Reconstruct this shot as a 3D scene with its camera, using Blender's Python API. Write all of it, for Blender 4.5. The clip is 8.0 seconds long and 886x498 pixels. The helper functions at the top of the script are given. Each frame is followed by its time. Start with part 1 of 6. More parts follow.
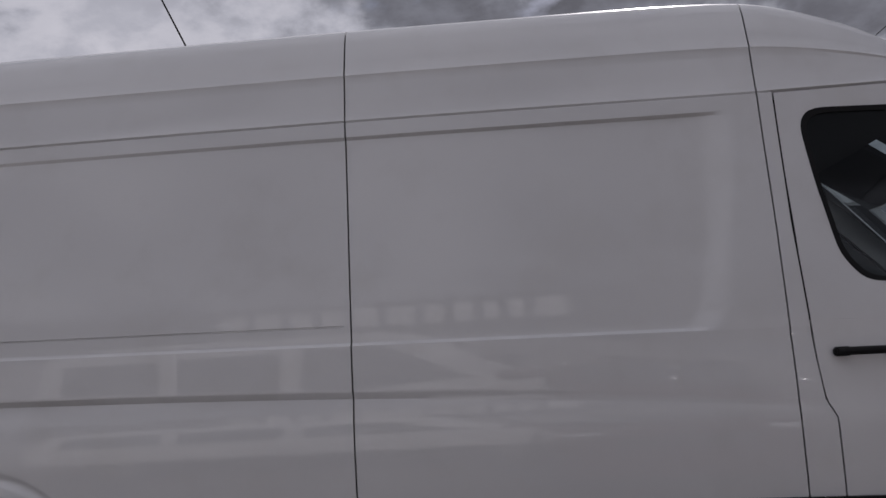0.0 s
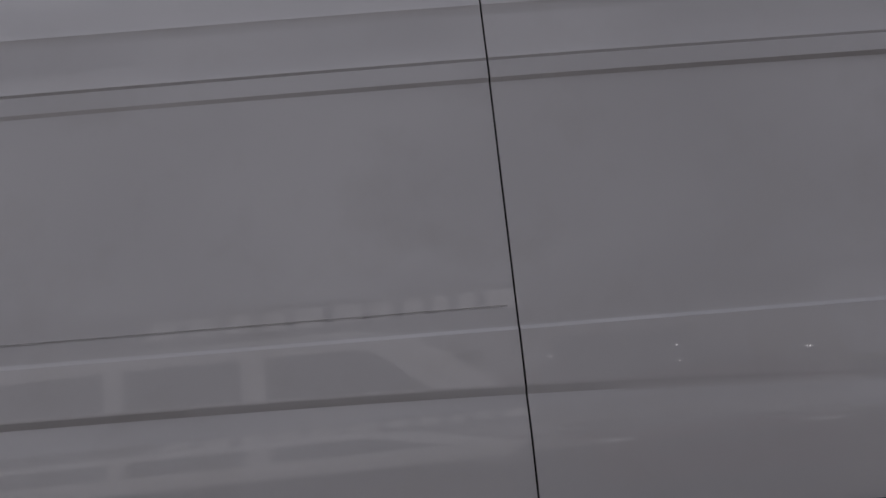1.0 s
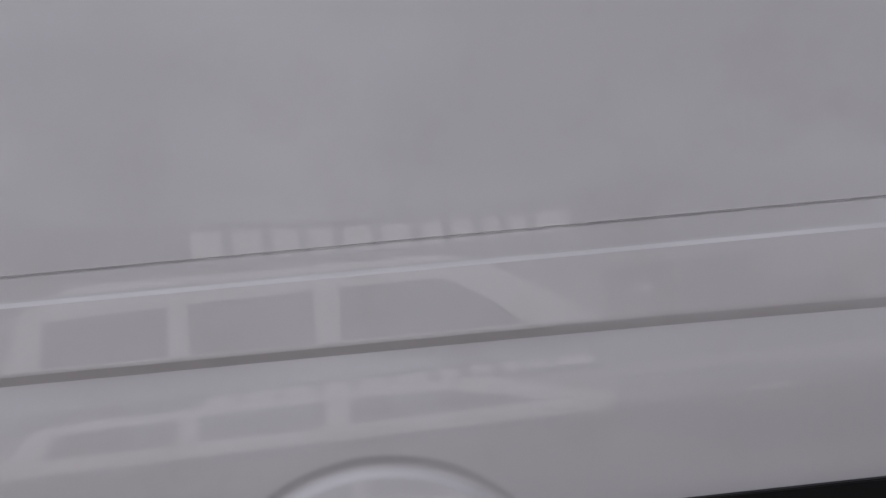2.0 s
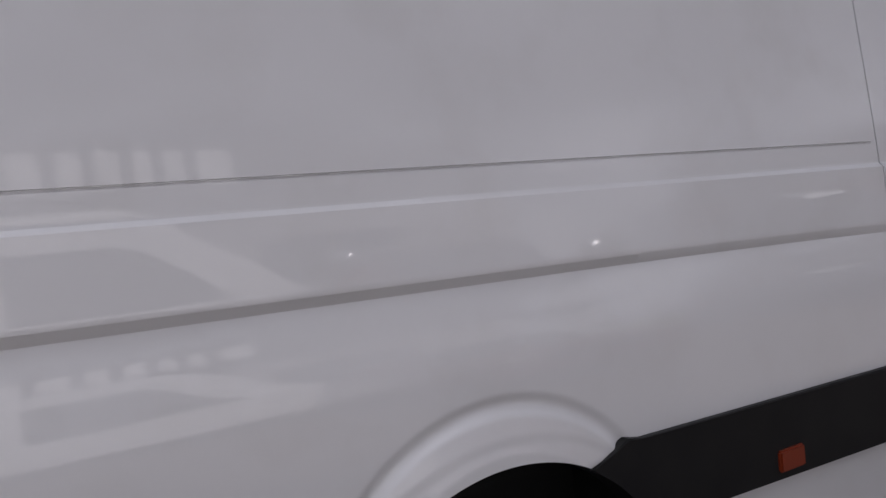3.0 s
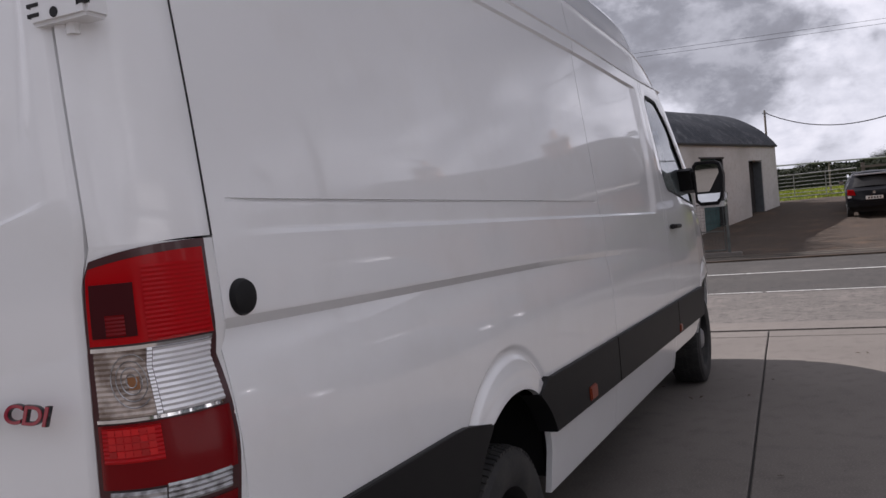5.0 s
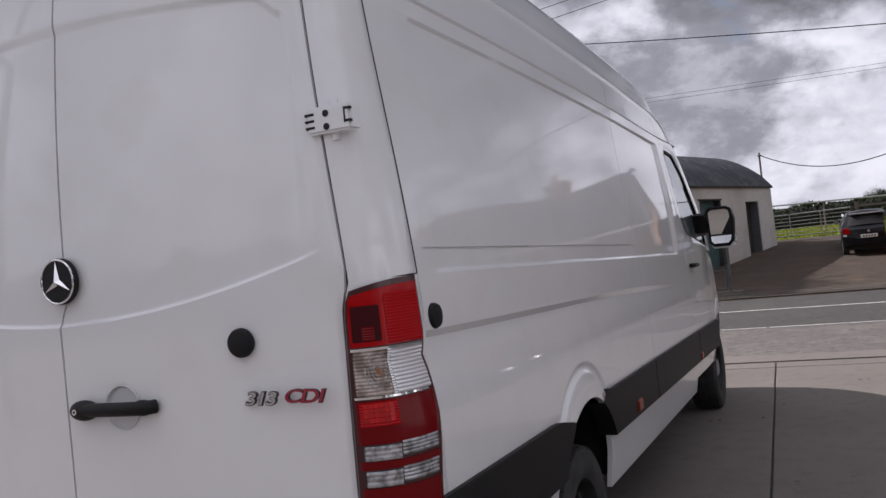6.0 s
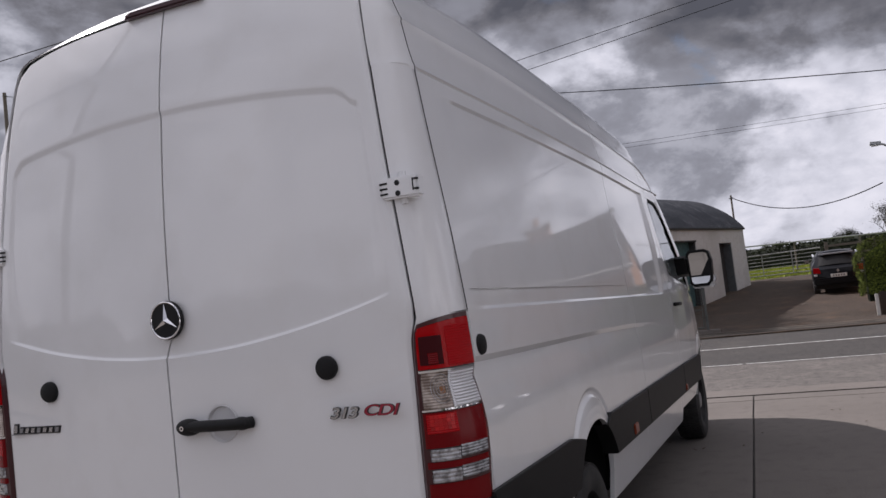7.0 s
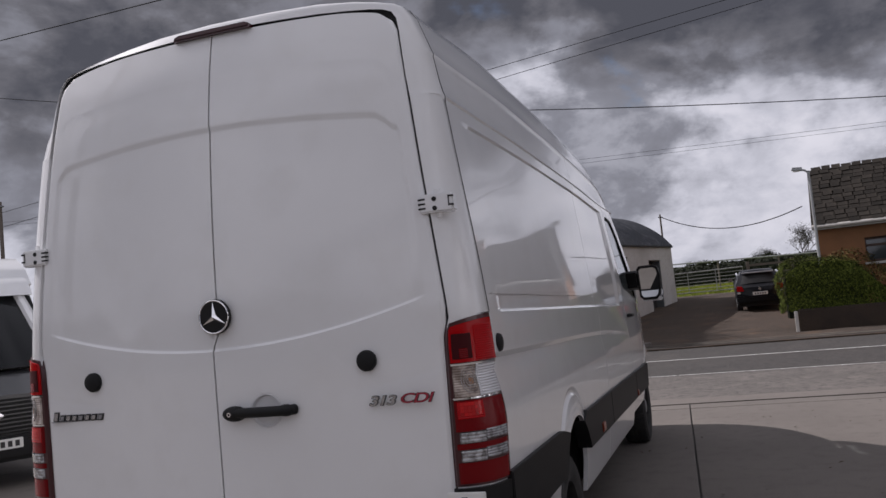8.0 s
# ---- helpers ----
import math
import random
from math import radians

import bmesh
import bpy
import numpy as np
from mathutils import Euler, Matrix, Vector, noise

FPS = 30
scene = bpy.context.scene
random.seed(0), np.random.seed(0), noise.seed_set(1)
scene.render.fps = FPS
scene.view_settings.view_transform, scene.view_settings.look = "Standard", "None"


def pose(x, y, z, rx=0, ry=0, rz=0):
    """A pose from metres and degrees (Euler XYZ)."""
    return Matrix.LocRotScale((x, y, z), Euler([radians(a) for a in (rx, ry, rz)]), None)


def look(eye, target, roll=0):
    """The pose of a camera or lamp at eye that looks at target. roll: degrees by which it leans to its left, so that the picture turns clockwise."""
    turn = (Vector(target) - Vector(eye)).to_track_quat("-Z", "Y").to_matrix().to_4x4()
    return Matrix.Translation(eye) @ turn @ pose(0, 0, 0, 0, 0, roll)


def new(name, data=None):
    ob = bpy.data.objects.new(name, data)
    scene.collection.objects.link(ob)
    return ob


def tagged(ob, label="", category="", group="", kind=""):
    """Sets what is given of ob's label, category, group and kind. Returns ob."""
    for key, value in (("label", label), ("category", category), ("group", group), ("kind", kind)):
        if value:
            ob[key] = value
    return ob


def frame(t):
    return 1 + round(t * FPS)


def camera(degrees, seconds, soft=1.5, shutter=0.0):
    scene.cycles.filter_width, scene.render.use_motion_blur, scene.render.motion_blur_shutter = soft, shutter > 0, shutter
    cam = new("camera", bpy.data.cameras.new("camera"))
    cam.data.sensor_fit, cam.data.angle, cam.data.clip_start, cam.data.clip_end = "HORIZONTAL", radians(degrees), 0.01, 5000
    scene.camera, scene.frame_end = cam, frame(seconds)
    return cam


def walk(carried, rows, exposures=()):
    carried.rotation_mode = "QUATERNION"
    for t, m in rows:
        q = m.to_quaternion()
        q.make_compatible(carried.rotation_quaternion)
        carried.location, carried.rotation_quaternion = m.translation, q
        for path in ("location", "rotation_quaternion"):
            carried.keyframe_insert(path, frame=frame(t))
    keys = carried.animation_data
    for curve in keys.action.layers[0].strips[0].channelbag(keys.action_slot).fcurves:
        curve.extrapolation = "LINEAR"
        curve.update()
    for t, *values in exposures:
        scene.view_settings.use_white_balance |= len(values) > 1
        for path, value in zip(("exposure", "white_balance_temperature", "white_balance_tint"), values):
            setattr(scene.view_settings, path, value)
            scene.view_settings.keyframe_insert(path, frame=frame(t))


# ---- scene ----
cam = camera(55.2, 8.0)
PATH = [
    (0, (1.879, -3.955, 1.387), (1.692, -1.977, 1.616), -3.55),
    (0.5, (1.484, -3.695, 1.343), (1.349, -1.721, 1.637), -4.25),
    (1, (0.965, -3.434, 1.396), (1.036, -1.447, 1.612), -5.69),
    (1.5, (0.440, -3.153, 1.427), (0.539, -1.160, 1.561), -6.27),
    (1.7, (0.25, -3.025, 1.428), (0.342, -1.03, 1.52), -6.35),
    (2.8, (-0.848, -2.510, 1.444), (-0.156, -0.636, 1.356), -6.18),
    (3, (-1.056, -2.405, 1.442), (-0.041, -0.686, 1.325), -5.76),
    (3.5, (-1.278, -2.187, 1.467), (0.203, -0.853, 1.303), -4.14),
    (4, (-1.759, -2.023, 1.461), (-0.084, -0.933, 1.381), -5.00),
    (4.2, (-1.932, -2.010, 1.462), (-0.243, -0.943, 1.379), -4.44),
    (4.5, (-2.153, -2.019, 1.450), (-0.413, -1.036, 1.369), -4.75),
    (5, (-2.622, -1.972, 1.449), (-0.812, -1.122, 1.386), -5.09),
    (5.2, (-2.807, -1.965, 1.470), (-0.996, -1.118, 1.431), -5.02),
    (6.3, (-3.570, -1.940, 1.476), (-1.746, -1.122, 1.551), -6.21),
    (6.5, (-3.695, -1.946, 1.479), (-1.865, -1.144, 1.580), -6.39),
    (7, (-3.938, -1.961, 1.481), (-2.098, -1.190, 1.615), -6.49),
    (7.2, (-4.015, -1.918, 1.476), (-2.171, -1.157, 1.618), -6.61),
    (7.5, (-4.132, -1.826, 1.478), (-2.278, -1.092, 1.637), -6.51),
    (8, (-4.398, -1.779, 1.480), (-2.499, -1.166, 1.625), -5.53),
]
EXPOSURES = [(t, e, 6220, 18.5) for t, e in ((0, -0.48), (0.5, -1.01), (1, -0.82), (1.5, -0.11), (3, 0.24), (3.5, 0.31), (4, 0.31), (5, 0.32), (6.5, 0.26), (7.5, 0.0), (8, -0.08))]
walk(cam, [(t, look(e, a, r)) for t, e, a, r in PATH], EXPOSURES)

# ---- light ----
SUN_UP, SUN_TURN = radians(40), radians(12)
sun_way = Vector((math.sin(SUN_TURN) * math.cos(SUN_UP), math.cos(SUN_TURN) * math.cos(SUN_UP), math.sin(SUN_UP)))
sun = new("sun", bpy.data.lights.new("sun", "SUN"))
sun.data.energy, sun.data.angle, sun.data.color = 5.0, radians(0.8), (1.0, 0.95, 0.88)
sun.matrix_world = Matrix.Translation((0, 0, 30)) @ (-sun_way).to_track_quat("-Z", "Y").to_matrix().to_4x4()


def sky_world():
    """Daylight sky with broken cloud: Nishita blue between drifting grey and white cloud."""
    w = bpy.data.worlds.new("cloudy_sky")
    scene.world = w
    w.use_nodes = True
    nt = w.node_tree
    nt.nodes.clear()
    n, l = nt.nodes.new, nt.links.new
    out = n("ShaderNodeOutputWorld")
    sky = n("ShaderNodeTexSky")
    sky.sky_type, sky.sun_disc = "NISHITA", False
    sky.sun_elevation, sky.sun_rotation = SUN_UP, SUN_TURN
    bg_sky = n("ShaderNodeBackground")
    bg_sky.inputs["Strength"].default_value = 0.07
    l(sky.outputs[0], bg_sky.inputs["Color"])
    tc = n("ShaderNodeTexCoord")
    sep = n("ShaderNodeSeparateXYZ")
    l(tc.outputs["Generated"], sep.inputs[0])

    def m(op, a, b=None):
        q = n("ShaderNodeMath")
        q.operation = op
        for k, v in enumerate((a, b)):
            if v is None:
                continue
            if isinstance(v, (int, float)):
                q.inputs[k].default_value = v
            else:
                l(v, q.inputs[k])
        return q.outputs[0]

    comb = n("ShaderNodeCombineXYZ")
    l(sep.outputs[0], comb.inputs[0])
    l(sep.outputs[1], comb.inputs[1])
    l(m("ADD", m("MULTIPLY", sep.outputs[2], 1.35), CLOUD_SEED), comb.inputs[2])

    layer = n("ShaderNodeCombineXYZ")
    l(sep.outputs[0], layer.inputs[0])
    l(sep.outputs[1], layer.inputs[1])
    l(m("MULTIPLY", sep.outputs[2], 1.7), layer.inputs[2])

    def puffs_at(scale, detail, rough):
        t = n("ShaderNodeTexNoise")
        t.inputs["Scale"].default_value, t.inputs["Detail"].default_value = scale, detail
        t.inputs["Roughness"].default_value, t.inputs["Distortion"].default_value = rough, 0.15
        l(layer.outputs[0], t.inputs["Vector"])
        return t.outputs[0]

    def noise_at(scale, detail, rough=0.55):
        t = n("ShaderNodeTexNoise")
        t.inputs["Scale"].default_value, t.inputs["Detail"].default_value = scale, detail
        t.inputs["Roughness"].default_value, t.inputs["Distortion"].default_value = rough, 0.25
        l(comb.outputs[0], t.inputs["Vector"])
        return t.outputs[0]

    def ease(v, lo, hi):
        r = n("ShaderNodeMapRange")
        r.interpolation_type = "SMOOTHSTEP"
        r.inputs["From Min"].default_value, r.inputs["From Max"].default_value = lo, hi
        l(v, r.inputs["Value"])
        return r.outputs[0]

    big, heaps = noise_at(2.4, 5), puffs_at(5.2, 10, 0.55)
    cover = ease(noise_at(3.6, 8), 0.25, 0.36)
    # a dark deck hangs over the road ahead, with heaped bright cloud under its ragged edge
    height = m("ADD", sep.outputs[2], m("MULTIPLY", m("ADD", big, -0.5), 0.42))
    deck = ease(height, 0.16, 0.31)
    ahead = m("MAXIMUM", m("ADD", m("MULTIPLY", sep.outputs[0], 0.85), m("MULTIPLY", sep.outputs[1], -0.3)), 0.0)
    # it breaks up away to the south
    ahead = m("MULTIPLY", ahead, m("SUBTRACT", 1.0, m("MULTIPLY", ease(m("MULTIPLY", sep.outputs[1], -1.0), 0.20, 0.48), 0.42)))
    # overhead the cloud is thick and dull; low behind the forecourt it is thin and bright
    zenith = ease(sep.outputs[2], 0.42, 0.85)
    thin = m("MULTIPLY", ease(m("MULTIPLY", m("ADD", sep.outputs[0], m("MULTIPLY", sep.outputs[1], 0.6)), -1.0), -0.1, 0.7), m("SUBTRACT", 1.0, zenith))
    wisps = m("MULTIPLY", ease(puffs_at(13.0, 9, 0.6), 0.36, 0.64), 0.17)
    texture = m("ADD", wisps, m("ADD", m("MULTIPLY", ease(big, 0.30, 0.70), 0.24), m("MULTIPLY", ease(heaps, 0.41, 0.60), 0.40)))
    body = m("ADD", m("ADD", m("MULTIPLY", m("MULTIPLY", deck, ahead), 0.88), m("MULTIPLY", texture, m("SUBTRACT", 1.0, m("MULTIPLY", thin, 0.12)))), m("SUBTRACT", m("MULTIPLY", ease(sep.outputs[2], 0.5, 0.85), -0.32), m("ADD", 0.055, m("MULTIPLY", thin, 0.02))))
    # lowest of all the cloud thins to a bright band
    body = m("MULTIPLY", body, m("ADD", 0.78, m("MULTIPLY", ease(sep.outputs[2], 0.03, 0.15), 0.22)))
    ramp = n("ShaderNodeValToRGB")
    e = ramp.color_ramp.elements
    e[0].position, e[0].color = 0.0, (0.81, 0.81, 0.82, 1)
    e[1].position, e[1].color = 1.0, (0.085, 0.089, 0.101, 1)
    k = e.new(0.22)
    k.color = (0.585, 0.598, 0.625, 1)
    k = e.new(0.5)
    k.color = (0.262, 0.271, 0.292, 1)
    k = e.new(0.75)
    k.color = (0.15, 0.152, 0.162, 1)
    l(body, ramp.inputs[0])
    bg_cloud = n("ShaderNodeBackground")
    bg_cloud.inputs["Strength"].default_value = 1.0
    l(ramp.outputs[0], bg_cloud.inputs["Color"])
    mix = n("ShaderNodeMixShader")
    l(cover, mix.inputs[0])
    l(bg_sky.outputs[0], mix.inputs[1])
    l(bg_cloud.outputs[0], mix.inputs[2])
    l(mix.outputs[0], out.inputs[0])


CLOUD_SEED = 3.7
sky_world()


# ---- materials ----
def material(name, color, rough=0.5, metal=0.0, spots=(), bump=(), coat=0.0, spec=0.5, per_object=0.0):
    """Principled surface. spots: (scale, lo, hi, colour) noise layers over the base; bump: (scale, strength, distance) noise layers."""
    mt = bpy.data.materials.new(name)
    mt.use_nodes = True
    nt = mt.node_tree
    n, l = nt.nodes.new, nt.links.new
    b = nt.nodes["Principled BSDF"]
    b.inputs["Base Color"].default_value = (*color, 1)
    b.inputs["Roughness"].default_value, b.inputs["Metallic"].default_value = rough, metal
    b.inputs["Coat Weight"].default_value, b.inputs["Coat Roughness"].default_value = coat, 0.03
    b.inputs["Specular IOR Level"].default_value = spec
    tc = n("ShaderNodeTexCoord")
    last = None
    for scale, lo, hi, c in spots:
        t = n("ShaderNodeTexNoise")
        t.inputs["Scale"].default_value, t.inputs["Detail"].default_value = scale, 6
        l(tc.outputs["Object"], t.inputs["Vector"])
        r = n("ShaderNodeMapRange")
        r.inputs["From Min"].default_value, r.inputs["From Max"].default_value = lo, hi
        l(t.outputs[0], r.inputs["Value"])
        mx = n("ShaderNodeMix")
        mx.data_type = "RGBA"
        l(r.outputs[0], mx.inputs["Factor"])
        if last is None:
            mx.inputs["A"].default_value = (*color, 1)
        else:
            l(last, mx.inputs["A"])
        mx.inputs["B"].default_value = (*c, 1)
        last = mx.outputs["Result"]
    if per_object:
        oi = n("ShaderNodeObjectInfo")
        hs = n("ShaderNodeHueSaturation")
        r = n("ShaderNodeMapRange")
        r.inputs["To Min"].default_value, r.inputs["To Max"].default_value = 1 - per_object, 1 + per_object
        l(oi.outputs["Random"], r.inputs["Value"])
        l(r.outputs[0], hs.inputs["Value"])
        if last is None:
            hs.inputs["Color"].default_value = (*color, 1)
        else:
            l(last, hs.inputs["Color"])
        last = hs.outputs[0]
    if last is not None:
        l(last, b.inputs["Base Color"])
    prev = None
    for scale, strength, dist in bump:
        t = n("ShaderNodeTexNoise")
        t.inputs["Scale"].default_value, t.inputs["Detail"].default_value = scale, 4
        l(tc.outputs["Object"], t.inputs["Vector"])
        bp = n("ShaderNodeBump")
        bp.inputs["Strength"].default_value, bp.inputs["Distance"].default_value = strength, dist
        l(t.outputs[0], bp.inputs["Height"])
        if prev is not None:
            l(prev, bp.inputs["Normal"])
        prev = bp.outputs[0]
    if prev is not None:
        l(prev, b.inputs["Normal"])
    return mt


def leafy(name, c1, c2):
    mt = material(name, c1, 0.55)
    nt = mt.node_tree
    g = nt.nodes.new("ShaderNodeNewGeometry")
    r = nt.nodes.new("ShaderNodeValToRGB")
    r.color_ramp.elements[0].color, r.color_ramp.elements[1].color = (*c1, 1), (*c2, 1)
    nt.links.new(g.outputs["Random Per Island"], r.inputs[0])
    nt.links.new(r.outputs[0], nt.nodes["Principled BSDF"].inputs["Base Color"])
    nt.nodes["Principled BSDF"].inputs["Specular IOR Level"].default_value = 0.12
    nt.nodes["Principled BSDF"].inputs["Roughness"].default_value = 0.8
    return mt


PAINT = material("white_van_paint", (0.78, 0.785, 0.795), 0.30, coat=1.0, spec=0.35,
                 spots=[(0.9, 0.35, 0.75, (0.72, 0.725, 0.735)), (5, 0.5, 0.8, (0.72, 0.72, 0.72))],
                 bump=[(0.9, 0.012, 0.02), (500, 0.01, 0.0006)])
PAINT_DULL = material("white_paint_sill", (0.70, 0.70, 0.70), 0.32, coat=0.8,
                      spots=[(3, 0.45, 0.8, (0.5, 0.49, 0.47)), (40, 0.5, 0.8, (0.56, 0.55, 0.53))], bump=[(2, 0.02, 0.02)])
BLACK = material("black_plastic_trim", (0.009, 0.009, 0.010), 0.5, spec=0.22, spots=[(6, 0.4, 0.8, (0.014, 0.014, 0.014))], bump=[(400, 0.12, 0.002)])
RUBBER = material("black_rubber", (0.009, 0.009, 0.010), 0.6, spec=0.25, bump=[(120, 0.1, 0.002)])
# near-black for the shade in gaps, holes and the van's inside
GAP = material("cavity_shade_black", (0.012, 0.012, 0.013), 0.8)
TYRE = material("tyre_rubber", (0.02, 0.02, 0.021), 0.75, spots=[(14, 0.4, 0.8, (0.045, 0.043, 0.04))], bump=[(60, 0.2, 0.004)])
STEEL = material("painted_steel_wheel", (0.42, 0.425, 0.43), 0.42, 0.3, spots=[(12, 0.45, 0.8, (0.26, 0.25, 0.24))])
DISH = material("pale_handle_dish", (0.60, 0.60, 0.61), 0.45, bump=[(300, 0.05, 0.001)])
CHROME = material("chrome", (0.85, 0.85, 0.87), 0.07, 1.0)
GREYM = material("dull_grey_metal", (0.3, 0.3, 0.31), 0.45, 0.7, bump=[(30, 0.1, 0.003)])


def window_glass(name, tint):
    mt = bpy.data.materials.new(name)
    mt.use_nodes = True
    nt = mt.node_tree
    nt.nodes.clear()
    n, l = nt.nodes.new, nt.links.new
    out, mix, tr, gl, fr = n("ShaderNodeOutputMaterial"), n("ShaderNodeMixShader"), n("ShaderNodeBsdfTransparent"), n("ShaderNodeBsdfGlossy"), n("ShaderNodeFresnel")
    tr.inputs["Color"].default_value = (*tint, 1)
    gl.inputs["Roughness"].default_value, gl.inputs["Color"].default_value = 0.01, (0.95, 0.97, 1, 1)
    fr.inputs["IOR"].default_value = 1.52
    l(fr.outputs[0], mix.inputs[0])
    l(tr.outputs[0], mix.inputs[1])
    l(gl.outputs[0], mix.inputs[2])
    l(mix.outputs[0], out.inputs[0])
    return mt


GLASS = window_glass("faintly_tinted_glass", (0.60, 0.65, 0.66))
PANE = material("window_glass", (0.03, 0.035, 0.04), 0.06, coat=1.0, spec=0.7)
SCREEN = material("dark_windscreen_glass", (0.010, 0.011, 0.012), 0.12, spec=0.3)
# bright metal for parts added to throw sun glints onto the van's side
GLINT_TRIM = material("glint_trim_metal", (0.9, 0.9, 0.91), 0.20, 1.0)
MIRROR = material("mirror_glass", (0.55, 0.56, 0.57), 0.02, 1.0)
RED = material("red_lamp_lens", (0.36, 0.001, 0.003), 0.2, spec=0.15, coat=0.12)
RED_DEEP = material("deep_red_lamp_lens", (0.145, 0.001, 0.003), 0.22, spec=0.15, coat=0.08)
RED_DARK = material("dark_red_lamp_housing", (0.040, 0.003, 0.006), 0.3, coat=0.3)
CLEAR = material("clear_lamp_lens", (0.74, 0.74, 0.76), 0.22, 0.25, coat=0.8)
AMBER = material("amber_lens", (0.20, 0.028, 0.008), 0.3, coat=0.2)
AMBER_DARK = material("smoked_indicator_lens", (0.44, 0.375, 0.33), 0.2, 0.3, coat=0.6, spots=[(22, 0.42, 0.58, (0.17, 0.125, 0.10))])
CHAMBER = material("dark_red_chamber", (0.045, 0.002, 0.004), 0.5, spec=0.15)
# brighter red, random per prism, for sparkle in the lens
RED_SPARK = material("painted_sparkle_prism", (0.42, 0.004, 0.005), 0.2, coat=0.2, per_object=0.3)
BADGE_DARK = material("dark_badge_edge", (0.02, 0.02, 0.022), 0.4)
REVERSE = material("reversing_lens", (0.42, 0.42, 0.43), 0.2, 0.4, coat=0.6, spots=[(45, 0.42, 0.6, (0.16, 0.15, 0.15))])
BULB = material("amber_bulb", (0.22, 0.09, 0.03), 0.3, coat=0.5)
BADGE_GREY = material("dark_edged_chrome", (0.5, 0.5, 0.51), 0.22, 0.9)
BADGE_RED = material("red_badge", (0.30, 0.008, 0.03), 0.3, coat=0.5)
SEAT = material("dark_seat_fabric", (0.025, 0.026, 0.03), 0.9, bump=[(200, 0.3, 0.003)])
CONCRETE = material("worn_concrete", (0.139, 0.123, 0.11), 0.85,
                    spots=[(0.7, 0.4, 0.7, (0.112, 0.0984, 0.0878)), (7, 0.5, 0.8, (0.0954, 0.084, 0.0749)), (90, 0.5, 0.8, (0.183, 0.165, 0.148))],
                    bump=[(8, 0.1, 0.01), (140, 0.25, 0.003)], per_object=0.05)
JOINT = material("dark_joint_filler", (0.045, 0.042, 0.04), 0.95, bump=[(60, 0.4, 0.005)])
ASPHALT = material("grey_asphalt", (0.0464, 0.0425, 0.0394), 0.9,
                   spots=[(0.35, 0.4, 0.7, (0.0355, 0.0325, 0.0309)), (1.4, 0.5, 0.72, (0.0603, 0.0541, 0.0487)), (7, 0.5, 0.66, (0.0278, 0.0255, 0.024)), (30, 0.55, 0.75, (0.0927, 0.0835, 0.0757))], bump=[(30, 0.4, 0.01), (180, 0.5, 0.006)])
SHOULDER = material("pale_asphalt_shoulder", (0.115, 0.104, 0.095), 0.9,
                    spots=[(0.6, 0.4, 0.7, (0.0855, 0.0776, 0.0713)), (2.2, 0.5, 0.7, (0.135, 0.12, 0.109)), (8, 0.5, 0.66, (0.0673, 0.061, 0.0562)), (35, 0.55, 0.75, (0.19, 0.17, 0.154))], bump=[(30, 0.4, 0.01), (160, 0.5, 0.006)])
ROADLINE = material("worn_white_road_paint", (0.66, 0.66, 0.64), 0.7, spots=[(3, 0.5, 0.75, (0.38, 0.37, 0.36)), (25, 0.45, 0.66, (0.22, 0.21, 0.20))])
DRIVE = material("gravel_driveway", (0.0404, 0.0274, 0.0186), 0.95,
                 spots=[(0.5, 0.4, 0.65, (0.0347, 0.0243, 0.0169)), (1.1, 0.52, 0.7, (0.0771, 0.0475, 0.0281)), (4, 0.5, 0.7, (0.0264, 0.0185, 0.0129)), (18, 0.55, 0.75, (0.0912, 0.0625, 0.0421)), (60, 0.5, 0.8, (0.0722, 0.0515, 0.0368))],
                 bump=[(3, 0.3, 0.05), (70, 0.6, 0.02)])
MUD = material("dark_verge_mud", (0.028, 0.023, 0.018), 0.95, spots=[(3, 0.45, 0.8, (0.05, 0.042, 0.033))], bump=[(40, 0.5, 0.01)])
GRIT = material("pale_verge_grit", (0.12, 0.10, 0.08), 0.95, spots=[(5, 0.45, 0.75, (0.06, 0.05, 0.04))], bump=[(90, 0.5, 0.008)])
DEADLEAF = material("brown_dead_leaves", (0.05, 0.033, 0.018), 0.9)
GRASS = material("field_grass", (0.12, 0.155, 0.022), 0.9, spots=[(0.4, 0.4, 0.7, (0.15, 0.18, 0.03)), (5, 0.4, 0.8, (0.05, 0.09, 0.016))],
                 bump=[(12, 0.6, 0.05)])
BLADES = leafy("grass_blades", (0.14, 0.18, 0.02), (0.28, 0.30, 0.05))
LIMEWASH = material("dirty_limewashed_wall", (0.52, 0.51, 0.49), 0.9,
                    spots=[(0.8, 0.45, 0.75, (0.38, 0.365, 0.34)), (9, 0.5, 0.8, (0.42, 0.40, 0.37))], bump=[(5, 0.2, 0.02), (60, 0.2, 0.005)])
TIN = material("dark_corrugated_iron", (0.034, 0.038, 0.047), 0.6, 0.2, spots=[(0.9, 0.45, 0.7, (0.062, 0.066, 0.075)), (3, 0.55, 0.7, (0.10, 0.105, 0.115)), (10, 0.5, 0.8, (0.022, 0.023, 0.028))])
TEAL = material("faded_teal_door", (0.05, 0.115, 0.12), 0.7, spots=[(6, 0.45, 0.8, (0.03, 0.07, 0.075))], bump=[(20, 0.2, 0.01)])
GREYWOOD = material("grey_door_boards", (0.10, 0.11, 0.115), 0.8, spots=[(5, 0.45, 0.8, (0.07, 0.075, 0.08))], bump=[(15, 0.3, 0.01)])
DARKWOOD = material("dark_door_timber", (0.03, 0.028, 0.027), 0.8, bump=[(15, 0.3, 0.01)])
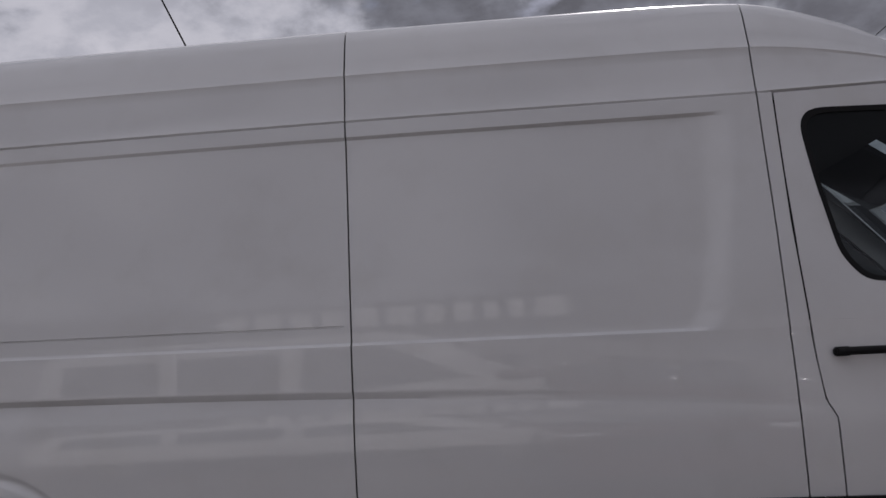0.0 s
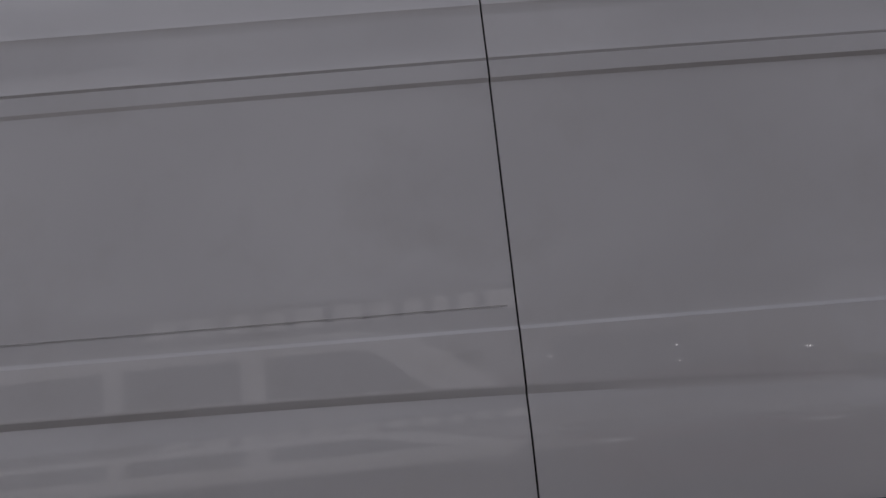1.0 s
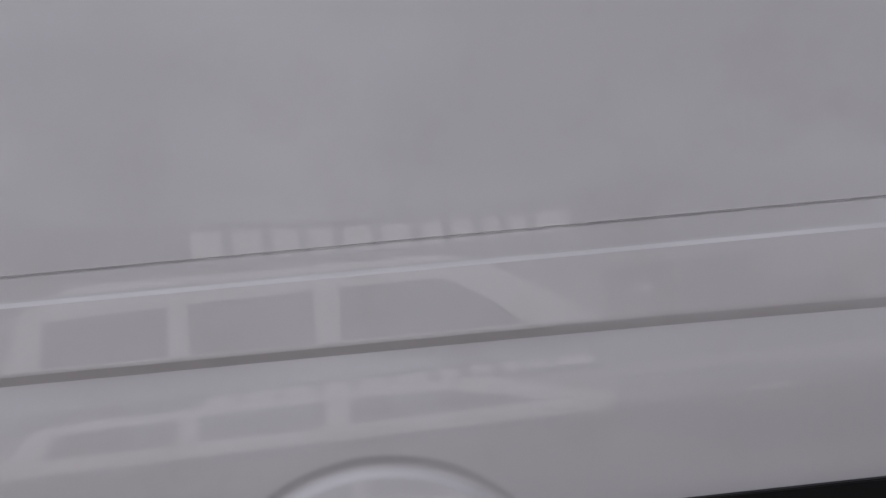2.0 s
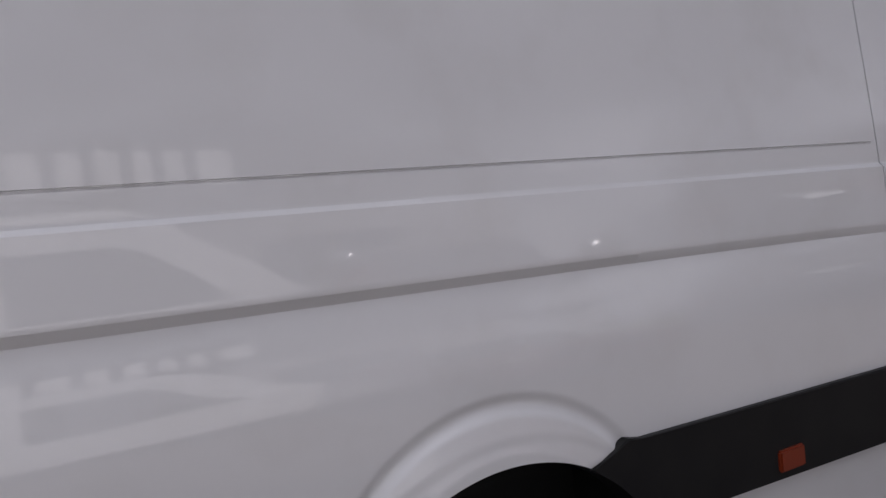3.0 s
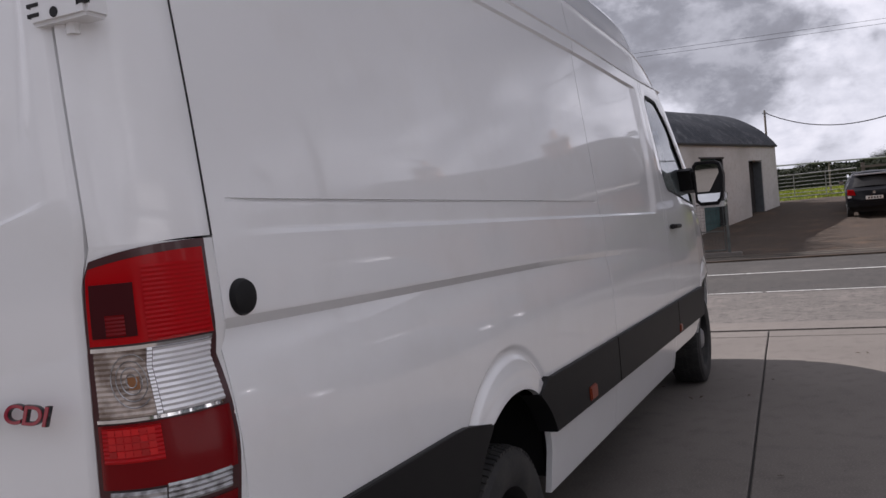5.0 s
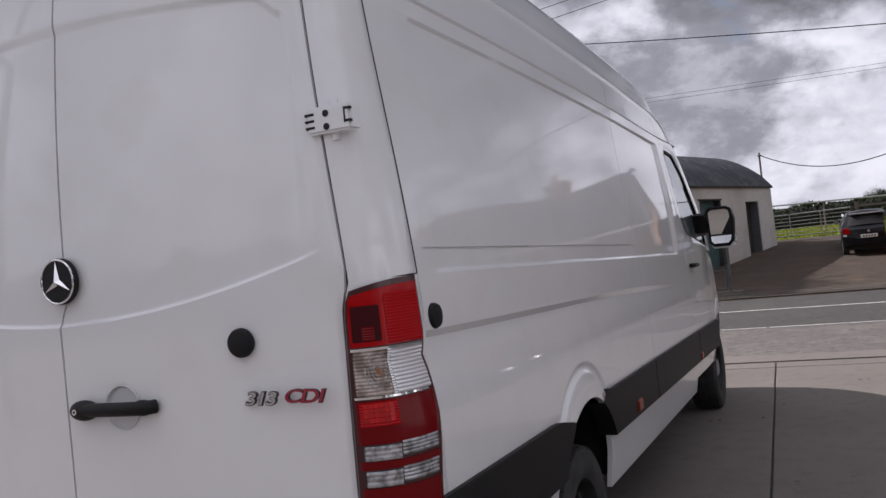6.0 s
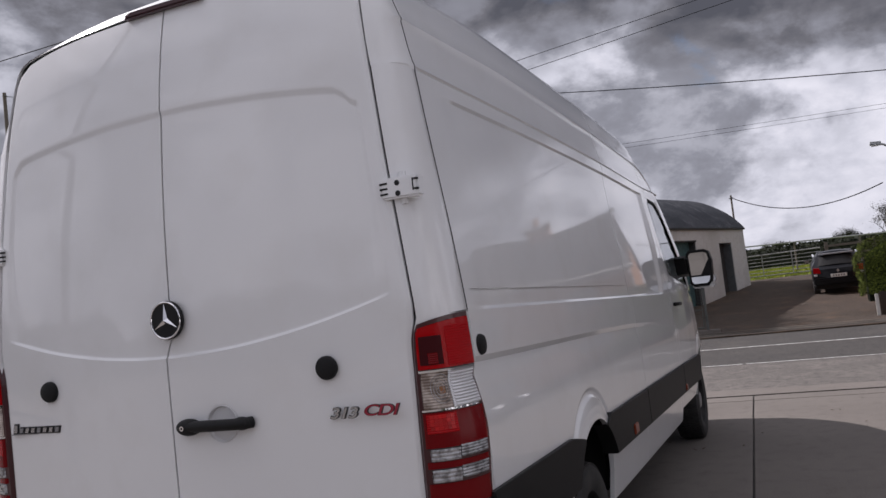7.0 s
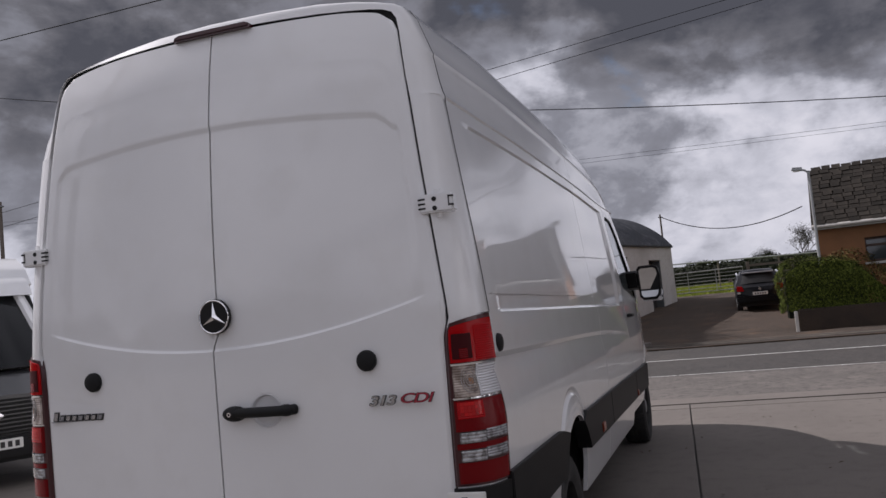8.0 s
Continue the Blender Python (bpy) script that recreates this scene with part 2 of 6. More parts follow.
RENDER = material("orange_brown_render", (0.27, 0.125, 0.055), 0.9, spots=[(0.8, 0.4, 0.75, (0.18, 0.09, 0.045))], bump=[(80, 0.3, 0.005)])
SLATE = material("mossy_roof_slate", (0.021, 0.018, 0.015), 0.9, spec=0.15, spots=[(4, 0.45, 0.8, (0.036, 0.030, 0.024)), (25, 0.5, 0.7, (0.012, 0.010, 0.009))], bump=[(40, 0.3, 0.006)], per_object=0.35)
FASCIA = material("cream_fascia", (0.5, 0.48, 0.45), 0.6, spots=[(4, 0.5, 0.8, (0.4, 0.38, 0.35))])
FRAMEWOOD = material("brown_window_frame", (0.05, 0.025, 0.016), 0.6)
WALLBROWN = material("brown_boundary_wall", (0.045, 0.031, 0.022), 0.95, spots=[(2, 0.4, 0.7, (0.03, 0.022, 0.017))], bump=[(25, 0.5, 0.02)])
HEDGE = leafy("hedge_leaves", (0.008, 0.015, 0.003), (0.10, 0.125, 0.018))
TWIGS = material("tree_bark", (0.06, 0.05, 0.042), 0.95, bump=[(30, 0.5, 0.01)])
FARGREEN = leafy("far_foliage", (0.007, 0.010, 0.005), (0.018, 0.021, 0.010))
CARBLACK = material("black_car_paint", (0.005, 0.005, 0.007), 0.4, spec=0.08, coat=0.35, spots=[(2, 0.5, 0.8, (0.012, 0.016, 0.018))])
CARRED = material("dark_maroon_car_paint", (0.075, 0.022, 0.020), 0.3, coat=1.0)
GATEDULL = material("dull_gate_tube", (0.10, 0.105, 0.10), 0.7, 0.2, spots=[(5, 0.45, 0.8, (0.06, 0.065, 0.06))])
GATEGREY = material("weathered_gate_steel", (0.30, 0.30, 0.295), 0.6, 0.3, spots=[(5, 0.45, 0.8, (0.08, 0.075, 0.07))])
CARGREY = material("dark_grey_car_paint", (0.014, 0.0145, 0.016), 0.35, coat=0.5)
PLATE = material("white_number_plate", (0.7, 0.7, 0.68), 0.4)
INK = material("black_plate_bars", (0.02, 0.02, 0.02), 0.5)
GALV = material("galvanised_steel", (0.36, 0.37, 0.375), 0.5, 0.6, spots=[(5, 0.45, 0.8, (0.25, 0.25, 0.26))])
WOODPOST = material("weathered_timber", (0.14, 0.12, 0.10), 0.9, bump=[(20, 0.4, 0.01)])
WIRE = material("black_cable", (0.012, 0.012, 0.013), 0.8, spec=0.05)
SHOPWALL = material("grey_shop_render", (0.33, 0.325, 0.33), 0.85, spots=[(0.7, 0.4, 0.75, (0.27, 0.265, 0.27))], bump=[(60, 0.2, 0.005)])
# near-black that stands for the shade deep inside hedges
HEDGECORE = material("hedge_shade_core", (0.012, 0.016, 0.008), 0.95)
SHOPFASCIA = material("dark_shop_fascia", (0.085, 0.085, 0.09), 0.7, spots=[(1.5, 0.4, 0.75, (0.07, 0.07, 0.075))])
SIGNWHITE = material("white_sign_letters", (0.74, 0.74, 0.74), 0.5)


# ---- builders ----
def mesh_object(name, verts, faces, mat, parent=None, label="", sharp=32):
    me = bpy.data.meshes.new(name)
    me.from_pydata([tuple(v) for v in verts], [], [tuple(f) for f in faces])
    me.materials.append(mat)
    me.polygons.foreach_set("use_smooth", [True] * len(me.polygons))
    if sharp:
        me.set_sharp_from_angle(angle=radians(sharp))
    me.update()
    ob = new(name, me)
    if parent is not None:
        ob.parent = parent
    if label:
        tagged(ob, label)
    return ob


def part(name, bm, mat, parent=None, label="", sharp=32):
    """Links a bmesh as one mesh object under a thing or a part."""
    bmesh.ops.recalc_face_normals(bm, faces=bm.faces)
    me = bpy.data.meshes.new(name)
    bm.to_mesh(me)
    bm.free()
    me.materials.append(mat)
    me.polygons.foreach_set("use_smooth", [True] * len(me.polygons))
    me.set_sharp_from_angle(angle=radians(sharp))
    ob = new(name, me)
    if parent is not None:
        ob.parent = parent
    if label:
        tagged(ob, label)
    return ob


def thing(name, label, category, group="", kind="", m=None):
    ob = new(name)
    ob.empty_display_size = 0.2
    if m is not None:
        ob.matrix_world = m
    return tagged(ob, label, category, group, kind)


def grid(name, P, mat, parent=None, label="", inward=None, flip=False, sharp=32, closed=False):
    """A surface through rows of points P[i][j]; inward: vector by which the rim turns in, so that panels have thickness."""
    P = [[Vector(q) for q in row] for row in P]
    n, m = len(P), len(P[0])
    verts = [q for row in P for q in row]
    faces = []
    for i in range(n - 1):
        for j in range(m if closed else m - 1):
            k = (j + 1) % m
            f = (i * m + j, i * m + k, (i + 1) * m + k, (i + 1) * m + j)
            faces.append(f[::-1] if flip else f)
    if inward is not None:
        loop = [j for j in range(m)] + [i * m + m - 1 for i in range(1, n)] + [(n - 1) * m + j for j in range(m - 2, -1, -1)] + [i * m for i in range(n - 2, 0, -1)]
        base = len(verts)
        for v in loop:
            verts.append(verts[v] + (inward(verts[v]) if callable(inward) else Vector(inward)))
        for a in range(len(loop)):
            b = (a + 1) % len(loop)
            f = (loop[a], base + a, base + b, loop[b])
            faces.append(f[::-1] if flip else f)
    return mesh_object(name, verts, faces, mat, parent, label, sharp)


def box_bm(x0, x1, y0, y1, z0, z1, bevel=0.0, bm=None):
    bm = bm or bmesh.new()
    m = Matrix.Translation(((x0 + x1) / 2, (y0 + y1) / 2, (z0 + z1) / 2)) @ Matrix.Diagonal((abs(x1 - x0), abs(y1 - y0), abs(z1 - z0), 1))
    r = bmesh.ops.create_cube(bm, size=1, matrix=m)
    if bevel:
        es = list({e for v in r["verts"] for e in v.link_edges})
        bmesh.ops.bevel(bm, geom=es, offset=bevel, segments=2, affect="EDGES")
    return bm


def prism_bm(poly, axis, a, b, bevel=0.0):
    """A polygon (pairs) extruded from a to b along the axis that the pairs leave out."""
    bm = bmesh.new()

    def at(p, v):
        return {"x": (v, p[0], p[1]), "y": (p[0], v, p[1]), "z": (p[0], p[1], v)}[axis]

    va = [bm.verts.new(at(p, a)) for p in poly]
    vb = [bm.verts.new(at(p, b)) for p in poly]
    n = len(poly)
    bm.faces.new(va)
    top = bm.faces.new(vb[::-1])
    for i in range(n):
        bm.faces.new((va[i], vb[i], vb[(i + 1) % n], va[(i + 1) % n]))
    if bevel:
        bmesh.ops.bevel(bm, geom=list(top.edges), offset=bevel, segments=2, affect="EDGES")
    return bm


def turned_bm(profile, axis, center, steps=32):
    """A body of revolution: profile (distance along the axis, radius)."""
    bm = bmesh.new()
    rings = []
    for d, r in profile:
        ring = []
        for k in range(steps):
            a = 2 * math.pi * k / steps
            u, v = r * math.cos(a), r * math.sin(a)
            q = {"x": (d, u, v), "y": (u, d, v), "z": (u, v, d)}[axis]
            ring.append(bm.verts.new(Vector(center) + Vector(q)))
        rings.append(ring)
    for a, b in zip(rings, rings[1:]):
        for k in range(steps):
            bm.faces.new((a[k], a[(k + 1) % steps], b[(k + 1) % steps], b[k]))
    for ring in (rings[0], rings[-1]):
        bm.faces.new(ring)
    return bm


def tube_bm(points, radius, sides=8, bm=None, taper=None):
    bm = bm or bmesh.new()
    pts = [Vector(p) for p in points]
    rings = []
    for i, p in enumerate(pts):
        d = (pts[min(i + 1, len(pts) - 1)] - pts[max(i - 1, 0)]).normalized()
        side = d.cross(Vector((0, 0, 1)) if abs(d.z) < 0.95 else Vector((1, 0, 0))).normalized()
        top = side.cross(d)
        r = radius if taper is None else radius + (taper - radius) * i / (len(pts) - 1)
        rings.append([bm.verts.new(p + r * (math.cos(2 * math.pi * k / sides) * side + math.sin(2 * math.pi * k / sides) * top)) for k in range(sides)])
    for a, b in zip(rings, rings[1:]):
        for k in range(sides):
            bm.faces.new((a[k], a[(k + 1) % sides], b[(k + 1) % sides], b[k]))
    bm.faces.new(rings[0])
    bm.faces.new(rings[-1][::-1])
    return bm


def dome_bm(center, radii):
    bm = bmesh.new()
    bmesh.ops.create_uvsphere(bm, u_segments=20, v_segments=12, radius=1.0, matrix=Matrix.Translation(center) @ Matrix.Diagonal((*radii, 1)))
    return bm


def smooth(a, b, x):
    t = min(1.0, max(0.0, (x - a) / (b - a)))
    return t * t * (3 - 2 * t)


def lerp_table(tab, x):
    if x <= tab[0][0]:
        return tab[0][1]
    for (a, u), (b, v) in zip(tab, tab[1:]):
        if x <= b:
            return u + (v - u) * (x - a) / (b - a)
    return tab[-1][1]


def spread(*stops):
    """Numbers from stop to stop: (start, end, step), joined."""
    vals = []
    for a, b, s in stops:
        n = max(1, round(abs(b - a) / s))
        vals += [a + (b - a) * k / n for k in range(n)]
    return vals + [stops[-1][1]]


# ---- the white van: rear axle at x = 0, nose towards +x, right side at y < 0 ----
LOWER = [(0.30, 0.940), (0.38, 0.950), (0.46, 0.964), (0.56, 0.977), (0.66, 0.987), (0.77, 0.995), (0.87, 1.0022), (0.97, 1.003), (1.05, 1.003), (1.10, 1.0012), (1.14, 0.9968), (1.17, 0.9922), (1.19, 0.9888), (1.22, 0.983), (1.25, 0.9765), (1.34, 0.955)]
UPPER = [(1.05, 1.0000), (1.20, 0.9930), (1.30, 0.9880), (1.42, 0.9810), (1.55, 0.9700), (1.70, 0.9547), (1.90, 0.9323), (2.05, 0.9160), (2.185, 0.9018), (2.245, 0.8950), (2.33, 0.8826)]
ROOF = [(0.897, 2.249), (0.891, 2.266), (0.880, 2.33), (0.870, 2.40), (0.8655, 2.428), (0.869, 2.440), (0.863, 2.452), (0.848, 2.50), (0.820, 2.588), (0.793, 2.636), (0.768, 2.653), (0.70, 2.674), (0.62, 2.692), (0.48, 2.713), (0.28, 2.724), (0.0, 2.728)]


def curve_table(tab, x):
    """Catmull-Rom through a table."""
    x = min(max(x, tab[0][0]), tab[-1][0])
    k = max(i for i in range(len(tab) - 1) if tab[i][0] <= x or i == 0)
    a, b = tab[k], tab[k + 1]
    p, q = tab[max(k - 1, 0)], tab[min(k + 2, len(tab) - 1)]
    h = b[0] - a[0]
    ma = (b[1] - p[1]) / (b[0] - p[0])
    mb = (q[1] - a[1]) / (q[0] - a[0])
    t = (x - a[0]) / h
    return (2 * t**3 - 3 * t**2 + 1) * a[1] + (t**3 - 2 * t**2 + t) * h * ma + (-2 * t**3 + 3 * t**2) * b[1] + (t**3 - t**2) * h * mb


def belt(x):
    return 1.4366 - 0.0183 * x


def rail(x):
    return 1.5011 - 0.0172 * x


def crease(x):
    x = min(x, 2.9)
    return 1.2846 - 0.0217 * x - 0.003 * x * x - 0.0026 * x ** 3


def tilt(x):
    """The roof gutter falls slightly towards the cab."""
    x = min(x, 2.75)
    return -0.0062 * x - 0.0017 * x * x


def lean(x, z):
    """By how much the upper side draws in towards the cab and the tail."""
    return smooth(1.7, 2.2, z) * (0.0185 * smooth(1.0, 2.75, x) + 0.009 * smooth(-0.2, -1.45, x) - 0.005)


def sill(x):
    return 0.44 - 0.018 * x


def taper(x):
    return lerp_table([(3.5, 0), (4.0, 0.008), (4.4, 0.028), (4.8, 0.07), (5.05, 0.125), (5.2, 0.18), (5.32, 0.26)], x)


# wheel arches: centre, half width and height of the opening, then centre and radius of the raised lip round it
ARCHES = [((-0.140, 0.519), 0.412, 0.376, (-0.148, 0.590), 0.422), ((4.325, 0.46), 0.41, 0.41, (4.325, 0.46), 0.50)]


def bottom(x):
    z = sill(x)
    for (cx, cz), rx, rz, _, _ in ARCHES:
        if abs(x - cx) < rx:
            z = max(z, cz + rz * math.sqrt(1 - ((x - cx) / rx) ** 2))
        elif 0 <= cx - rx - x < 0.16:
            # behind the wheel the sill sweeps up to the arch
            z = max(z, cz - (cz - sill(x)) * (cx - rx - x) / 0.16)
    return z


def flare(x, z):
    """Round each arch: a shallow groove, then a broad lip that stands further out towards the opening."""
    d = 0.0
    for (cx, cz), rx, rz, (fx, fz), fr in ARCHES:
        rr = math.hypot(x - fx, z - fz)
        if rr < fr + 0.05 and z > fz:
            ri = math.hypot((x - cx) / rx, (z - cz) / rz)
            k = smooth(0.808, 0.852, z)
            d -= k * 0.0085 * (1 - smooth(fr + 0.008, fr + 0.032, rr))
            d += k * (0.0125 * (1 - smooth(fr - 0.020, fr + 0.006, rr)) + 0.19 * max(0.0, min(fr - 0.008 - rr, 0.085)))
            d -= k * 0.0025 * (1 - smooth(1.10, 1.17, ri))
    return d


def arch_edge(a0, a1, n=9):
    """Points of the rear opening's rim between two angles, a little inside it."""
    (cx, cz), rx, rz, _, _ = ARCHES[0]
    turns = [radians(a0 + (a1 - a0) * k / n) for k in range(n + 1)]
    return [(cx + (rx - 0.004) * math.cos(a), cz + (rz - 0.004) * math.sin(a)) for a in turns]


RECESS_END = [(1.38, 2.50), (1.45, 2.56), (1.76, 2.622), (2.10, 2.648), (2.20, 2.62)]


def recess(x, z):
    """How deep the upper panel lies in, 0 to 1: it grows from the tail to the cab, with a sharp start along its lower and upper edge."""
    e = lerp_table(RECESS_END, z)
    deep = min(1.0, max(0.0, (x + 1.43) / 3.88))
    low = (1 - smooth(0.0, 0.30, z - belt(x))) * smooth(-1.33, -1.24, x)
    high = (1 - smooth(0.0, 0.22, 2.19 + tilt(x) - z)) * smooth(-1.30, -1.15, x)
    low, high = low * (1 - smooth(-0.9, 0.3, x)), high * (1 - smooth(-0.9, 0.3, x))
    return (deep + 0.44 * (1 - deep) * max(low, high)) * (1 - smooth(e - 0.12, e + 0.025, x))


def side_rows():
    """Rows of the body side from sill to gutter: each gives (z, half width) at x."""
    rows = []

    def low(v):
        def f(x):
            zb, zt = bottom(x), crease(x) - 0.024
            z = zb + (zt - zb) * v
            return z, curve_table(LOWER, z) + flare(x, z)
        return f

    def up(zf, extra=0.0, rec=0.0, slot=0.0):
        def f(x):
            z = zf(x)
            w = curve_table(UPPER, z) + extra - rec * recess(x, z) - lean(x, z)
            w -= slot * smooth(-1.395, -1.385, x) * (1 - smooth(1.205, 1.215, x))
            return z, w
        return f

    for k in range(91):
        rows.append(low(k / 90))
    def over(d, cut):
        """Just above the swage line the upper panel stands proud; the step dies out towards the cab."""
        def f(x):
            z = crease(x) + d
            fade = 0.8 * smooth(0.9, 2.4, x)
            w = curve_table(UPPER, z) + 0.001 - cut
            return z, w - fade * (w - curve_table(LOWER, crease(x) - 0.024)) * (1 - d / 0.15)
        return f

    rows.append(over(-0.003, 0.001))
    rows.append(over(0.001, 0.0))
    rows.append(over(0.010, 0.0))
    for k in range(1, 8):
        rows.append(lambda x, k=k: (lambda d: (crease(x) + d, over(d, 0.001 * k / 8)(x)[1]))(0.010 + (belt(x) - 0.006 - crease(x) - 0.010) * k / 8))
    rows.append(up(lambda x: belt(x) - 0.006))
    rows.append(up(lambda x: belt(x) - 0.004))
    rows.append(up(lambda x: belt(x) + 0.006, 0, 0.014))
    rows.append(up(lambda x: belt(x) + 0.009, 0, 0.015))
    rows.append(up(lambda x: belt(x) + 0.013, 0, 0.015))
    rows.append(up(lambda x: 0.5 * (belt(x) + rail(x)), 0, 0.015))
    rows.append(up(lambda x: rail(x) - 0.0034, 0, 0.015))
    rows.append(up(lambda x: rail(x) - 0.0026, 0, 0.015, 0.009))
    rows.append(up(lambda x: rail(x) + 0.0024, 0, 0.015, 0.009))
    rows.append(up(lambda x: rail(x) + 0.0032, 0, 0.015))
    rows.append(up(lambda x: rail(x) + 0.0065, 0, 0.015))
    for k in range(1, 17):
        rows.append(up(lambda x, k=k: rail(x) + 0.0065 + (2.177 + tilt(x) - rail(x) - 0.0065) * k / 16, 0, 0.015))
    rows.append(up(lambda x: 2.184 + tilt(x), 0, 0.015))
    rows.append(up(lambda x: 2.196 + tilt(x)))
    rows.append(up(lambda x: 2.201 + tilt(x)))
    rows.append(up(lambda x: 2.224 + tilt(x)))
    rows.append(up(lambda x: 2.25 + tilt(x)))
    rows.append(up(lambda x: 2.2525 + tilt(x), -0.002))
    rows.append(up(lambda x: 2.2545 + tilt(x), -0.010))
    return rows


def side_panel(name, xs, s, parent, label="", x0=None, x1=None, mat=None, top=None):
    """A stretch of the body side on columns xs; s = -1 right, 1 left; x0, x1: seams as functions of z."""
    P = []
    for row in side_rows():
        line = []
        for x in xs:
            z, w = row(x)
            xx = x
            if x0 and x == xs[0]:
                xx = x0(z)
            if x1 and x == xs[-1]:
                xx = x1(z)
            if top:
                z = min(z, top(x))
            line.append((xx, s * (w - taper(x)), z))
        P.append(line)
    return grid(name, P, mat or PAINT, parent, label, inward=(0, -s * 0.022, 0), flip=s > 0, sharp=22)


GAPW = 0.003


def door_seam(z):
    return lerp_table([(0.3, 2.873), (1.077, 2.872), (1.135, 2.842), (1.27, 2.828), (1.74, 2.808), (2.25, 2.810)], z)


def roof_scale(x):
    if x > 2.3:
        return curve_table([(2.3, 1.0), (2.5, 0.995), (2.7, 0.975), (2.80, 0.945), (2.90, 0.885), (3.02, 0.785), (3.14, 0.66), (3.28, 0.47), (3.42, 0.24), (3.52, 0.10), (3.6, 0.02)], x)
    return 1 - 0.095 * smooth(-0.45, -1.55, x)


def roof_section(x):
    k = roof_scale(x)
    half = [(w - taper(x) - lean(x, 2.24), 2.245 + (z - 2.245) * k + tilt(x) + (0.012 if z < 2.27 else 0.004)) for w, z in ROOF]
    return [(x, -w, z) for w, z in half] + [(x, w, z) for w, z in half[-2::-1]]


def roof_panel(name, xs, parent, label=""):
    return grid(name, [roof_section(x) for x in xs], PAINT, parent, label, inward=lambda v: Vector((0, -0.02 * (1 if v.y > 0 else -1 if v.y < 0 else 0), -0.02)), flip=True)


def rear_x(y, z):
    return -1.70 + 0.06 * (y / 0.85) ** 2 + curve_table([(0.3, 0), (1.2, 0), (1.55, 0.001), (1.9, 0.015), (2.24, 0.046), (2.45, 0.078), (2.6, 0.112), (2.7, 0.14)], z)


def seam_y(z, s=-1):
    return (0.010 if s < 0 else -0.012) + curve_table([(0.4, 0.838), (0.88, 0.840), (1.30, 0.846), (1.425, 0.851), (1.455, 0.864), (1.50, 0.862), (1.774, 0.836), (2.28, 0.784), (2.46, 0.763), (2.518, 0.755), (2.548, 0.742), (2.576, 0.705), (2.618, 0.66)], z)


def corner(q, z, off=0.0, side=-1):
    """The rounded rear corner at height z: q from 0 at the door to 1 at the body side."""
    yd = seam_y(z, side) + 0.011
    ax, ay = rear_x(yd, z), yd
    bx, by = -1.453, curve_table(UPPER, z) - lean(-1.453, z) if z > 1.30 else curve_table(LOWER, z) if z < 1.26 else lerp_table([(1.26, curve_table(LOWER, 1.26)), (1.30, curve_table(UPPER, 1.30))], z)
    cx, cy = ax + 0.016, by - 0.004
    x = (1 - q) ** 2 * ax + 2 * q * (1 - q) * cx + q * q * bx
    y = (1 - q) ** 2 * ay + 2 * q * (1 - q) * cy + q * q * by
    dx = 2 * (1 - q) * (cx - ax) + 2 * q * (bx - cx)
    dy = 2 * (1 - q) * (cy - ay) + 2 * q * (by - cy)
    n = math.hypot(dx, dy)
    return x - off * dy / n, y + off * dx / n


DOOR_TOP = [(0.787, 2.249), (0.784, 2.266), (0.775, 2.330), (0.771, 2.370), (0.766, 2.412), (0.761, 2.459), (0.757, 2.494), (0.746, 2.543), (0.728, 2.569), (0.695, 2.584), (0.64, 2.594), (0.56, 2.603), (0.45, 2.612), (0.31, 2.619), (0.17, 2.624), (0.0, 2.626)]


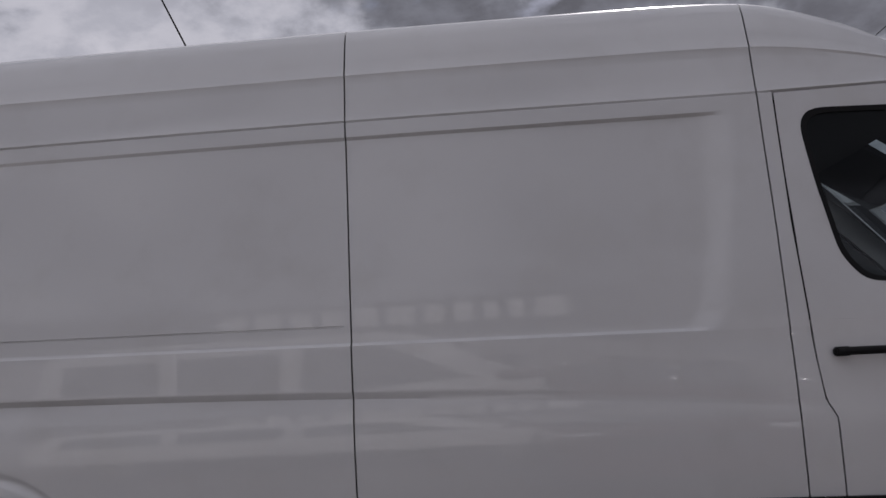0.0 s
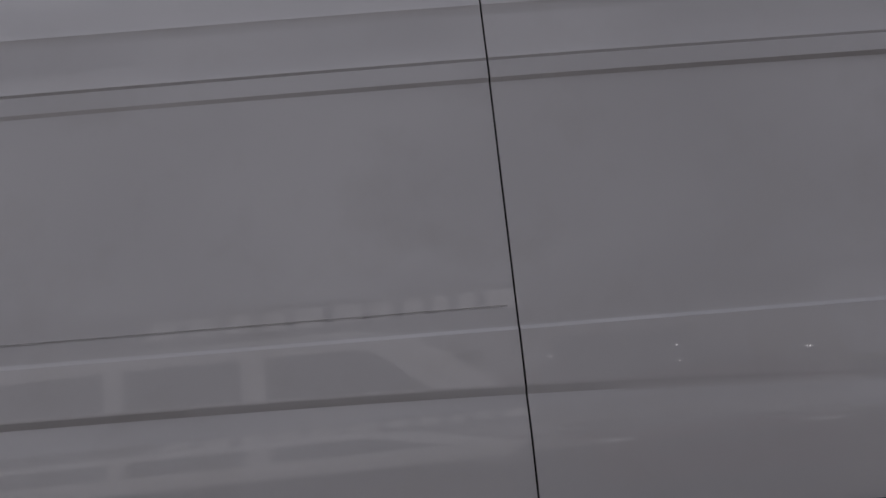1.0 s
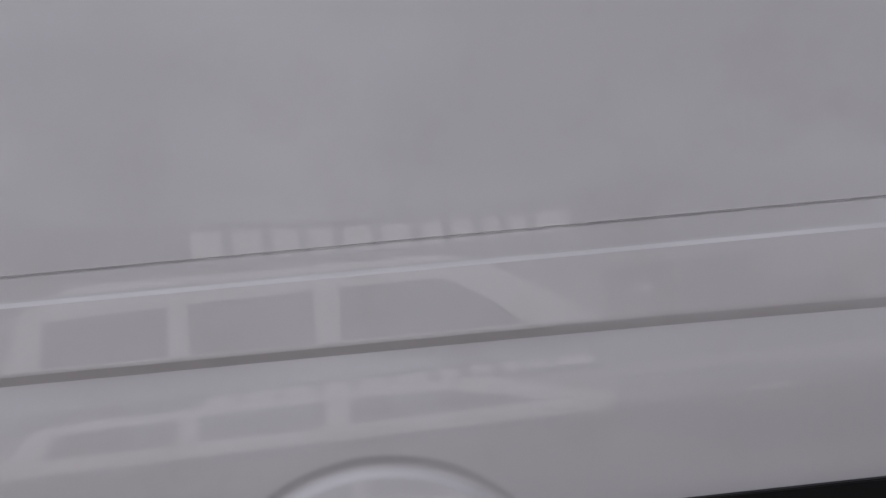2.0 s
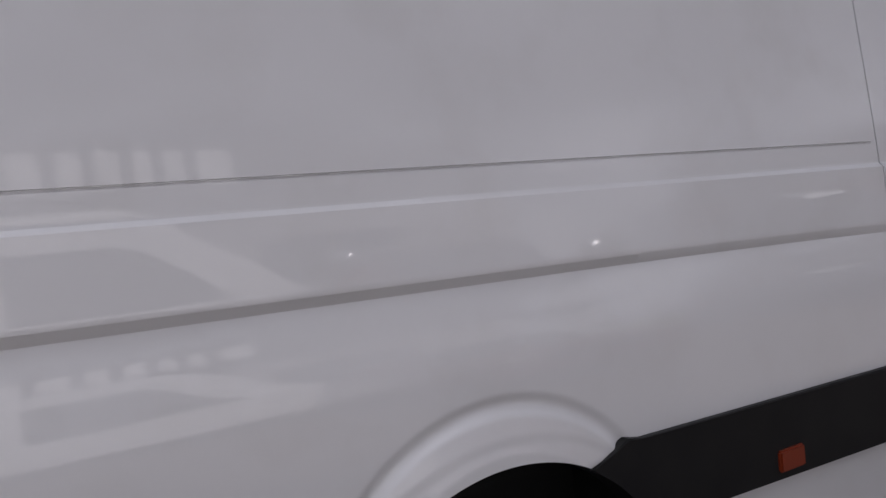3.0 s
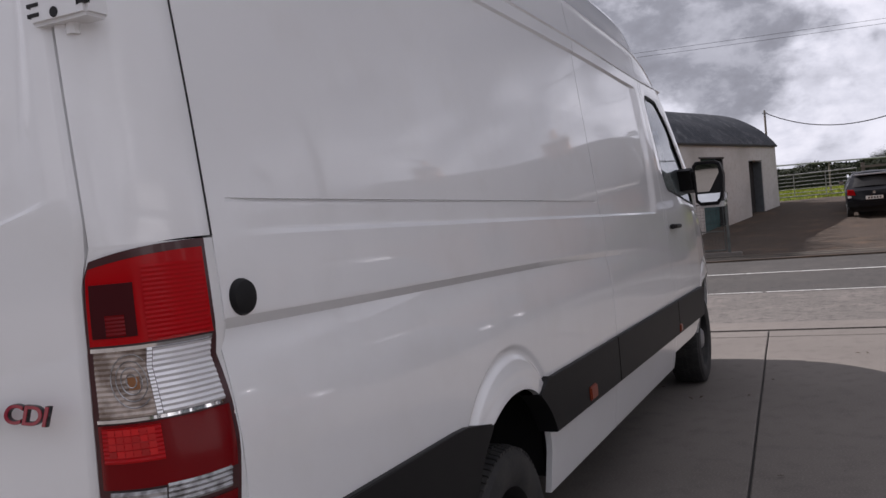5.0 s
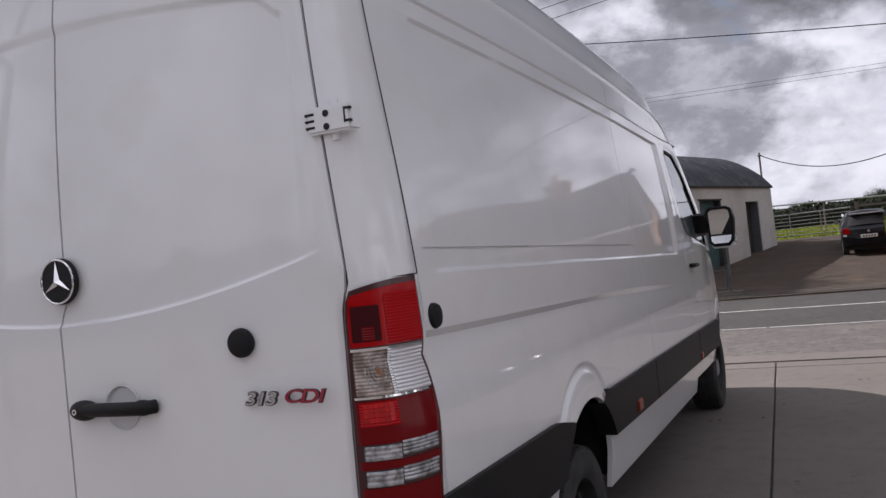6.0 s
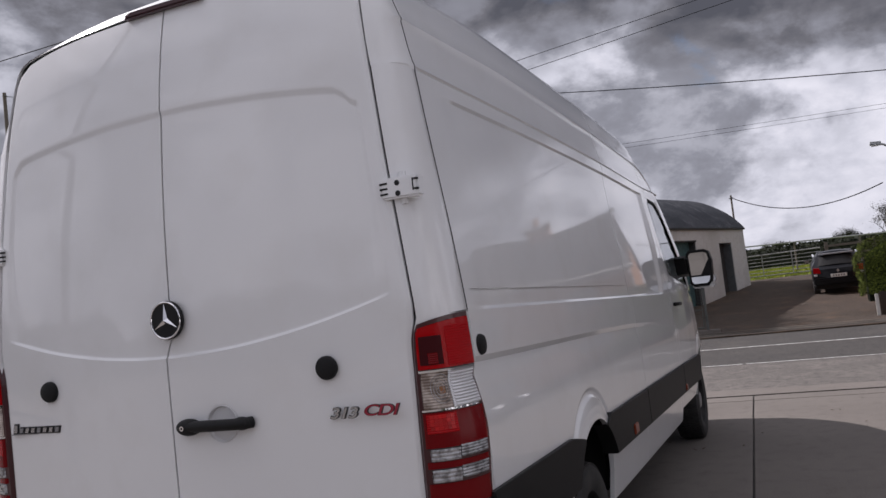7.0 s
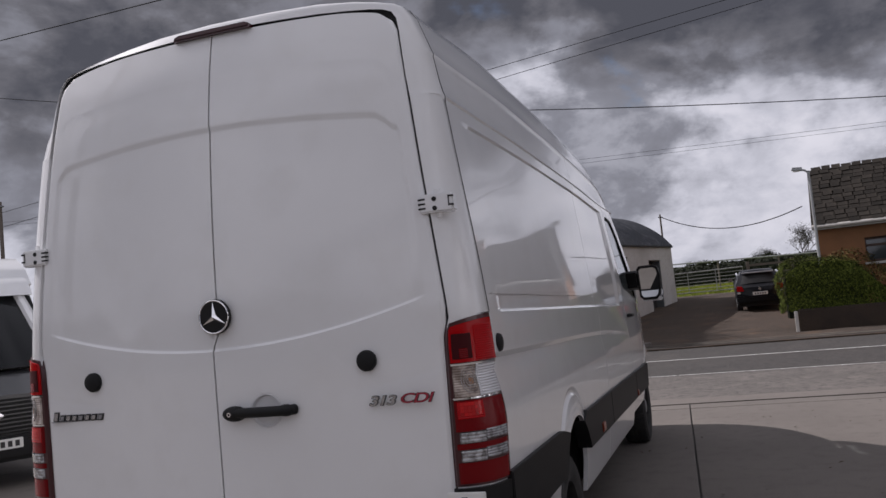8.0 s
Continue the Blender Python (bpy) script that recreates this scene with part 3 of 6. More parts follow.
def rear_frame(parent):
    """Corner posts above the lamps and the header over the doors."""
    side = "rear_corner_post"
    for s in (-1, 1):
        P = [[(corner(k / 10, z, 0.0, s)[0], s * corner(k / 10, z, 0.0, s)[1], z - (0.024 * (1 - k / 10) ** 2 if z < 1.464 else 0)) for k in range(11)] for z in spread((1.463, 2.258, 0.05))]
        grid(side, P, PAINT, parent, inward=(0.02, -s * 0.01, 0), flip=s < 0)
        P = [[(corner(k / 10, z, 0.0, s)[0], s * corner(k / 10, z, 0.0, s)[1], z) for k in range(11)] for z in spread((0.60, 1.459, 0.05))]
        grid(side, P, PAINT, parent, inward=(0.02, -s * 0.01, 0), flip=s < 0)
    sec = roof_section(-1.453)
    for s in (-1, 1):
        # black strip set into the gap to paint its shade
        P = [[(rear_x(seam_y(z, s), z) + 0.016, s * (seam_y(z, s) + d), z) for d in (-0.004, 0.004, 0.014)] for z in spread((0.60, 2.50, 0.05))]
        grid("gap_strip", P, RUBBER, parent, "black rubber strip darkening the door gap", flip=s < 0)
    # the joint between corner post and side panel runs up over the roof's shoulder
    for s in (-1, 1):
        P = []
        for z in spread((1.462, 2.243, 0.04)):
            x, y = corner(1.0, z, 0.0, s)
            P.append([(x + 0.0005, s * (y + 0.0010), z), (x + 0.0045, s * (y + 0.0012), z)])
        P += [[(x - 0.0015, y + s * 0.0012, z + 0.0006), (x + 0.0025, y + s * 0.0012, z + 0.0006)] for x, y, z in (sec if s < 0 else sec[::-1]) if y * s > 0.55 and z > 2.25]
        grid("panel_joint", P, GAP, parent, "thin dark joint line", inward=(0, -s * 0.002, 0), flip=s > 0)
    rows, seal = [], []
    outline = [(-y, z) for y, z in DOOR_TOP] + [(y, z) for y, z in DOOR_TOP[-2::-1]]
    for (x, sy, sz), (dy, dz) in zip(sec, outline):
        ay, az = dy * 1.013 - 0.010, dz + 0.003 + 0.015 * smooth(2.45, 2.57, dz)
        a = Vector((rear_x(ay, az), ay, az))
        b = Vector((x, sy, sz))
        firm = smooth(2.42, 2.60, sz)
        c = Vector((a.x + 0.03 - 0.015 * firm, sy * (0.995 + 0.002 * firm), sz - 0.003))
        # the left shoulder falls away sooner
        c = c.lerp(a + Vector((0.05, 0.012, 0.012)), 0.50 * smooth(0.0, 0.70, sy) * smooth(2.30, 2.42, sz))
        line = []
        for k in range(15):
            t = k / 14
            wa, wc, wb = (1 - t) ** 2, (2.0 + 7.0 * firm) * t * (1 - t), t * t
            line.append((wa * a + wc * c + wb * b) / (wa + wc + wb))
        rows.append(line)
        back = rear_x(ay, az) + 0.014
        seal.append([(back, dy * 0.97, dz - 0.012), (back, ay, az), (back, ay * 1.01, az + 0.012)])
    # the same dark filler along the top of the doors
    grid("gap_strip", seal, RUBBER, parent, "black rubber strip darkening the door gap", flip=True)
    grid("rear_header", rows, PAINT, parent, inward=lambda v: Vector((0.02, 0, -0.012 if v.z < 2.35 else 0.004)), flip=True)


def door_rows():
    rows = []

    def r(zf, d=0.0):
        rows.append((zf, d))

    low, high = (lambda y: 1.414 + 0.19 * y * y), (lambda y: 2.252 - 0.10 * y * y - 0.045 * smooth(0.655, 0.745, y) ** 2)
    for z in spread((0.56, 1.09, 0.06), (1.09, 1.29, 0.0085)):
        r(lambda y, z=z: z)
    for k in range(1, 5):
        r(lambda y, k=k: 1.29 + (low(y) - 0.010 - 1.29) * k / 5)
    r(lambda y: low(y) - 0.005)
    r(lambda y: low(y) - 0.003)
    r(lambda y: low(y) + 0.0045, 0.0078)
    r(lambda y: low(y) + 0.0065, 0.0085)
    r(lambda y: low(y) + 0.012, 0.0085)
    for k in range(1, 16):
        r(lambda y, k=k: low(y) + 0.012 + (high(y) - low(y) - 0.036) * k / 16, 0.0085)
    r(lambda y: high(y) - 0.024, 0.0085)
    r(lambda y: high(y) - 0.014, 0.0072)
    r(lambda y: high(y) - 0.002, 0.0018)
    r(lambda y: high(y) + 0.009)
    r(lambda y: high(y) + 0.016)
    for k in range(1, 5):
        r(lambda y, k=k: high(y) + 0.016 + 0.178 * k / 5)
    r(lambda y: high(y) + 0.188, 0.0009)
    r(lambda y: high(y) + 0.202, 0.0)
    r(lambda y: high(y) + 0.212, 0.0)
    return rows


def mid_y(z):
    """The joint between the two doors jogs below the emblem."""
    return 0.010 - 0.0225 * smooth(1.455, 1.475, z)


def rear_door(s, parent):
    """One wing of the rear doors; s = -1 right, 1 left."""
    us = spread((0, 0.40, 0.011), (0.40, 0.88, 0.04), (0.88, 1.0, 0.006))
    P = []
    for zf, d in door_rows():
        line = []
        for u in us:
            y = 0.7 * u
            for _ in range(3):
                z = zf(y)
                e = 0.0035 + s * mid_y(z)
                y = e + u * (seam_y(z, s) - e)
            soft = 0.024 + 0.07 * smooth(1.9, 1.5, z)
            edge = 1 - smooth(0.945 - soft, 0.945, u)
            dep = d * edge
            if s < 0:
                rr = math.hypot(y - 0.190, (z - 1.186) * 1.0)
                dep += 0.022 * (1 - smooth(0.046, 0.060, rr))
            rim = 0.006 * smooth(0.985, 1.0, u)
            rise = -0.0013 * math.exp(-((z - (1.237 + 0.30 * max(0, y - 0.50) ** 1.6)) / 0.010) ** 2) * smooth(0.46, 0.60, y)
            line.append((rear_x(y, z) + dep + rim - rise, s * y, z))
        P.append(line)
    last = [Vector(q) for q in P[-1]]
    for k in range(1, 7):
        f = k / 6
        line = []
        for u, q in zip(us, last):
            zt = 2.630 - 0.019 * u**2 - (0.029 * u**7 if s > 0 else 0.022 * u**9)
            z = q.z + (zt - q.z) * f
            e = 0.0035 + s * mid_y(z)
            y = e + u * (seam_y(z, s) - e)
            line.append((rear_x(y, z) + 0.006 * smooth(0.985, 1.0, u), s * y, z))
        P.append(line)
    return grid("rear_door", P, PAINT, parent, inward=(0.03, 0, 0), flip=s < 0)


def lamp_corner(q, z, off=0.0, side=-1):
    """Like corner(), but the lamp's front edge steps forward below the brake lens."""
    reach = lerp_table([(0.88, 0.90), (0.95, 0.92), (1.10, 0.985), (1.18, 0.985), (1.235, 0.965), (1.31, 0.93), (1.47, 0.93)], z)
    return corner(q * reach, z, off, side)


def lamp_patch(name, s, parent, s0, s1, z0, z1, mat, off, ribs=0.0, pitch=0.0042, label=""):
    zs = spread((z0, z1, pitch / 2 if ribs else 0.02))
    ss = spread((s0, s1, 0.05))
    P = []
    for i, z in enumerate(zs):
        line = []
        for q in ss:
            x, y = lamp_corner(q, z, off + (ribs if i % 2 else 0), s)
            line.append((x, s * y, z))
        P.append(line)
    return grid(name, P, mat, parent, label, inward=(0.012, -s * 0.012, 0), flip=s < 0, sharp=12 if ribs else 60)


def lamp_top(q):
    return 1.459 - 0.024 * (1 - q) ** 2


def tail_lamp(s, van):
    P = []
    for v in spread((0, 1, 0.05)):
        P.append([(lamp_corner(q, 0.886 + 0.57 * v, 0.006, s)[0], s * lamp_corner(q, 0.886 + 0.57 * v, 0.006, s)[1], 0.886 + (lamp_top(q) - 0.886) * v) for q in spread((0.005, 0.995, 0.05))])
    lamp = grid("tail_lamp", P, RED_DARK, van, "tall red and clear tail lamp", inward=(0.03, -s * 0.03, 0), flip=s < 0)
    e = 0.05
    P = []
    for v in spread((0, 1, 0.1)):
        P.append([(lamp_corner(q, 1.30 + 0.14 * v, 0.012, s)[0], s * lamp_corner(q, 1.30 + 0.14 * v, 0.012, s)[1], 1.300 + (lamp_top(q) - 0.014 - 1.300) * v) for q in spread((e, 0.95, 0.05))])
    top = grid("brake_lens", P, RED, lamp, "bright red brake lens", inward=(0.012, -s * 0.012, 0), flip=s < 0)
    lamp_patch("dark_chamber", s, top, e + 0.03, 0.41, 1.312, 1.398, CHAMBER, 0.0135)
    lamp_patch("bulb_reflector", s, top, 0.19, 0.33, 1.314, 1.348, RED_DEEP, 0.0148, 0.0010, 0.006)
    lamp_patch("side_ribs", s, top, 0.48, 0.93, 1.304, 1.424, RED, 0.0130, 0.0009, 0.0075)
    ind = lamp_patch("indicator_lens", s, lamp, e + 0.02, 0.46, 1.182, 1.290, AMBER_DARK, 0.011, 0.0014, 0.0085)
    lamp_patch("bulb", s, ind, 0.31, 0.39, 1.226, 1.246, BULB, 0.0128)
    for k in range(1, 5):
        arc = []
        for a in range(0, 361, 15):
            q, z = 0.335 + 0.032 * k * 1.15 * math.cos(radians(a)), 1.240 + 0.0108 * k * math.sin(radians(a))
            if e + 0.03 < q < 0.455 and 1.186 < z < 1.287:
                x, y = lamp_corner(q, z, 0.0126, s)
                arc.append((x, s * y, z))
            elif len(arc) > 2:
                part("reflector_ring", tube_bm(arc, 0.0011, 5), REVERSE, ind)
                arc = []
            else:
                arc = []
        if len(arc) > 2:
            part("reflector_ring", tube_bm(arc, 0.0011, 5), REVERSE, ind)
    lamp_patch("lens_rim", s, ind, e, 0.94, 1.290, 1.2965, CHROME, 0.012)
    lamp_patch("lens_rim", s, ind, e, 0.92, 1.1755, 1.181, CHROME, 0.012)
    lamp_patch("lens_rim", s, ind, 0.462, 0.500, 1.181, 1.290, CLEAR, 0.0135, 0.002, 0.006)
    lamp_patch("clear_side_lens", s, lamp, 0.505, 0.93, 1.182, 1.289, CLEAR, 0.012, 0.0028, 0.0095)
    low = lamp_patch("fog_lens", s, lamp, e, 0.95, 1.068, 1.172, RED_DEEP, 0.0115)
    # brighter ribs and prisms paint bulb glow and sparkle into the lens
    lamp_patch("inner_ribs", s, low, e + 0.03, 0.47, 1.110, 1.168, RED, 0.0130, 0.0012, 0.007)
    for i in range(6):
        for j in range(4):
            q0, z0 = 0.12 + 0.052 * i, 1.120 + 0.0115 * j
            lamp_patch("prism", s, low, q0, q0 + 0.047, z0, z0 + 0.0105, RED_SPARK, 0.0144)
    for a, b in ((1.030, 1.064), (0.968, 1.004)):
        lamp_patch("reversing_lens", s, lamp, e + 0.05, 0.46, a, b, REVERSE, 0.013, 0.0014, 0.012)
        lamp_patch("reversing_lens", s, lamp, 0.47, 0.90, a + 0.006, b + 0.006, REVERSE, 0.013, 0.0022, 0.0085)
    lamp_patch("lower_lens", s, lamp, e, 0.95, 0.895, 0.964, RED_DEEP, 0.011)
    lamp_patch("lower_lens", s, lamp, e, 0.95, 1.008, 1.027, RED_DEEP, 0.011)
    return lamp


def word(name, text, size, mat, parent, m, shear=0.0, depth=0.003, label="", swell=0.0012):
    cu = bpy.data.curves.new(name, "FONT")
    cu.body, cu.size, cu.extrude, cu.shear = text, size, depth, shear
    cu.offset, cu.space_character = swell, 0.92
    tmp = bpy.data.objects.new(name, cu)
    scene.collection.objects.link(tmp)
    me = bpy.data.meshes.new_from_object(tmp.evaluated_get(bpy.context.evaluated_depsgraph_get()))
    bpy.data.objects.remove(tmp)
    me.materials.clear()
    me.materials.append(mat)
    ob = new(name, me)
    ob.parent = parent
    ob.matrix_local = m
    if label:
        tagged(ob, label)
    return ob


def wheel(parent, x, s, label=""):
    c = (x, s * 0.825, 0.345)
    prof = [(-0.105, 0.212), (-0.117, 0.235), (-0.122, 0.275), (-0.116, 0.315), (-0.098, 0.336), (-0.07, 0.342), (0.07, 0.342), (0.098, 0.336), (0.116, 0.315), (0.122, 0.275), (0.117, 0.235), (0.105, 0.212), (0.02, 0.205), (-0.02, 0.205)]
    w = part("wheel", turned_bm([(d * -s, r) for d, r in [(0.118, 0.212), (0.120, 0.205), (0.09, 0.198), (0.075, 0.190), (0.05, 0.17), (0.04, 0.14), (0.07, 0.11), (0.08, 0.09), (0.08, 0.07), (0.0, 0.05)]], "y", (c[0], c[1] + s * 0.0, c[2]), 40), STEEL, parent, label)
    bm = bmesh.new()
    rings = []
    for d, r in prof:
        rings.append([bm.verts.new((c[0] + r * math.cos(2 * math.pi * k / 48), c[1] + d, c[2] + r * math.sin(2 * math.pi * k / 48))) for k in range(48)])
    for i in range(len(rings)):
        a, b = rings[i], rings[(i + 1) % len(rings)]
        for k in range(48):
            bm.faces.new((a[k], a[(k + 1) % 48], b[(k + 1) % 48], b[k]))
    part("tyre", bm, TYRE, w)
    verts, faces = [], []
    for k in range(76):
        for row, (ya, yb) in enumerate(((-0.104, -0.066), (-0.058, -0.022), (-0.014, 0.014), (0.022, 0.058), (0.066, 0.104))):
            a0 = 2 * math.pi * (k + 0.3 * (row % 2)) / 76
            a1 = a0 + 2 * math.pi * 0.68 / 76
            base = len(verts)
            for r0, r1 in ((0.330, 0.349),):
                for rr in (r0, r1):
                    for a in (a0, a1):
                        for yy in (ya, yb):
                            edge = -0.009 if abs(yy) > 0.1 else 0
                            verts.append((c[0] + (rr + edge) * math.cos(a), c[1] + yy, c[2] + (rr + edge) * math.sin(a)))
            for f in ((0, 1, 3, 2), (4, 6, 7, 5), (0, 4, 5, 1), (2, 3, 7, 6), (0, 2, 6, 4), (1, 5, 7, 3)):
                faces.append([base + q for q in f])
    mesh_object("tread", verts, faces, TYRE, w)
    for k in range(8):
        a = 2 * math.pi * k / 8
        m = Matrix.Translation((c[0] + 0.158 * math.cos(a), c[1] + s * 0.052, c[2] + 0.158 * math.sin(a))) @ Euler((0, -a, 0)).to_matrix().to_4x4() @ Matrix.Diagonal((0.028, 0.012, 0.042, 1))
        bm = bmesh.new()
        bmesh.ops.create_uvsphere(bm, u_segments=12, v_segments=8, radius=0.7, matrix=m)
        # hole drawn as a near-black bulge, its shade in the colour
        part("wheel_hole", bm, GAP, w)
    part("hub_cap", turned_bm([(s * 0.06, 0.085), (s * 0.085, 0.08), (s * 0.10, 0.06), (s * 0.104, 0.03)], "y", c, 24), GREYM, w)
    return w


def side_strip(name, poly, s, parent, label=""):
    """A black plastic rub strip of the given outline (x, z) along the side."""
    return part(name, prism_bm(poly, "y", s * 0.945, s * 1.021, 0.004), BLACK, parent, label)


def loop_points(keys, n):
    pts = []
    for k, a in enumerate(keys):
        b = keys[(k + 1) % len(keys)]
        pts += [(a[0] + (b[0] - a[0]) * i / n, a[1] + (b[1] - a[1]) * i / n) for i in range(n)]
    return pts


def rounded(pts, sigma):
    """Each point of a closed line drawn towards its neighbours, so that corners turn round."""
    fine = []
    for a, b in zip(pts, pts[1:] + pts[:1]):
        n = max(1, round(math.hypot(b[0] - a[0], b[1] - a[1]) / 0.005))
        fine += [(a[0] + (b[0] - a[0]) * i / n, a[1] + (b[1] - a[1]) * i / n) for i in range(n)]
    res = []
    for p in pts:
        k0 = min(range(len(fine)), key=lambda k: (fine[k][0] - p[0]) ** 2 + (fine[k][1] - p[1]) ** 2)
        sx = sz = sw = 0.0
        for d in range(-24, 25):
            w = math.exp(-0.5 * (d * 0.005 / sigma) ** 2)
            q = fine[(k0 + d) % len(fine)]
            sx, sz, sw = sx + w * q[0], sz + w * q[1], sw + w
        res.append((sx / sw, sz / sw))
    return res


WINDOW = [(2.921, 2.154), (3.261, 2.138), (3.511, 2.00), (3.861, 1.66), (4.091, 1.43), (4.061, 1.405), (3.611, 1.455), (3.141, 1.512), (3.022, 1.521), (2.950, 1.62), (2.907, 1.882), (2.884, 2.106)]
DOORLINE = [(2.810, 2.219), (3.33, 2.219), (3.60, 2.07), (3.95, 1.73), (4.21, 1.48), (4.24, 1.365), (3.6, 1.385), (3.12, 1.395), (2.8224, 1.40), (2.813, 1.62), (2.8085, 1.88), (2.8095, 2.13)]


def upper_y(x, z):
    return curve_table(UPPER, z) - taper(x) - lean(x, z)


def cab_door(s, parent):
    label = "white cab door with dark glass"
    xs = spread((2.83, 3.90, 0.06))
    P = []
    for v in spread((0, 1, 0.025)):
        line = []
        for x in xs:
            zt = lerp_table([(2.83, 1.40), (3.6, 1.385), (4.24, 1.365)], x)
            zb = bottom(x) + 0.10
            z = zb + (zt - zb) * v
            w = curve_table(UPPER, z) if z > crease(x) + 0.02 else curve_table(LOWER, z) if z < crease(x) - 0.05 else lerp_table([(crease(x) - 0.05, curve_table(LOWER, crease(x) - 0.05)), (crease(x) + 0.02, curve_table(UPPER, crease(x) + 0.02))], z)
            xx = door_seam(z) + GAPW if x == xs[0] else x
            line.append((xx, s * (w - taper(x) + flare(x, z)), z))
        P.append(line)
    door = grid("cab_door", P, PAINT, parent, label, inward=(0, -s * 0.03, 0), flip=s > 0)
    n = 12
    outer = [(x + (GAPW if x < 2.84 else 0), z) for x, z in loop_points(DOORLINE, n)]
    inner = rounded(loop_points(WINDOW, n), 0.034)
    cx, cz = 3.35, 1.80
    rub = [(x + (cx - x) * 0.045, z + (cz - z) * 0.055) for x, z in inner]
    R = [[(x, s * upper_y(x, z), z) for x, z in L] for L in (outer, inner)]
    M = [(a[0] * 0.5 + b[0] * 0.5, s * (upper_y(a[0] * 0.5 + b[0] * 0.5, a[2] * 0.5 + b[2] * 0.5)), a[2] * 0.5 + b[2] * 0.5) for a, b in zip(*R)]
    R[1] = [(x, y - s * 0.004, z) for x, y, z in R[1]]
    grid("window_frame", [R[0], M, R[1], [(x, y - s * 0.02, z) for x, y, z in R[1]]], PAINT, door, closed=True, flip=s < 0)
    G = [[(x, s * (upper_y(x, z) - 0.003), z) for x, z in inner], [(x, s * (upper_y(x, z) - 0.006), z) for x, z in rub], [(x, s * (upper_y(x, z) - 0.022), z) for x, z in rub]]
    grid("window_seal", G, RUBBER, door, "black rubber window seal", closed=True, flip=s < 0)
    bm = bmesh.new()
    vs = [bm.verts.new((x, s * (upper_y(x, z) - 0.014), z)) for x, z in rub]
    bm.faces.new(vs)
    part("window_pane", bm, GLASS, door, "faintly tinted glass pane")
    # near-black strip behind the seam paints the gap's shade
    gap = [[(door_seam(z) + d, s * (upper_y(2.82, z) - 0.016), z) for d in (-0.02, 0.0, 0.02)] for z in spread((1.10, 2.20, 0.05))]
    grid("door_gap", gap, GAP, door, "near-black strip for the shade in the door gap", flip=s > 0)
    h = part("door_handle", tube_bm([(2.885, s * 1.000, 1.291), (2.91, s * 1.022, 1.292), (3.0, s * 1.026, 1.291), (3.08, s * 1.022, 1.289), (3.11, s * 1.0, 1.288)], 0.014, 10), BLACK, door, "black pull handle")
    part("lock_cover", box_bm(2.878, 2.935, s * 0.992, s * 1.024, 1.276, 1.307, 0.008), BLACK, h)
    return door


def front_quarter(s, parent):
    xs = spread((3.905, 4.75, 0.03), (4.75, 5.31, 0.05))
    P = []
    for v in spread((0, 1, 0.03)):
        line = []
        for x in xs:
            zt = curve_table([(3.8, 1.372), (3.9, 1.372), (4.24, 1.362), (4.5, 1.30), (4.8, 1.20), (5.05, 1.08), (5.25, 0.93), (5.32, 0.86)], x)
            zb = bottom(x)
            z = zb + (zt - zb) * v
            line.append((x, s * (lerp_table([(0.3, 0.94), (0.6, 0.985), (0.9, 1.0), (1.15, 0.992), (1.36, 0.984)], z) - taper(x) + flare(x, z) - 0.02 * v**8), z))
        P.append(line)
    return grid("front_wing", P, PAINT, parent, "white front wing with a flared arch", inward=(0, -s * 0.02, 0), flip=s > 0)


def cab_front(van):
    xs = spread((4.22, 5.31, 0.06))
    P = []
    for x in xs:
        zt = curve_table([(3.8, 1.372), (3.9, 1.372), (4.24, 1.362), (4.5, 1.30), (4.8, 1.20), (5.05, 1.08), (5.25, 0.93), (5.32, 0.86)], x)
        w = 0.984 - 0.02 - taper(x)
        P.append([(x, w * u, zt + 0.10 * (1 - u * u) + 0.004) for u in [k / 10 - 1 for k in range(21)]])
    grid("bonnet", P, PAINT, van, "white bonnet", inward=(0, 0, -0.03), flip=True)
    rows = []
    for v in spread((0, 1, 0.1)):
        line = []
        for u in [k / 10 - 1 for k in range(21)]:
            w = upper_y(3.6, 2.2) - 0.075 + (upper_y(4.2, 1.42) - 0.09 - upper_y(3.6, 2.2) + 0.075) * v
            x = (3.42 + 0.10 * (1 - u * u)) + (4.22 + 0.22 * (1 - u * u) - 3.42 - 0.10 * (1 - u * u)) * v
            z = (2.275 + 0.03 * (1 - u * u)) + (1.40 + 0.08 * (1 - u * u) - 2.275 - 0.03 * (1 - u * u)) * v
            line.append((x, w * u, z))
        rows.append(line)
    grid("windscreen", rows, GLASS, van, "raked glass windscreen")
    for s in (-1, 1):
        edge = [Vector(r[0 if s < 0 else -1]) for r in rows]
        out = [(3.34, 2.221), (3.60, 2.075), (3.95, 1.735), (4.215, 1.483), (4.245, 1.37)]
        P = []
        for k, q in enumerate(edge):
            f = k / (len(edge) - 1) * (len(out) - 1)
            i = min(int(f), len(out) - 2)
            x, z = [out[i][j] + (out[i + 1][j] - out[i][j]) * (f - i) for j in (0, 1)]
            a = Vector((x, s * upper_y(x, z), z))
            c = Vector((0.5 * (x + q.x), a.y * 0.55 + q.y * 0.45 + s * 0.014, 0.5 * (z + q.z) + 0.01))
            P.append([a, 0.6 * a + 0.4 * c + Vector((0, s * 0.004, 0)), c, q])
        grid("windscreen_pillar", P, PAINT, van, "white windscreen pillar", inward=(-0.02, -s * 0.02, 0), flip=s < 0)
    part("front_bumper", box_bm(5.0, 5.36, -0.74, 0.74, 0.30, 0.88, 0.06), BLACK, van, "black front bumper")


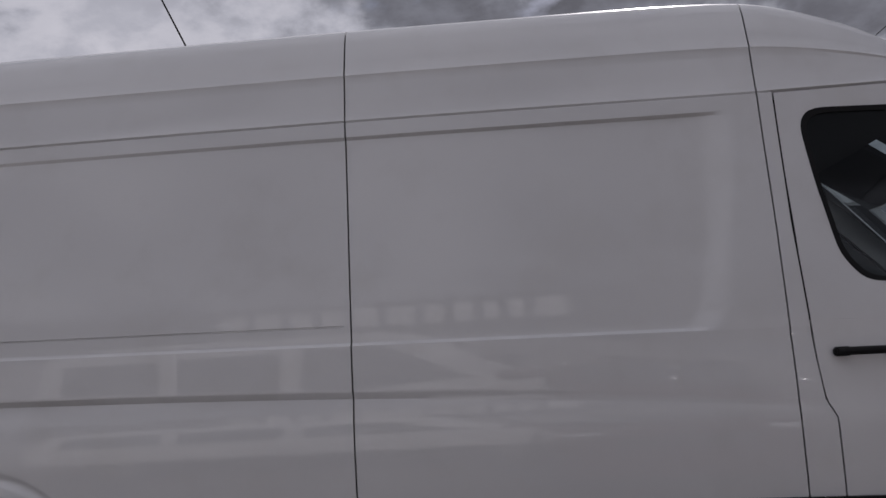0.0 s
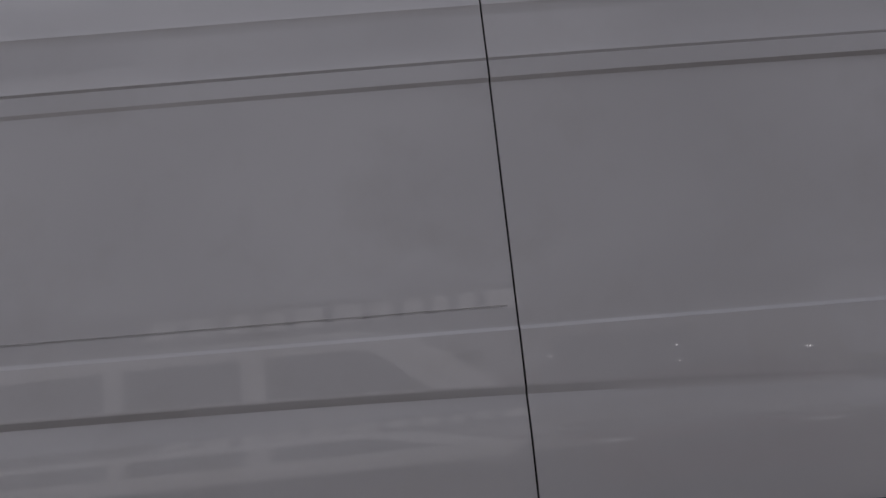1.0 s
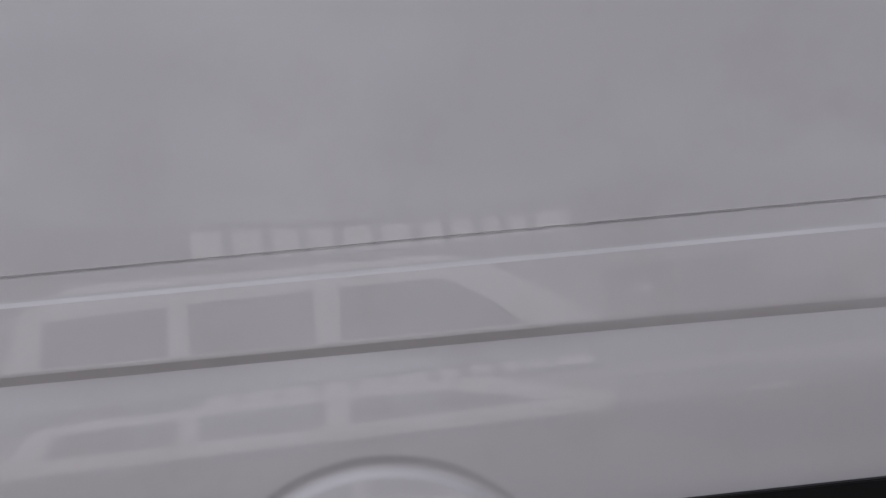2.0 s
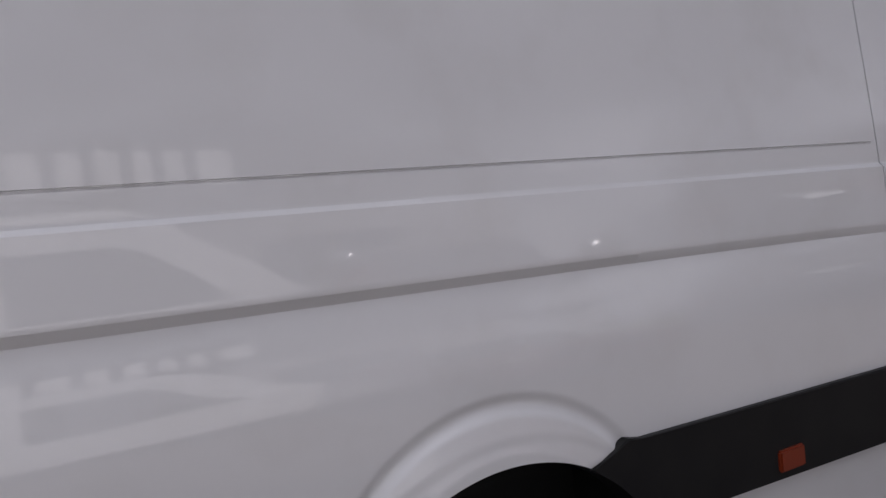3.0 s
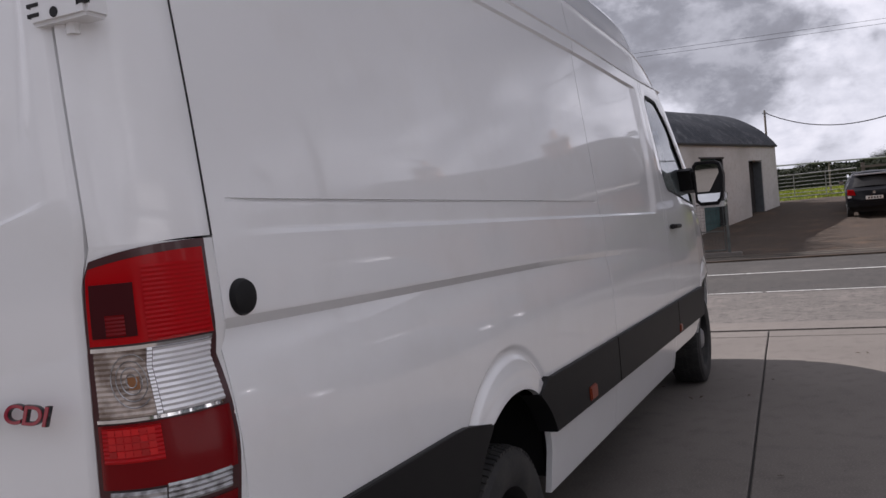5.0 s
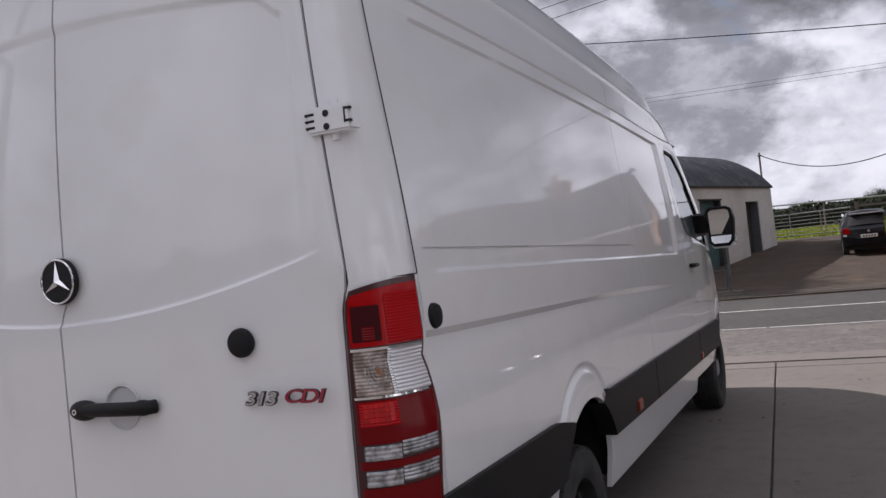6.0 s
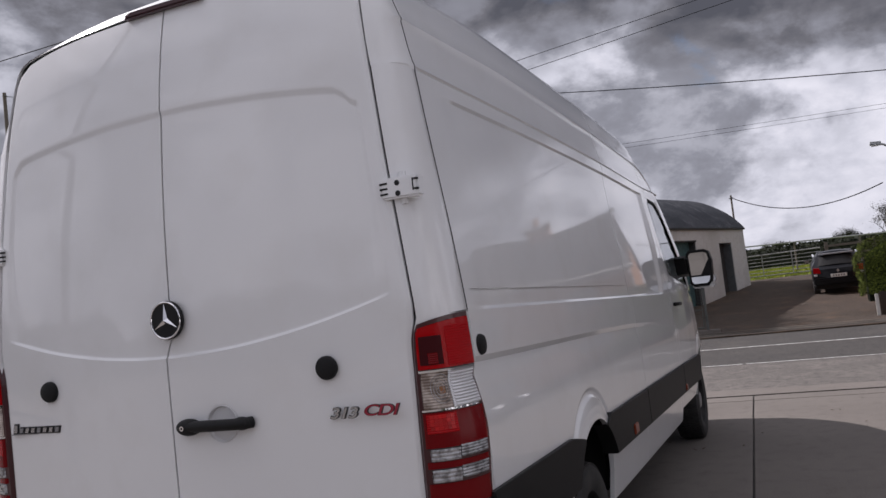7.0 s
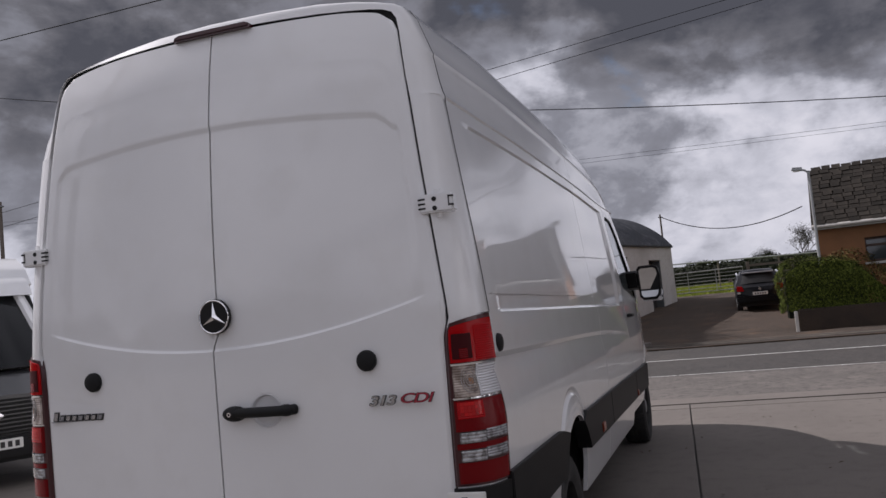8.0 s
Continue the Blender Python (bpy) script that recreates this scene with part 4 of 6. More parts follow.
def wing_mirror(van):
    """Right mirror: black arm and housing, two mirror glasses facing back."""
    arm = part("wing_mirror", prism_bm([(3.98, 1.50), (3.70, 1.52), (3.62, 1.66), (3.70, 1.68), (4.0, 1.60)], "y", -0.94, -1.05, 0.02), BLACK, van, "tall black wing mirror")
    x = 3.72
    pts = []
    for y, z in ((-1.045, 1.43), (-1.035, 1.69), (-1.06, 1.72), (-1.19, 1.72), (-1.225, 1.70), (-1.245, 1.62), (-1.235, 1.45), (-1.20, 1.40), (-1.08, 1.40)):
        pts.append((y, z))
    part("housing", prism_bm(pts, "x", x - 0.02, x + 0.15, 0.05), BLACK, arm)

    def inset(k):
        cy, cz = -1.14, 1.56
        return [(cy + (y - cy) * k, cz + (z - cz) * k) for y, z in pts]

    ring = [[(x - 0.022 - 0.004 * (i == 1), y, z) for y, z in loop_points(inset(k), 3)] for i, k in ((0, 1.0), (1, 0.95), (2, 0.86))]
    grid("housing_rim", ring, RUBBER, arm, closed=True)
    up = [(-1.062, 1.50), (-1.056, 1.675), (-1.075, 1.695), (-1.185, 1.695), (-1.21, 1.68), (-1.222, 1.60), (-1.22, 1.50)]
    part("mirror_glass", prism_bm(up, "x", x - 0.026, x - 0.021), MIRROR, arm, "upright mirror glass")
    lo = [(-1.066, 1.445), (-1.063, 1.485), (-1.219, 1.485), (-1.21, 1.445), (-1.19, 1.425), (-1.085, 1.425)]
    part("wide_angle_glass", prism_bm(lo, "x", x - 0.026, x - 0.021), MIRROR, arm, "small wide-angle mirror glass")
    for glass in arm.children:
        if glass.name.startswith(("mirror_glass", "wide_angle")):
            for v in glass.data.vertices:
                v.co.x -= 0.08 * (v.co.y + 1.14) - 0.003
                v.co.x += (-0.045 if glass.name.startswith("mirror_glass") else 0.16) * (v.co.z - 1.56)
    part("indicator", box_bm(x + 0.05, x + 0.12, -1.252, -1.225, 1.43, 1.49, 0.008), CLEAR, arm, "clear side indicator")
    part("lower_shell", box_bm(x + 0.0, x + 0.13, -1.245, -1.06, 1.385, 1.425, 0.012), PAINT_DULL, arm, "pale mirror shell")


def hinge(s, parent, z):
    d = 0.013 if s < 0 else -0.015
    y0, y1 = s * (0.805 + d), s * (0.930 + d)
    x = rear_x(0.86, z) - 0.020
    h = part("door_hinge", box_bm(x, x + 0.05, min(y0, y1), max(y0, y1), z - 0.033, z + 0.033, 0.006), PAINT, parent, "white hinge block with two bolt holes")
    # holes and slots are near-black pieces in place of shaded hollows
    for dz in (0.014, -0.018):
        part("bolt_hole", turned_bm([(-0.0015, 0.0085), (0.006, 0.0085)], "x", (x, s * (0.862 + d), z + dz), 14), GAP, h)
    for dz in (0.016, 0.0, -0.016):
        part("slot", box_bm(x - 0.0012, x + 0.01, min(s * (0.803 + d), s * (0.829 + d)), max(s * (0.803 + d), s * (0.829 + d)), z + dz - 0.003, z + dz + 0.003), GAP, h)
    for dz in (0.018, -0.012):
        part("slot", box_bm(x - 0.0012, x + 0.01, min(s * (0.914 + d), s * (0.930 + d)), max(s * (0.914 + d), s * (0.930 + d)), z + dz - 0.003, z + dz + 0.003), GAP, h)
    part("slot", box_bm(x - 0.0012, x + 0.01, min(s * (0.912 + d), s * (0.916 + d)), max(s * (0.912 + d), s * (0.916 + d)), z - 0.016, z + 0.022), GAP, h)
    part("hinge_knuckle", tube_bm([(x + 0.03, s * (0.868 + d), z - 0.05), (x + 0.03, s * (0.868 + d), z + 0.05)], 0.012, 10), PAINT, h)
    return h


def buffer(name, parent, center, axis, sign, r=0.037):
    prof = [(0.0, r * 0.92), (0.006 * sign, r), (0.016 * sign, r), (0.024 * sign, r * 0.88), (0.028 * sign, r * 0.55), (0.029 * sign, r * 0.1)]
    return part(name, turned_bm(prof, axis, center, 28), RUBBER, parent, "round black rubber door stop")


def white_van():
    van = thing("delivery_van", "long white high-roof panel van with black rub strips, parked on concrete", "van")
    cols_rear = spread((-1.447, -0.75, 0.05), (-0.75, -0.68, 0.02), (-0.68, 0.46, 0.0075), (0.46, 1.16, 0.06), (1.16, 1.247, 0.02))
    cols_mid = spread((1.253, 2.42, 0.08), (2.42, 2.752, 0.0135))
    for s in (-1, 1):
        side_panel("rear_side_panel", cols_rear, s, van, "white rear side panel with swage lines")
        side_panel("middle_side_panel", cols_mid, s, van, "white middle side panel with swage lines")
        side_panel("door_pillar", [2.758, 2.775, 2.79, 2.81], s, van, x1=lambda z: door_seam(z) - GAPW)
        cab_door(s, van)
        front_quarter(s, van)
        side_strip("rub_strip", [(1.197, 0.650), (1.197, 0.855), (0.225, 0.8725), (0.183, 0.8805), (0.148, 0.862), (0.110, 0.848)] + arch_edge(59, 24), s, van, "black rub strip with a chamfered edge")
        side_strip("rub_strip", [(1.203, 0.650), (2.80, 0.617), (2.80, 0.825), (1.203, 0.855)], s, van, "black rub strip with a chamfered edge")
        side_strip("rub_strip", [(2.806, 0.617), (3.86, 0.595), (3.87, 0.66), (3.90, 0.73), (3.94, 0.79), (3.88, 0.805), (2.806, 0.825)], s, van, "black rub strip with a chamfered edge")
        side_strip("rub_strip", [(-1.50, 0.68)] + arch_edge(155, 122) + [(-0.345, 0.848), (-0.44, 0.867), (-0.535, 0.885), (-0.60, 0.889), (-1.50, 0.905)], s, van, "black rub strip with a chamfered edge")
        wheel(van, -0.065, s, "steel wheel with a black tyre")
        wheel(van, 4.325, s, "steel wheel with a black tyre")
    part("side_marker_lamp", box_bm(0.662, 0.757, -1.031, -1.016, 0.682, 0.737, 0.005), AMBER, van, "amber side marker lamp")
    part("side_marker_lamp", box_bm(2.79, 2.85, -1.031, -1.016, 0.632, 0.677, 0.005), AMBER, van, "amber side marker lamp")
    roof_panel("roof", spread((-1.447, 1.247, 0.1)), van, "white raised roof")
    roof_panel("roof", spread((1.253, 2.752, 0.1)), van, "white raised roof")
    roof_panel("roof_nose", spread((2.758, 3.52, 0.04)), van, "white sloping front of the raised roof")
    rear_frame(van)
    right, left = rear_door(-1, van), rear_door(1, van)
    tagged(right, "white rear door with a black handle"), tagged(left, "white rear door")
    for s in (-1, 1):
        tail_lamp(s, van)
        hinge(s, van, 1.852)
        buffer("door_stop", right if s < 0 else left, (rear_x(0.577, 1.336) + 0.003, -0.586 if s < 0 else 0.569, 1.334), "x", -1)
    buffer("door_stop", van, (-1.395, -0.974, 1.347), "y", -1, 0.034)
    cab_front(van)
    wing_mirror(van)
    h = part("door_handle", tube_bm([(-1.698, -0.035, 1.185), (-1.722, -0.052, 1.185), (-1.728, -0.127, 1.186), (-1.730, -0.187, 1.186), (-1.728, -0.257, 1.186), (-1.718, -0.292, 1.186), (-1.695, -0.303, 1.186)], 0.0185, 14), BLACK, right, "black pull handle with a lock")
    part("handle_dish", turned_bm([(0.0, 0.001), (0.0, 0.046), (-0.004, 0.0515), (-0.0125, 0.0565), (-0.0162, 0.0575), (-0.0155, 0.0600), (-0.006, 0.0605)], "x", (-1.6825, -0.190, 1.186), 36), DISH, h, "shallow grey finger dish")
    part("lock_body", dome_bm((-1.718, -0.072, 1.184), (0.024, 0.050, 0.028)), BLACK, h, "rounded black lock body")
    part("lock_cylinder", turned_bm([(0.0, 0.008), (-0.004, 0.008), (-0.004, 0.004), (0.0, 0.004)], "x", (-1.7405, -0.062, 1.184), 16), CHROME, h)
    part("handle_end", dome_bm((-1.716, -0.278, 1.186), (0.022, 0.034, 0.0215)), BLACK, h)
    emblem = part("emblem", turned_bm([(0.0, 0.064), (-0.010, 0.064), (-0.016, 0.058), (-0.017, 0.02)], "x", (-1.700, -0.013, 1.538), 40), BLACK, right, "round black emblem with three chrome spokes")
    bm = bmesh.new()
    for k in range(3):
        a = radians(90 + 120 * k)
        tip = Vector((-1.7185, -0.013 + 0.056 * math.cos(a), 1.538 + 0.056 * math.sin(a)))
        for q in (1, -1):
            b = a + q * radians(60)
            base = Vector((-1.7175, -0.013 + 0.011 * math.cos(b), 1.538 + 0.011 * math.sin(b)))
            mid = Vector((-1.728, -0.013, 1.538))
            vs = [bm.verts.new(v) for v in (tip, base, mid)]
            bm.faces.new(vs)
    part("spokes", bm, CHROME, emblem, "chrome spokes", sharp=10)
    arc = [(-1.717, -0.013 + 0.060 * math.cos(radians(a)), 1.538 + 0.060 * math.sin(radians(a))) for a in range(0, 361, 10)]
    part("ring", tube_bm(arc, 0.0028, 6), CHROME, emblem, "chrome ring")
    back = Matrix(((0, 0, -1, 0), (-1, 0, 0, 0), (0, 1, 0, 0), (0, 0, 0, 1)))
    for text, kind, face, back_face, at, turn, wide, label in (("313", "model_number", BADGE_GREY, BADGE_DARK, (-1.679, -0.579, 1.179), -5.5, 1.66, "chrome model number"), ("CDI", "engine_badge", BADGE_RED, BADGE_DARK, (-1.669, -0.688, 1.181), -7, 1.78, "red engine badge")):
        m = Matrix.Translation(at) @ Euler((0, 0, radians(turn))).to_matrix().to_4x4() @ back @ Matrix.Diagonal((wide, 1.05, 1, 1))
        front = word(kind, text, 0.044, face, right, m, 0.28, 0.004, label, 0.0004)
        word("badge_edge", text, 0.044, back_face, front, Matrix.Identity(4), 0.28, 0.0028, "dark edge", 0.0018 if text == "313" else 0.0012)
    badge = part("name_badge", box_bm(rear_x(0.67, 1.2) - 0.001, rear_x(0.67, 1.2) + 0.012, 0.54, 0.80, 1.186, 1.189), GREYM, left, "dark chrome name badge")
    for k in range(8):
        a, b = 0.800 - k * 0.0335, 0.800 - k * 0.0335 - 0.027
        top = 1.226 if k == 0 else 1.214
        x = rear_x(0.5 * (a + b), 1.2)
        part("letter_bar", prism_bm([(a, 1.188), (a - 0.008, top), (b - 0.008, top), (b, 1.188)], "x", x + 0.004, x - 0.006, 0.002), BADGE_DARK, badge)
        m0, m1 = a - 0.006, b + 0.005
        part("letter_face", prism_bm([(m0 - 0.001, 1.193), (m0 - 0.006, top - 0.005), (m1 - 0.006, top - 0.005), (m1 - 0.001, 1.193)], "x", x - 0.004, x - 0.0075), BADGE_GREY if k % 3 != 1 else GREYM, badge)
    part("brake_light", prism_bm([(0.152, 2.628), (0.147, 2.644), (0.126, 2.651), (-0.165, 2.651), (-0.184, 2.644), (-0.186, 2.628)], "x", rear_x(0.1, 2.62) + 0.03, rear_x(0.1, 2.62) - 0.022, 0.006), RED_DARK, van, "dark red high brake light")
    part("rear_bumper", prism_bm([(-1.45, -0.99), (-1.60, -0.985), (-1.72, -0.93), (-1.79, -0.80), (-1.79, 0.80), (-1.72, 0.93), (-1.60, 0.985), (-1.45, 0.99)], "z", 0.42, 0.655, 0.02), BLACK, van, "black rear bumper")
    for s in (-1, 1):
        P = [[(corner(q, z, 0.016, s)[0], s * corner(q, z, 0.016, s)[1], z) for q in spread((0.0, 1.0, 0.08))] for z in spread((0.60, 0.880, 0.04))]
        grid("bumper_corner", P, BLACK, van, "black bumper corner", inward=(0.03, -s * 0.03, 0), flip=s < 0)
    tag = part("bumper_label", box_bm(-1.716, -1.70, -0.975, -0.845, 0.82, 0.882, 0.002), PLATE, van, "small white label plate")
    part("label_mark", box_bm(-1.7175, -1.714, -0.915, -0.895, 0.845, 0.868), INK, tag)
    # near-black filling blocks give the inside its shade
    part("inner_body", box_bm(-1.56, 2.74, -0.80, 0.80, 0.97, 2.40, 0.05), GAP, van, "near-black block for the shade in the load space")
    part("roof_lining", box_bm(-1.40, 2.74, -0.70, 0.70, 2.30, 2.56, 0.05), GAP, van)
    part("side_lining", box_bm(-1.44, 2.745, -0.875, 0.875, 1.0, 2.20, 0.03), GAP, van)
    part("corner_lining", box_bm(-1.55, -1.40, -0.84, 0.84, 0.62, 2.30, 0.05), GAP, van)
    part("chassis", box_bm(-1.55, 5.0, -0.58, 0.58, 0.32, 1.0, 0.03), GAP, van, "dark chassis")
    part("sill_inner", box_bm(0.36, 3.86, -0.93, 0.93, 0.46, 0.98, 0.02), GAP, van)
    part("rear_inner", box_bm(-1.50, -0.56, -0.93, 0.93, 0.50, 0.98, 0.02), GAP, van)
    part("engine_bay", box_bm(4.30, 5.05, -0.62, 0.62, 0.5, 1.15, 0.05), GAP, van)
    # ceiling coloured near-black for the shade in the cab
    part("cab_headliner", box_bm(2.76, 3.46, -0.83, 0.83, 2.168, 2.208, 0.015), GAP, van, "cab ceiling, near-black for shade")
    for y in (-0.44, 0.44):
        part("sun_visor", prism_bm([(3.47, 2.19), (3.76, 1.98), (3.775, 1.995), (3.49, 2.21)], "y", y - 0.36, y + 0.36), SEAT, van, "dark folded sun visor")
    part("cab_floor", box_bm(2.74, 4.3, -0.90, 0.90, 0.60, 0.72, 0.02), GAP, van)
    part("dashboard", prism_bm([(4.30, 0.75), (3.85, 0.80), (3.80, 1.20), (3.95, 1.36), (4.30, 1.36)], "y", -0.86, 0.86, 0.03), BLACK, van, "black dashboard")
    for y in (-0.48, 0.42):
        seat = part("cab_seat", box_bm(2.98, 3.48, y - 0.25, y + 0.25, 0.72, 1.10, 0.06), SEAT, van, "dark fabric cab seat")
        part("backrest", prism_bm([(2.98, 1.02), (3.14, 1.04), (3.00, 1.68), (2.86, 1.66)], "y", y - 0.24, y + 0.24, 0.03), SEAT, seat)
        part("headrest", box_bm(2.83, 2.94, y - 0.13, y + 0.13, 1.70, 1.90, 0.03), SEAT, seat)
    ring = [(3.66 + 0.19 * math.sin(a) * 0.55, -0.48 + 0.20 * math.cos(a), 1.30 + 0.19 * math.sin(a) * 0.8) for a in [2 * math.pi * k / 32 for k in range(33)]]
    sw = part("steering_wheel", tube_bm(ring, 0.014, 8), BLACK, van, "black steering wheel")
    part("steering_column", tube_bm([(3.67, -0.48, 1.30), (3.92, -0.48, 1.12)], 0.04, 10), BLACK, sw)
    return van


white_van()


# ---- the ground, road and surroundings ----
def rise(x, y):
    """Height of the land: level to the far side of the road, then climbing to the farmyard."""
    h = curve_table([(-400, -0.05), (7, -0.05), (17.6, -0.02), (20, 0.02), (24, 0.20), (28, 0.50), (32, 0.93), (37, 1.08), (45, 1.28), (56, 1.48), (70, 1.5), (200, 1.5), (900, 1.5)], x)
    side = smooth(2.0, 9.0, -y)
    if x > 17.6:
        h = h * (1 - 0.55 * side * (1 - smooth(30, 60, x)))
    return h


def ground_sheet():
    xs = [-900, -300, -100, -40, -15] + [7.0] + spread((17.5, 45, 0.9)) + [52, 60, 75, 100, 150, 250, 450, 900]
    ys = [-900, -300, -120, -60, -35] + spread((-24, 16, 1.0)) + [25, 40, 80, 200, 500, 900]
    P = []
    for x in xs:
        P.append([(x, y, rise(x, y) - 0.02 + (0.03 * noise.noise((x * 0.5, y * 0.5, 0)) if 18.5 < x < 60 else 0)) for y in ys])
    g = grid("ground", P, GRASS, None, flip=True, sharp=0)
    tagged(g, "grassy land rising gently beyond the road", "ground", kind="structure")


def driveway():
    xs, ys = spread((17.3, 36.2, 0.55)), spread((-9.0, 14, 0.6))
    P = [[(x, y, rise(x, y) + 0.006 + (0.022 * noise.noise((x * 1.3, y * 1.3, 2)) + 0.03 * noise.noise((x * 0.5, y * 0.5, 0)) if x > 18.5 else 0)) for y in ys] for x in xs]
    d = grid("driveway", P, DRIVE, None, flip=True, sharp=0)
    tagged(d, "muddy gravel driveway climbing to the yard", "driveway", kind="structure")


def verge_strips():
    """Mud and grit that tyres have dragged along the road's far edge."""
    rng = random.Random(17)
    for name, x, w, y0, y1, mat, label in (("mud_strip", 17.78, 0.26, -40, 30, MUD, "dark wet mud along the road edge"), ("grit_strip", 18.12, 0.16, -7, 9, GRIT, "pale grit dragged along the verge"),
                                           ("mud_strip", 18.40, 0.20, -6, 8, MUD, "dark wet mud along the road edge"), ("grit_strip", 18.63, 0.10, -4.5, 3, GRIT, "pale grit dragged along the verge")):
        n = int((y1 - y0) / 0.22)
        verts, faces = [], []
        for k in range(n + 1):
            y = y0 + (y1 - y0) * k / n
            wob, half = 0.10 * noise.noise((y * 0.5, x, 1)), w * (0.5 + 0.45 * noise.noise((y * 0.9, x, 6)))
            for q in (wob - half, wob + half + rng.uniform(0, 0.04)):
                verts.append((x + q, y, rise(x + q, y) + 0.034))
            if k:
                a = 2 * k - 2
                faces.append((a, a + 1, a + 3, a + 2))
        tagged(mesh_object(name, verts, faces, mat, None, sharp=0), label, "verge", kind="structure")


def leaf_litter():
    rng = random.Random(23)
    verts, faces = [], []
    for _ in range(60):
        p = Vector((rng.uniform(-1.5, 6.3), rng.choice((-1, -1, 1)) * abs(rng.gauss(1.9, 1.1)) - 0.3, 0.012))
        leaf(rng, verts, faces, p, 0.022, (0, 0, 2.5))
    tagged(mesh_object("leaf_litter", verts, faces, DEADLEAF, None, sharp=0), "few dry brown leaves blown over the concrete", "leaves", kind="stuff")


def sheet(name, x0, x1, y0, y1, z, mat, label, category, thick=0.06):
    ob = part(name, box_bm(x0, x1, y0, y1, z - thick, z), mat)
    return tagged(ob, label, category, kind="structure")


def askew(x, y):
    """The forecourt's road edge is not quite square to the van."""
    return -0.0228 * y * min(1.0, max(0.0, (x - 1.25) / 5.2))


def forecourt():
    base = sheet("forecourt", -30, 6.968, -22, 24, -0.020, JOINT, "pale concrete forecourt cast in large slabs", "pavement", 0.03)
    for v in base.data.vertices:
        v.co.x += askew(v.co.x, v.co.y)
    # joints run slightly askew to the van
    xe = [6.85, 6.46, 1.25, -3.9, -9.0, -14.2, -19.4, -29]
    ye = [-21.5, -17.6, -13.6, -9.4, -5.35, -1.27, 2.8, 6.9, 11.0, 15.0, 19.0, 23.5]
    g = 0.007
    for i in range(len(xe) - 1):
        for j in range(len(ye) - 1):
            x1, x0, y0, y1 = xe[i], xe[i + 1], ye[j], ye[j + 1]
            n = 5
            bm = bmesh.new()
            pts = []
            for (ax, ay), (bx, by) in (((x0, y0), (x1, y0)), ((x1, y0), (x1, y1)), ((x1, y1), (x0, y1)), ((x0, y1), (x0, y0))):
                for k in range(n):
                    f = k / n
                    px, py = ax + (bx - ax) * f, ay + (by - ay) * f
                    px += (g if abs(px - 6.46) > 0.1 else 0.019) * (1 if abs(px - x0) < 1e-6 else -1 if abs(px - x1) < 1e-6 else 0)
                    py += g * (1 if abs(py - y0) < 1e-6 else -1 if abs(py - y1) < 1e-6 else 0)
                    px += 0.004 * noise.noise((px * 3, py * 3, 5))
                    py += 0.004 * noise.noise((px * 3, py * 3, 9))
                    pts.append((px + askew(px, py), py + (px - 6.46) * 0.0505 + 0.03))
            lo = [bm.verts.new((x, y, -0.02)) for x, y in pts]
            hi = [bm.verts.new((x, y, -0.004)) for x, y in pts]
            cx, cy = sum(p[0] for p in pts) / len(pts), sum(p[1] for p in pts) / len(pts)
            top = [bm.verts.new((x + 0.006 * (1 if x < cx else -1), y + 0.006 * (1 if y < cy else -1), 0.0)) for x, y in pts]
            m = len(pts)
            for k in range(m):
                q = (k + 1) % m
                bm.faces.new((lo[k], lo[q], hi[q], hi[k]))
                bm.faces.new((hi[k], hi[q], top[q], top[k]))
            bm.faces.new(top)
            part("slab", bm, CONCRETE, base)


def road():
    strip = sheet("pavement", 6.972, 7.55, -22, 24, -0.004, CONCRETE, "pale concrete footpath strip by the road", "pavement", 0.06)
    for v in strip.data.vertices:
        v.co.x += askew(v.co.x, v.co.y) if v.co.x < 7.2 else 0
    r = sheet("road", 7.55, 17.5, -400, 400, -0.022, ASPHALT, "grey asphalt road with worn white lines", "road", 0.03)
    part("shoulder", box_bm(7.556, 10.72, -200, 200, -0.03, -0.018), SHOULDER, r, "pale worn shoulder")
    rng = random.Random(4)

    def line(x0, w, slant, breaks):
        bm = bmesh.new()
        y = -60.0
        while y < 60:
            ln = rng.uniform(2.0, 5.0) if breaks else 120
            y1 = min(y + ln, 60)
            n = max(2, int((y1 - y) / 0.25))
            edge = []
            for k in range(n + 1):
                yy = y + (y1 - y) * k / n
                x = x0 + slant * yy
                edge.append((x - w / 2 + 0.012 * noise.noise((yy * 3, x, 0)), x + w / 2 + 0.012 * noise.noise((yy * 3, x, 7)), yy))
            vs = [(bm.verts.new((a, yy, -0.0135)), bm.verts.new((b, yy, -0.0135))) for a, b, yy in edge]
            for p, q in zip(vs, vs[1:]):
                bm.faces.new((p[0], p[1], q[1], q[0]))
            y = y1 + (rng.uniform(0.02, 0.25) if breaks else 1)
        return part("road_marking", bm, ROADLINE, r, "worn white edge line" if breaks else "white edge line")

    line(10.82, 0.06, 0.0065, True)
    line(14.10, 0.105, 0.0167, False)
    part("verge_edge", box_bm(17.35, 17.62, -200, 200, -0.03, 0.012, 0.01), DRIVE, r, "muddy road edge")


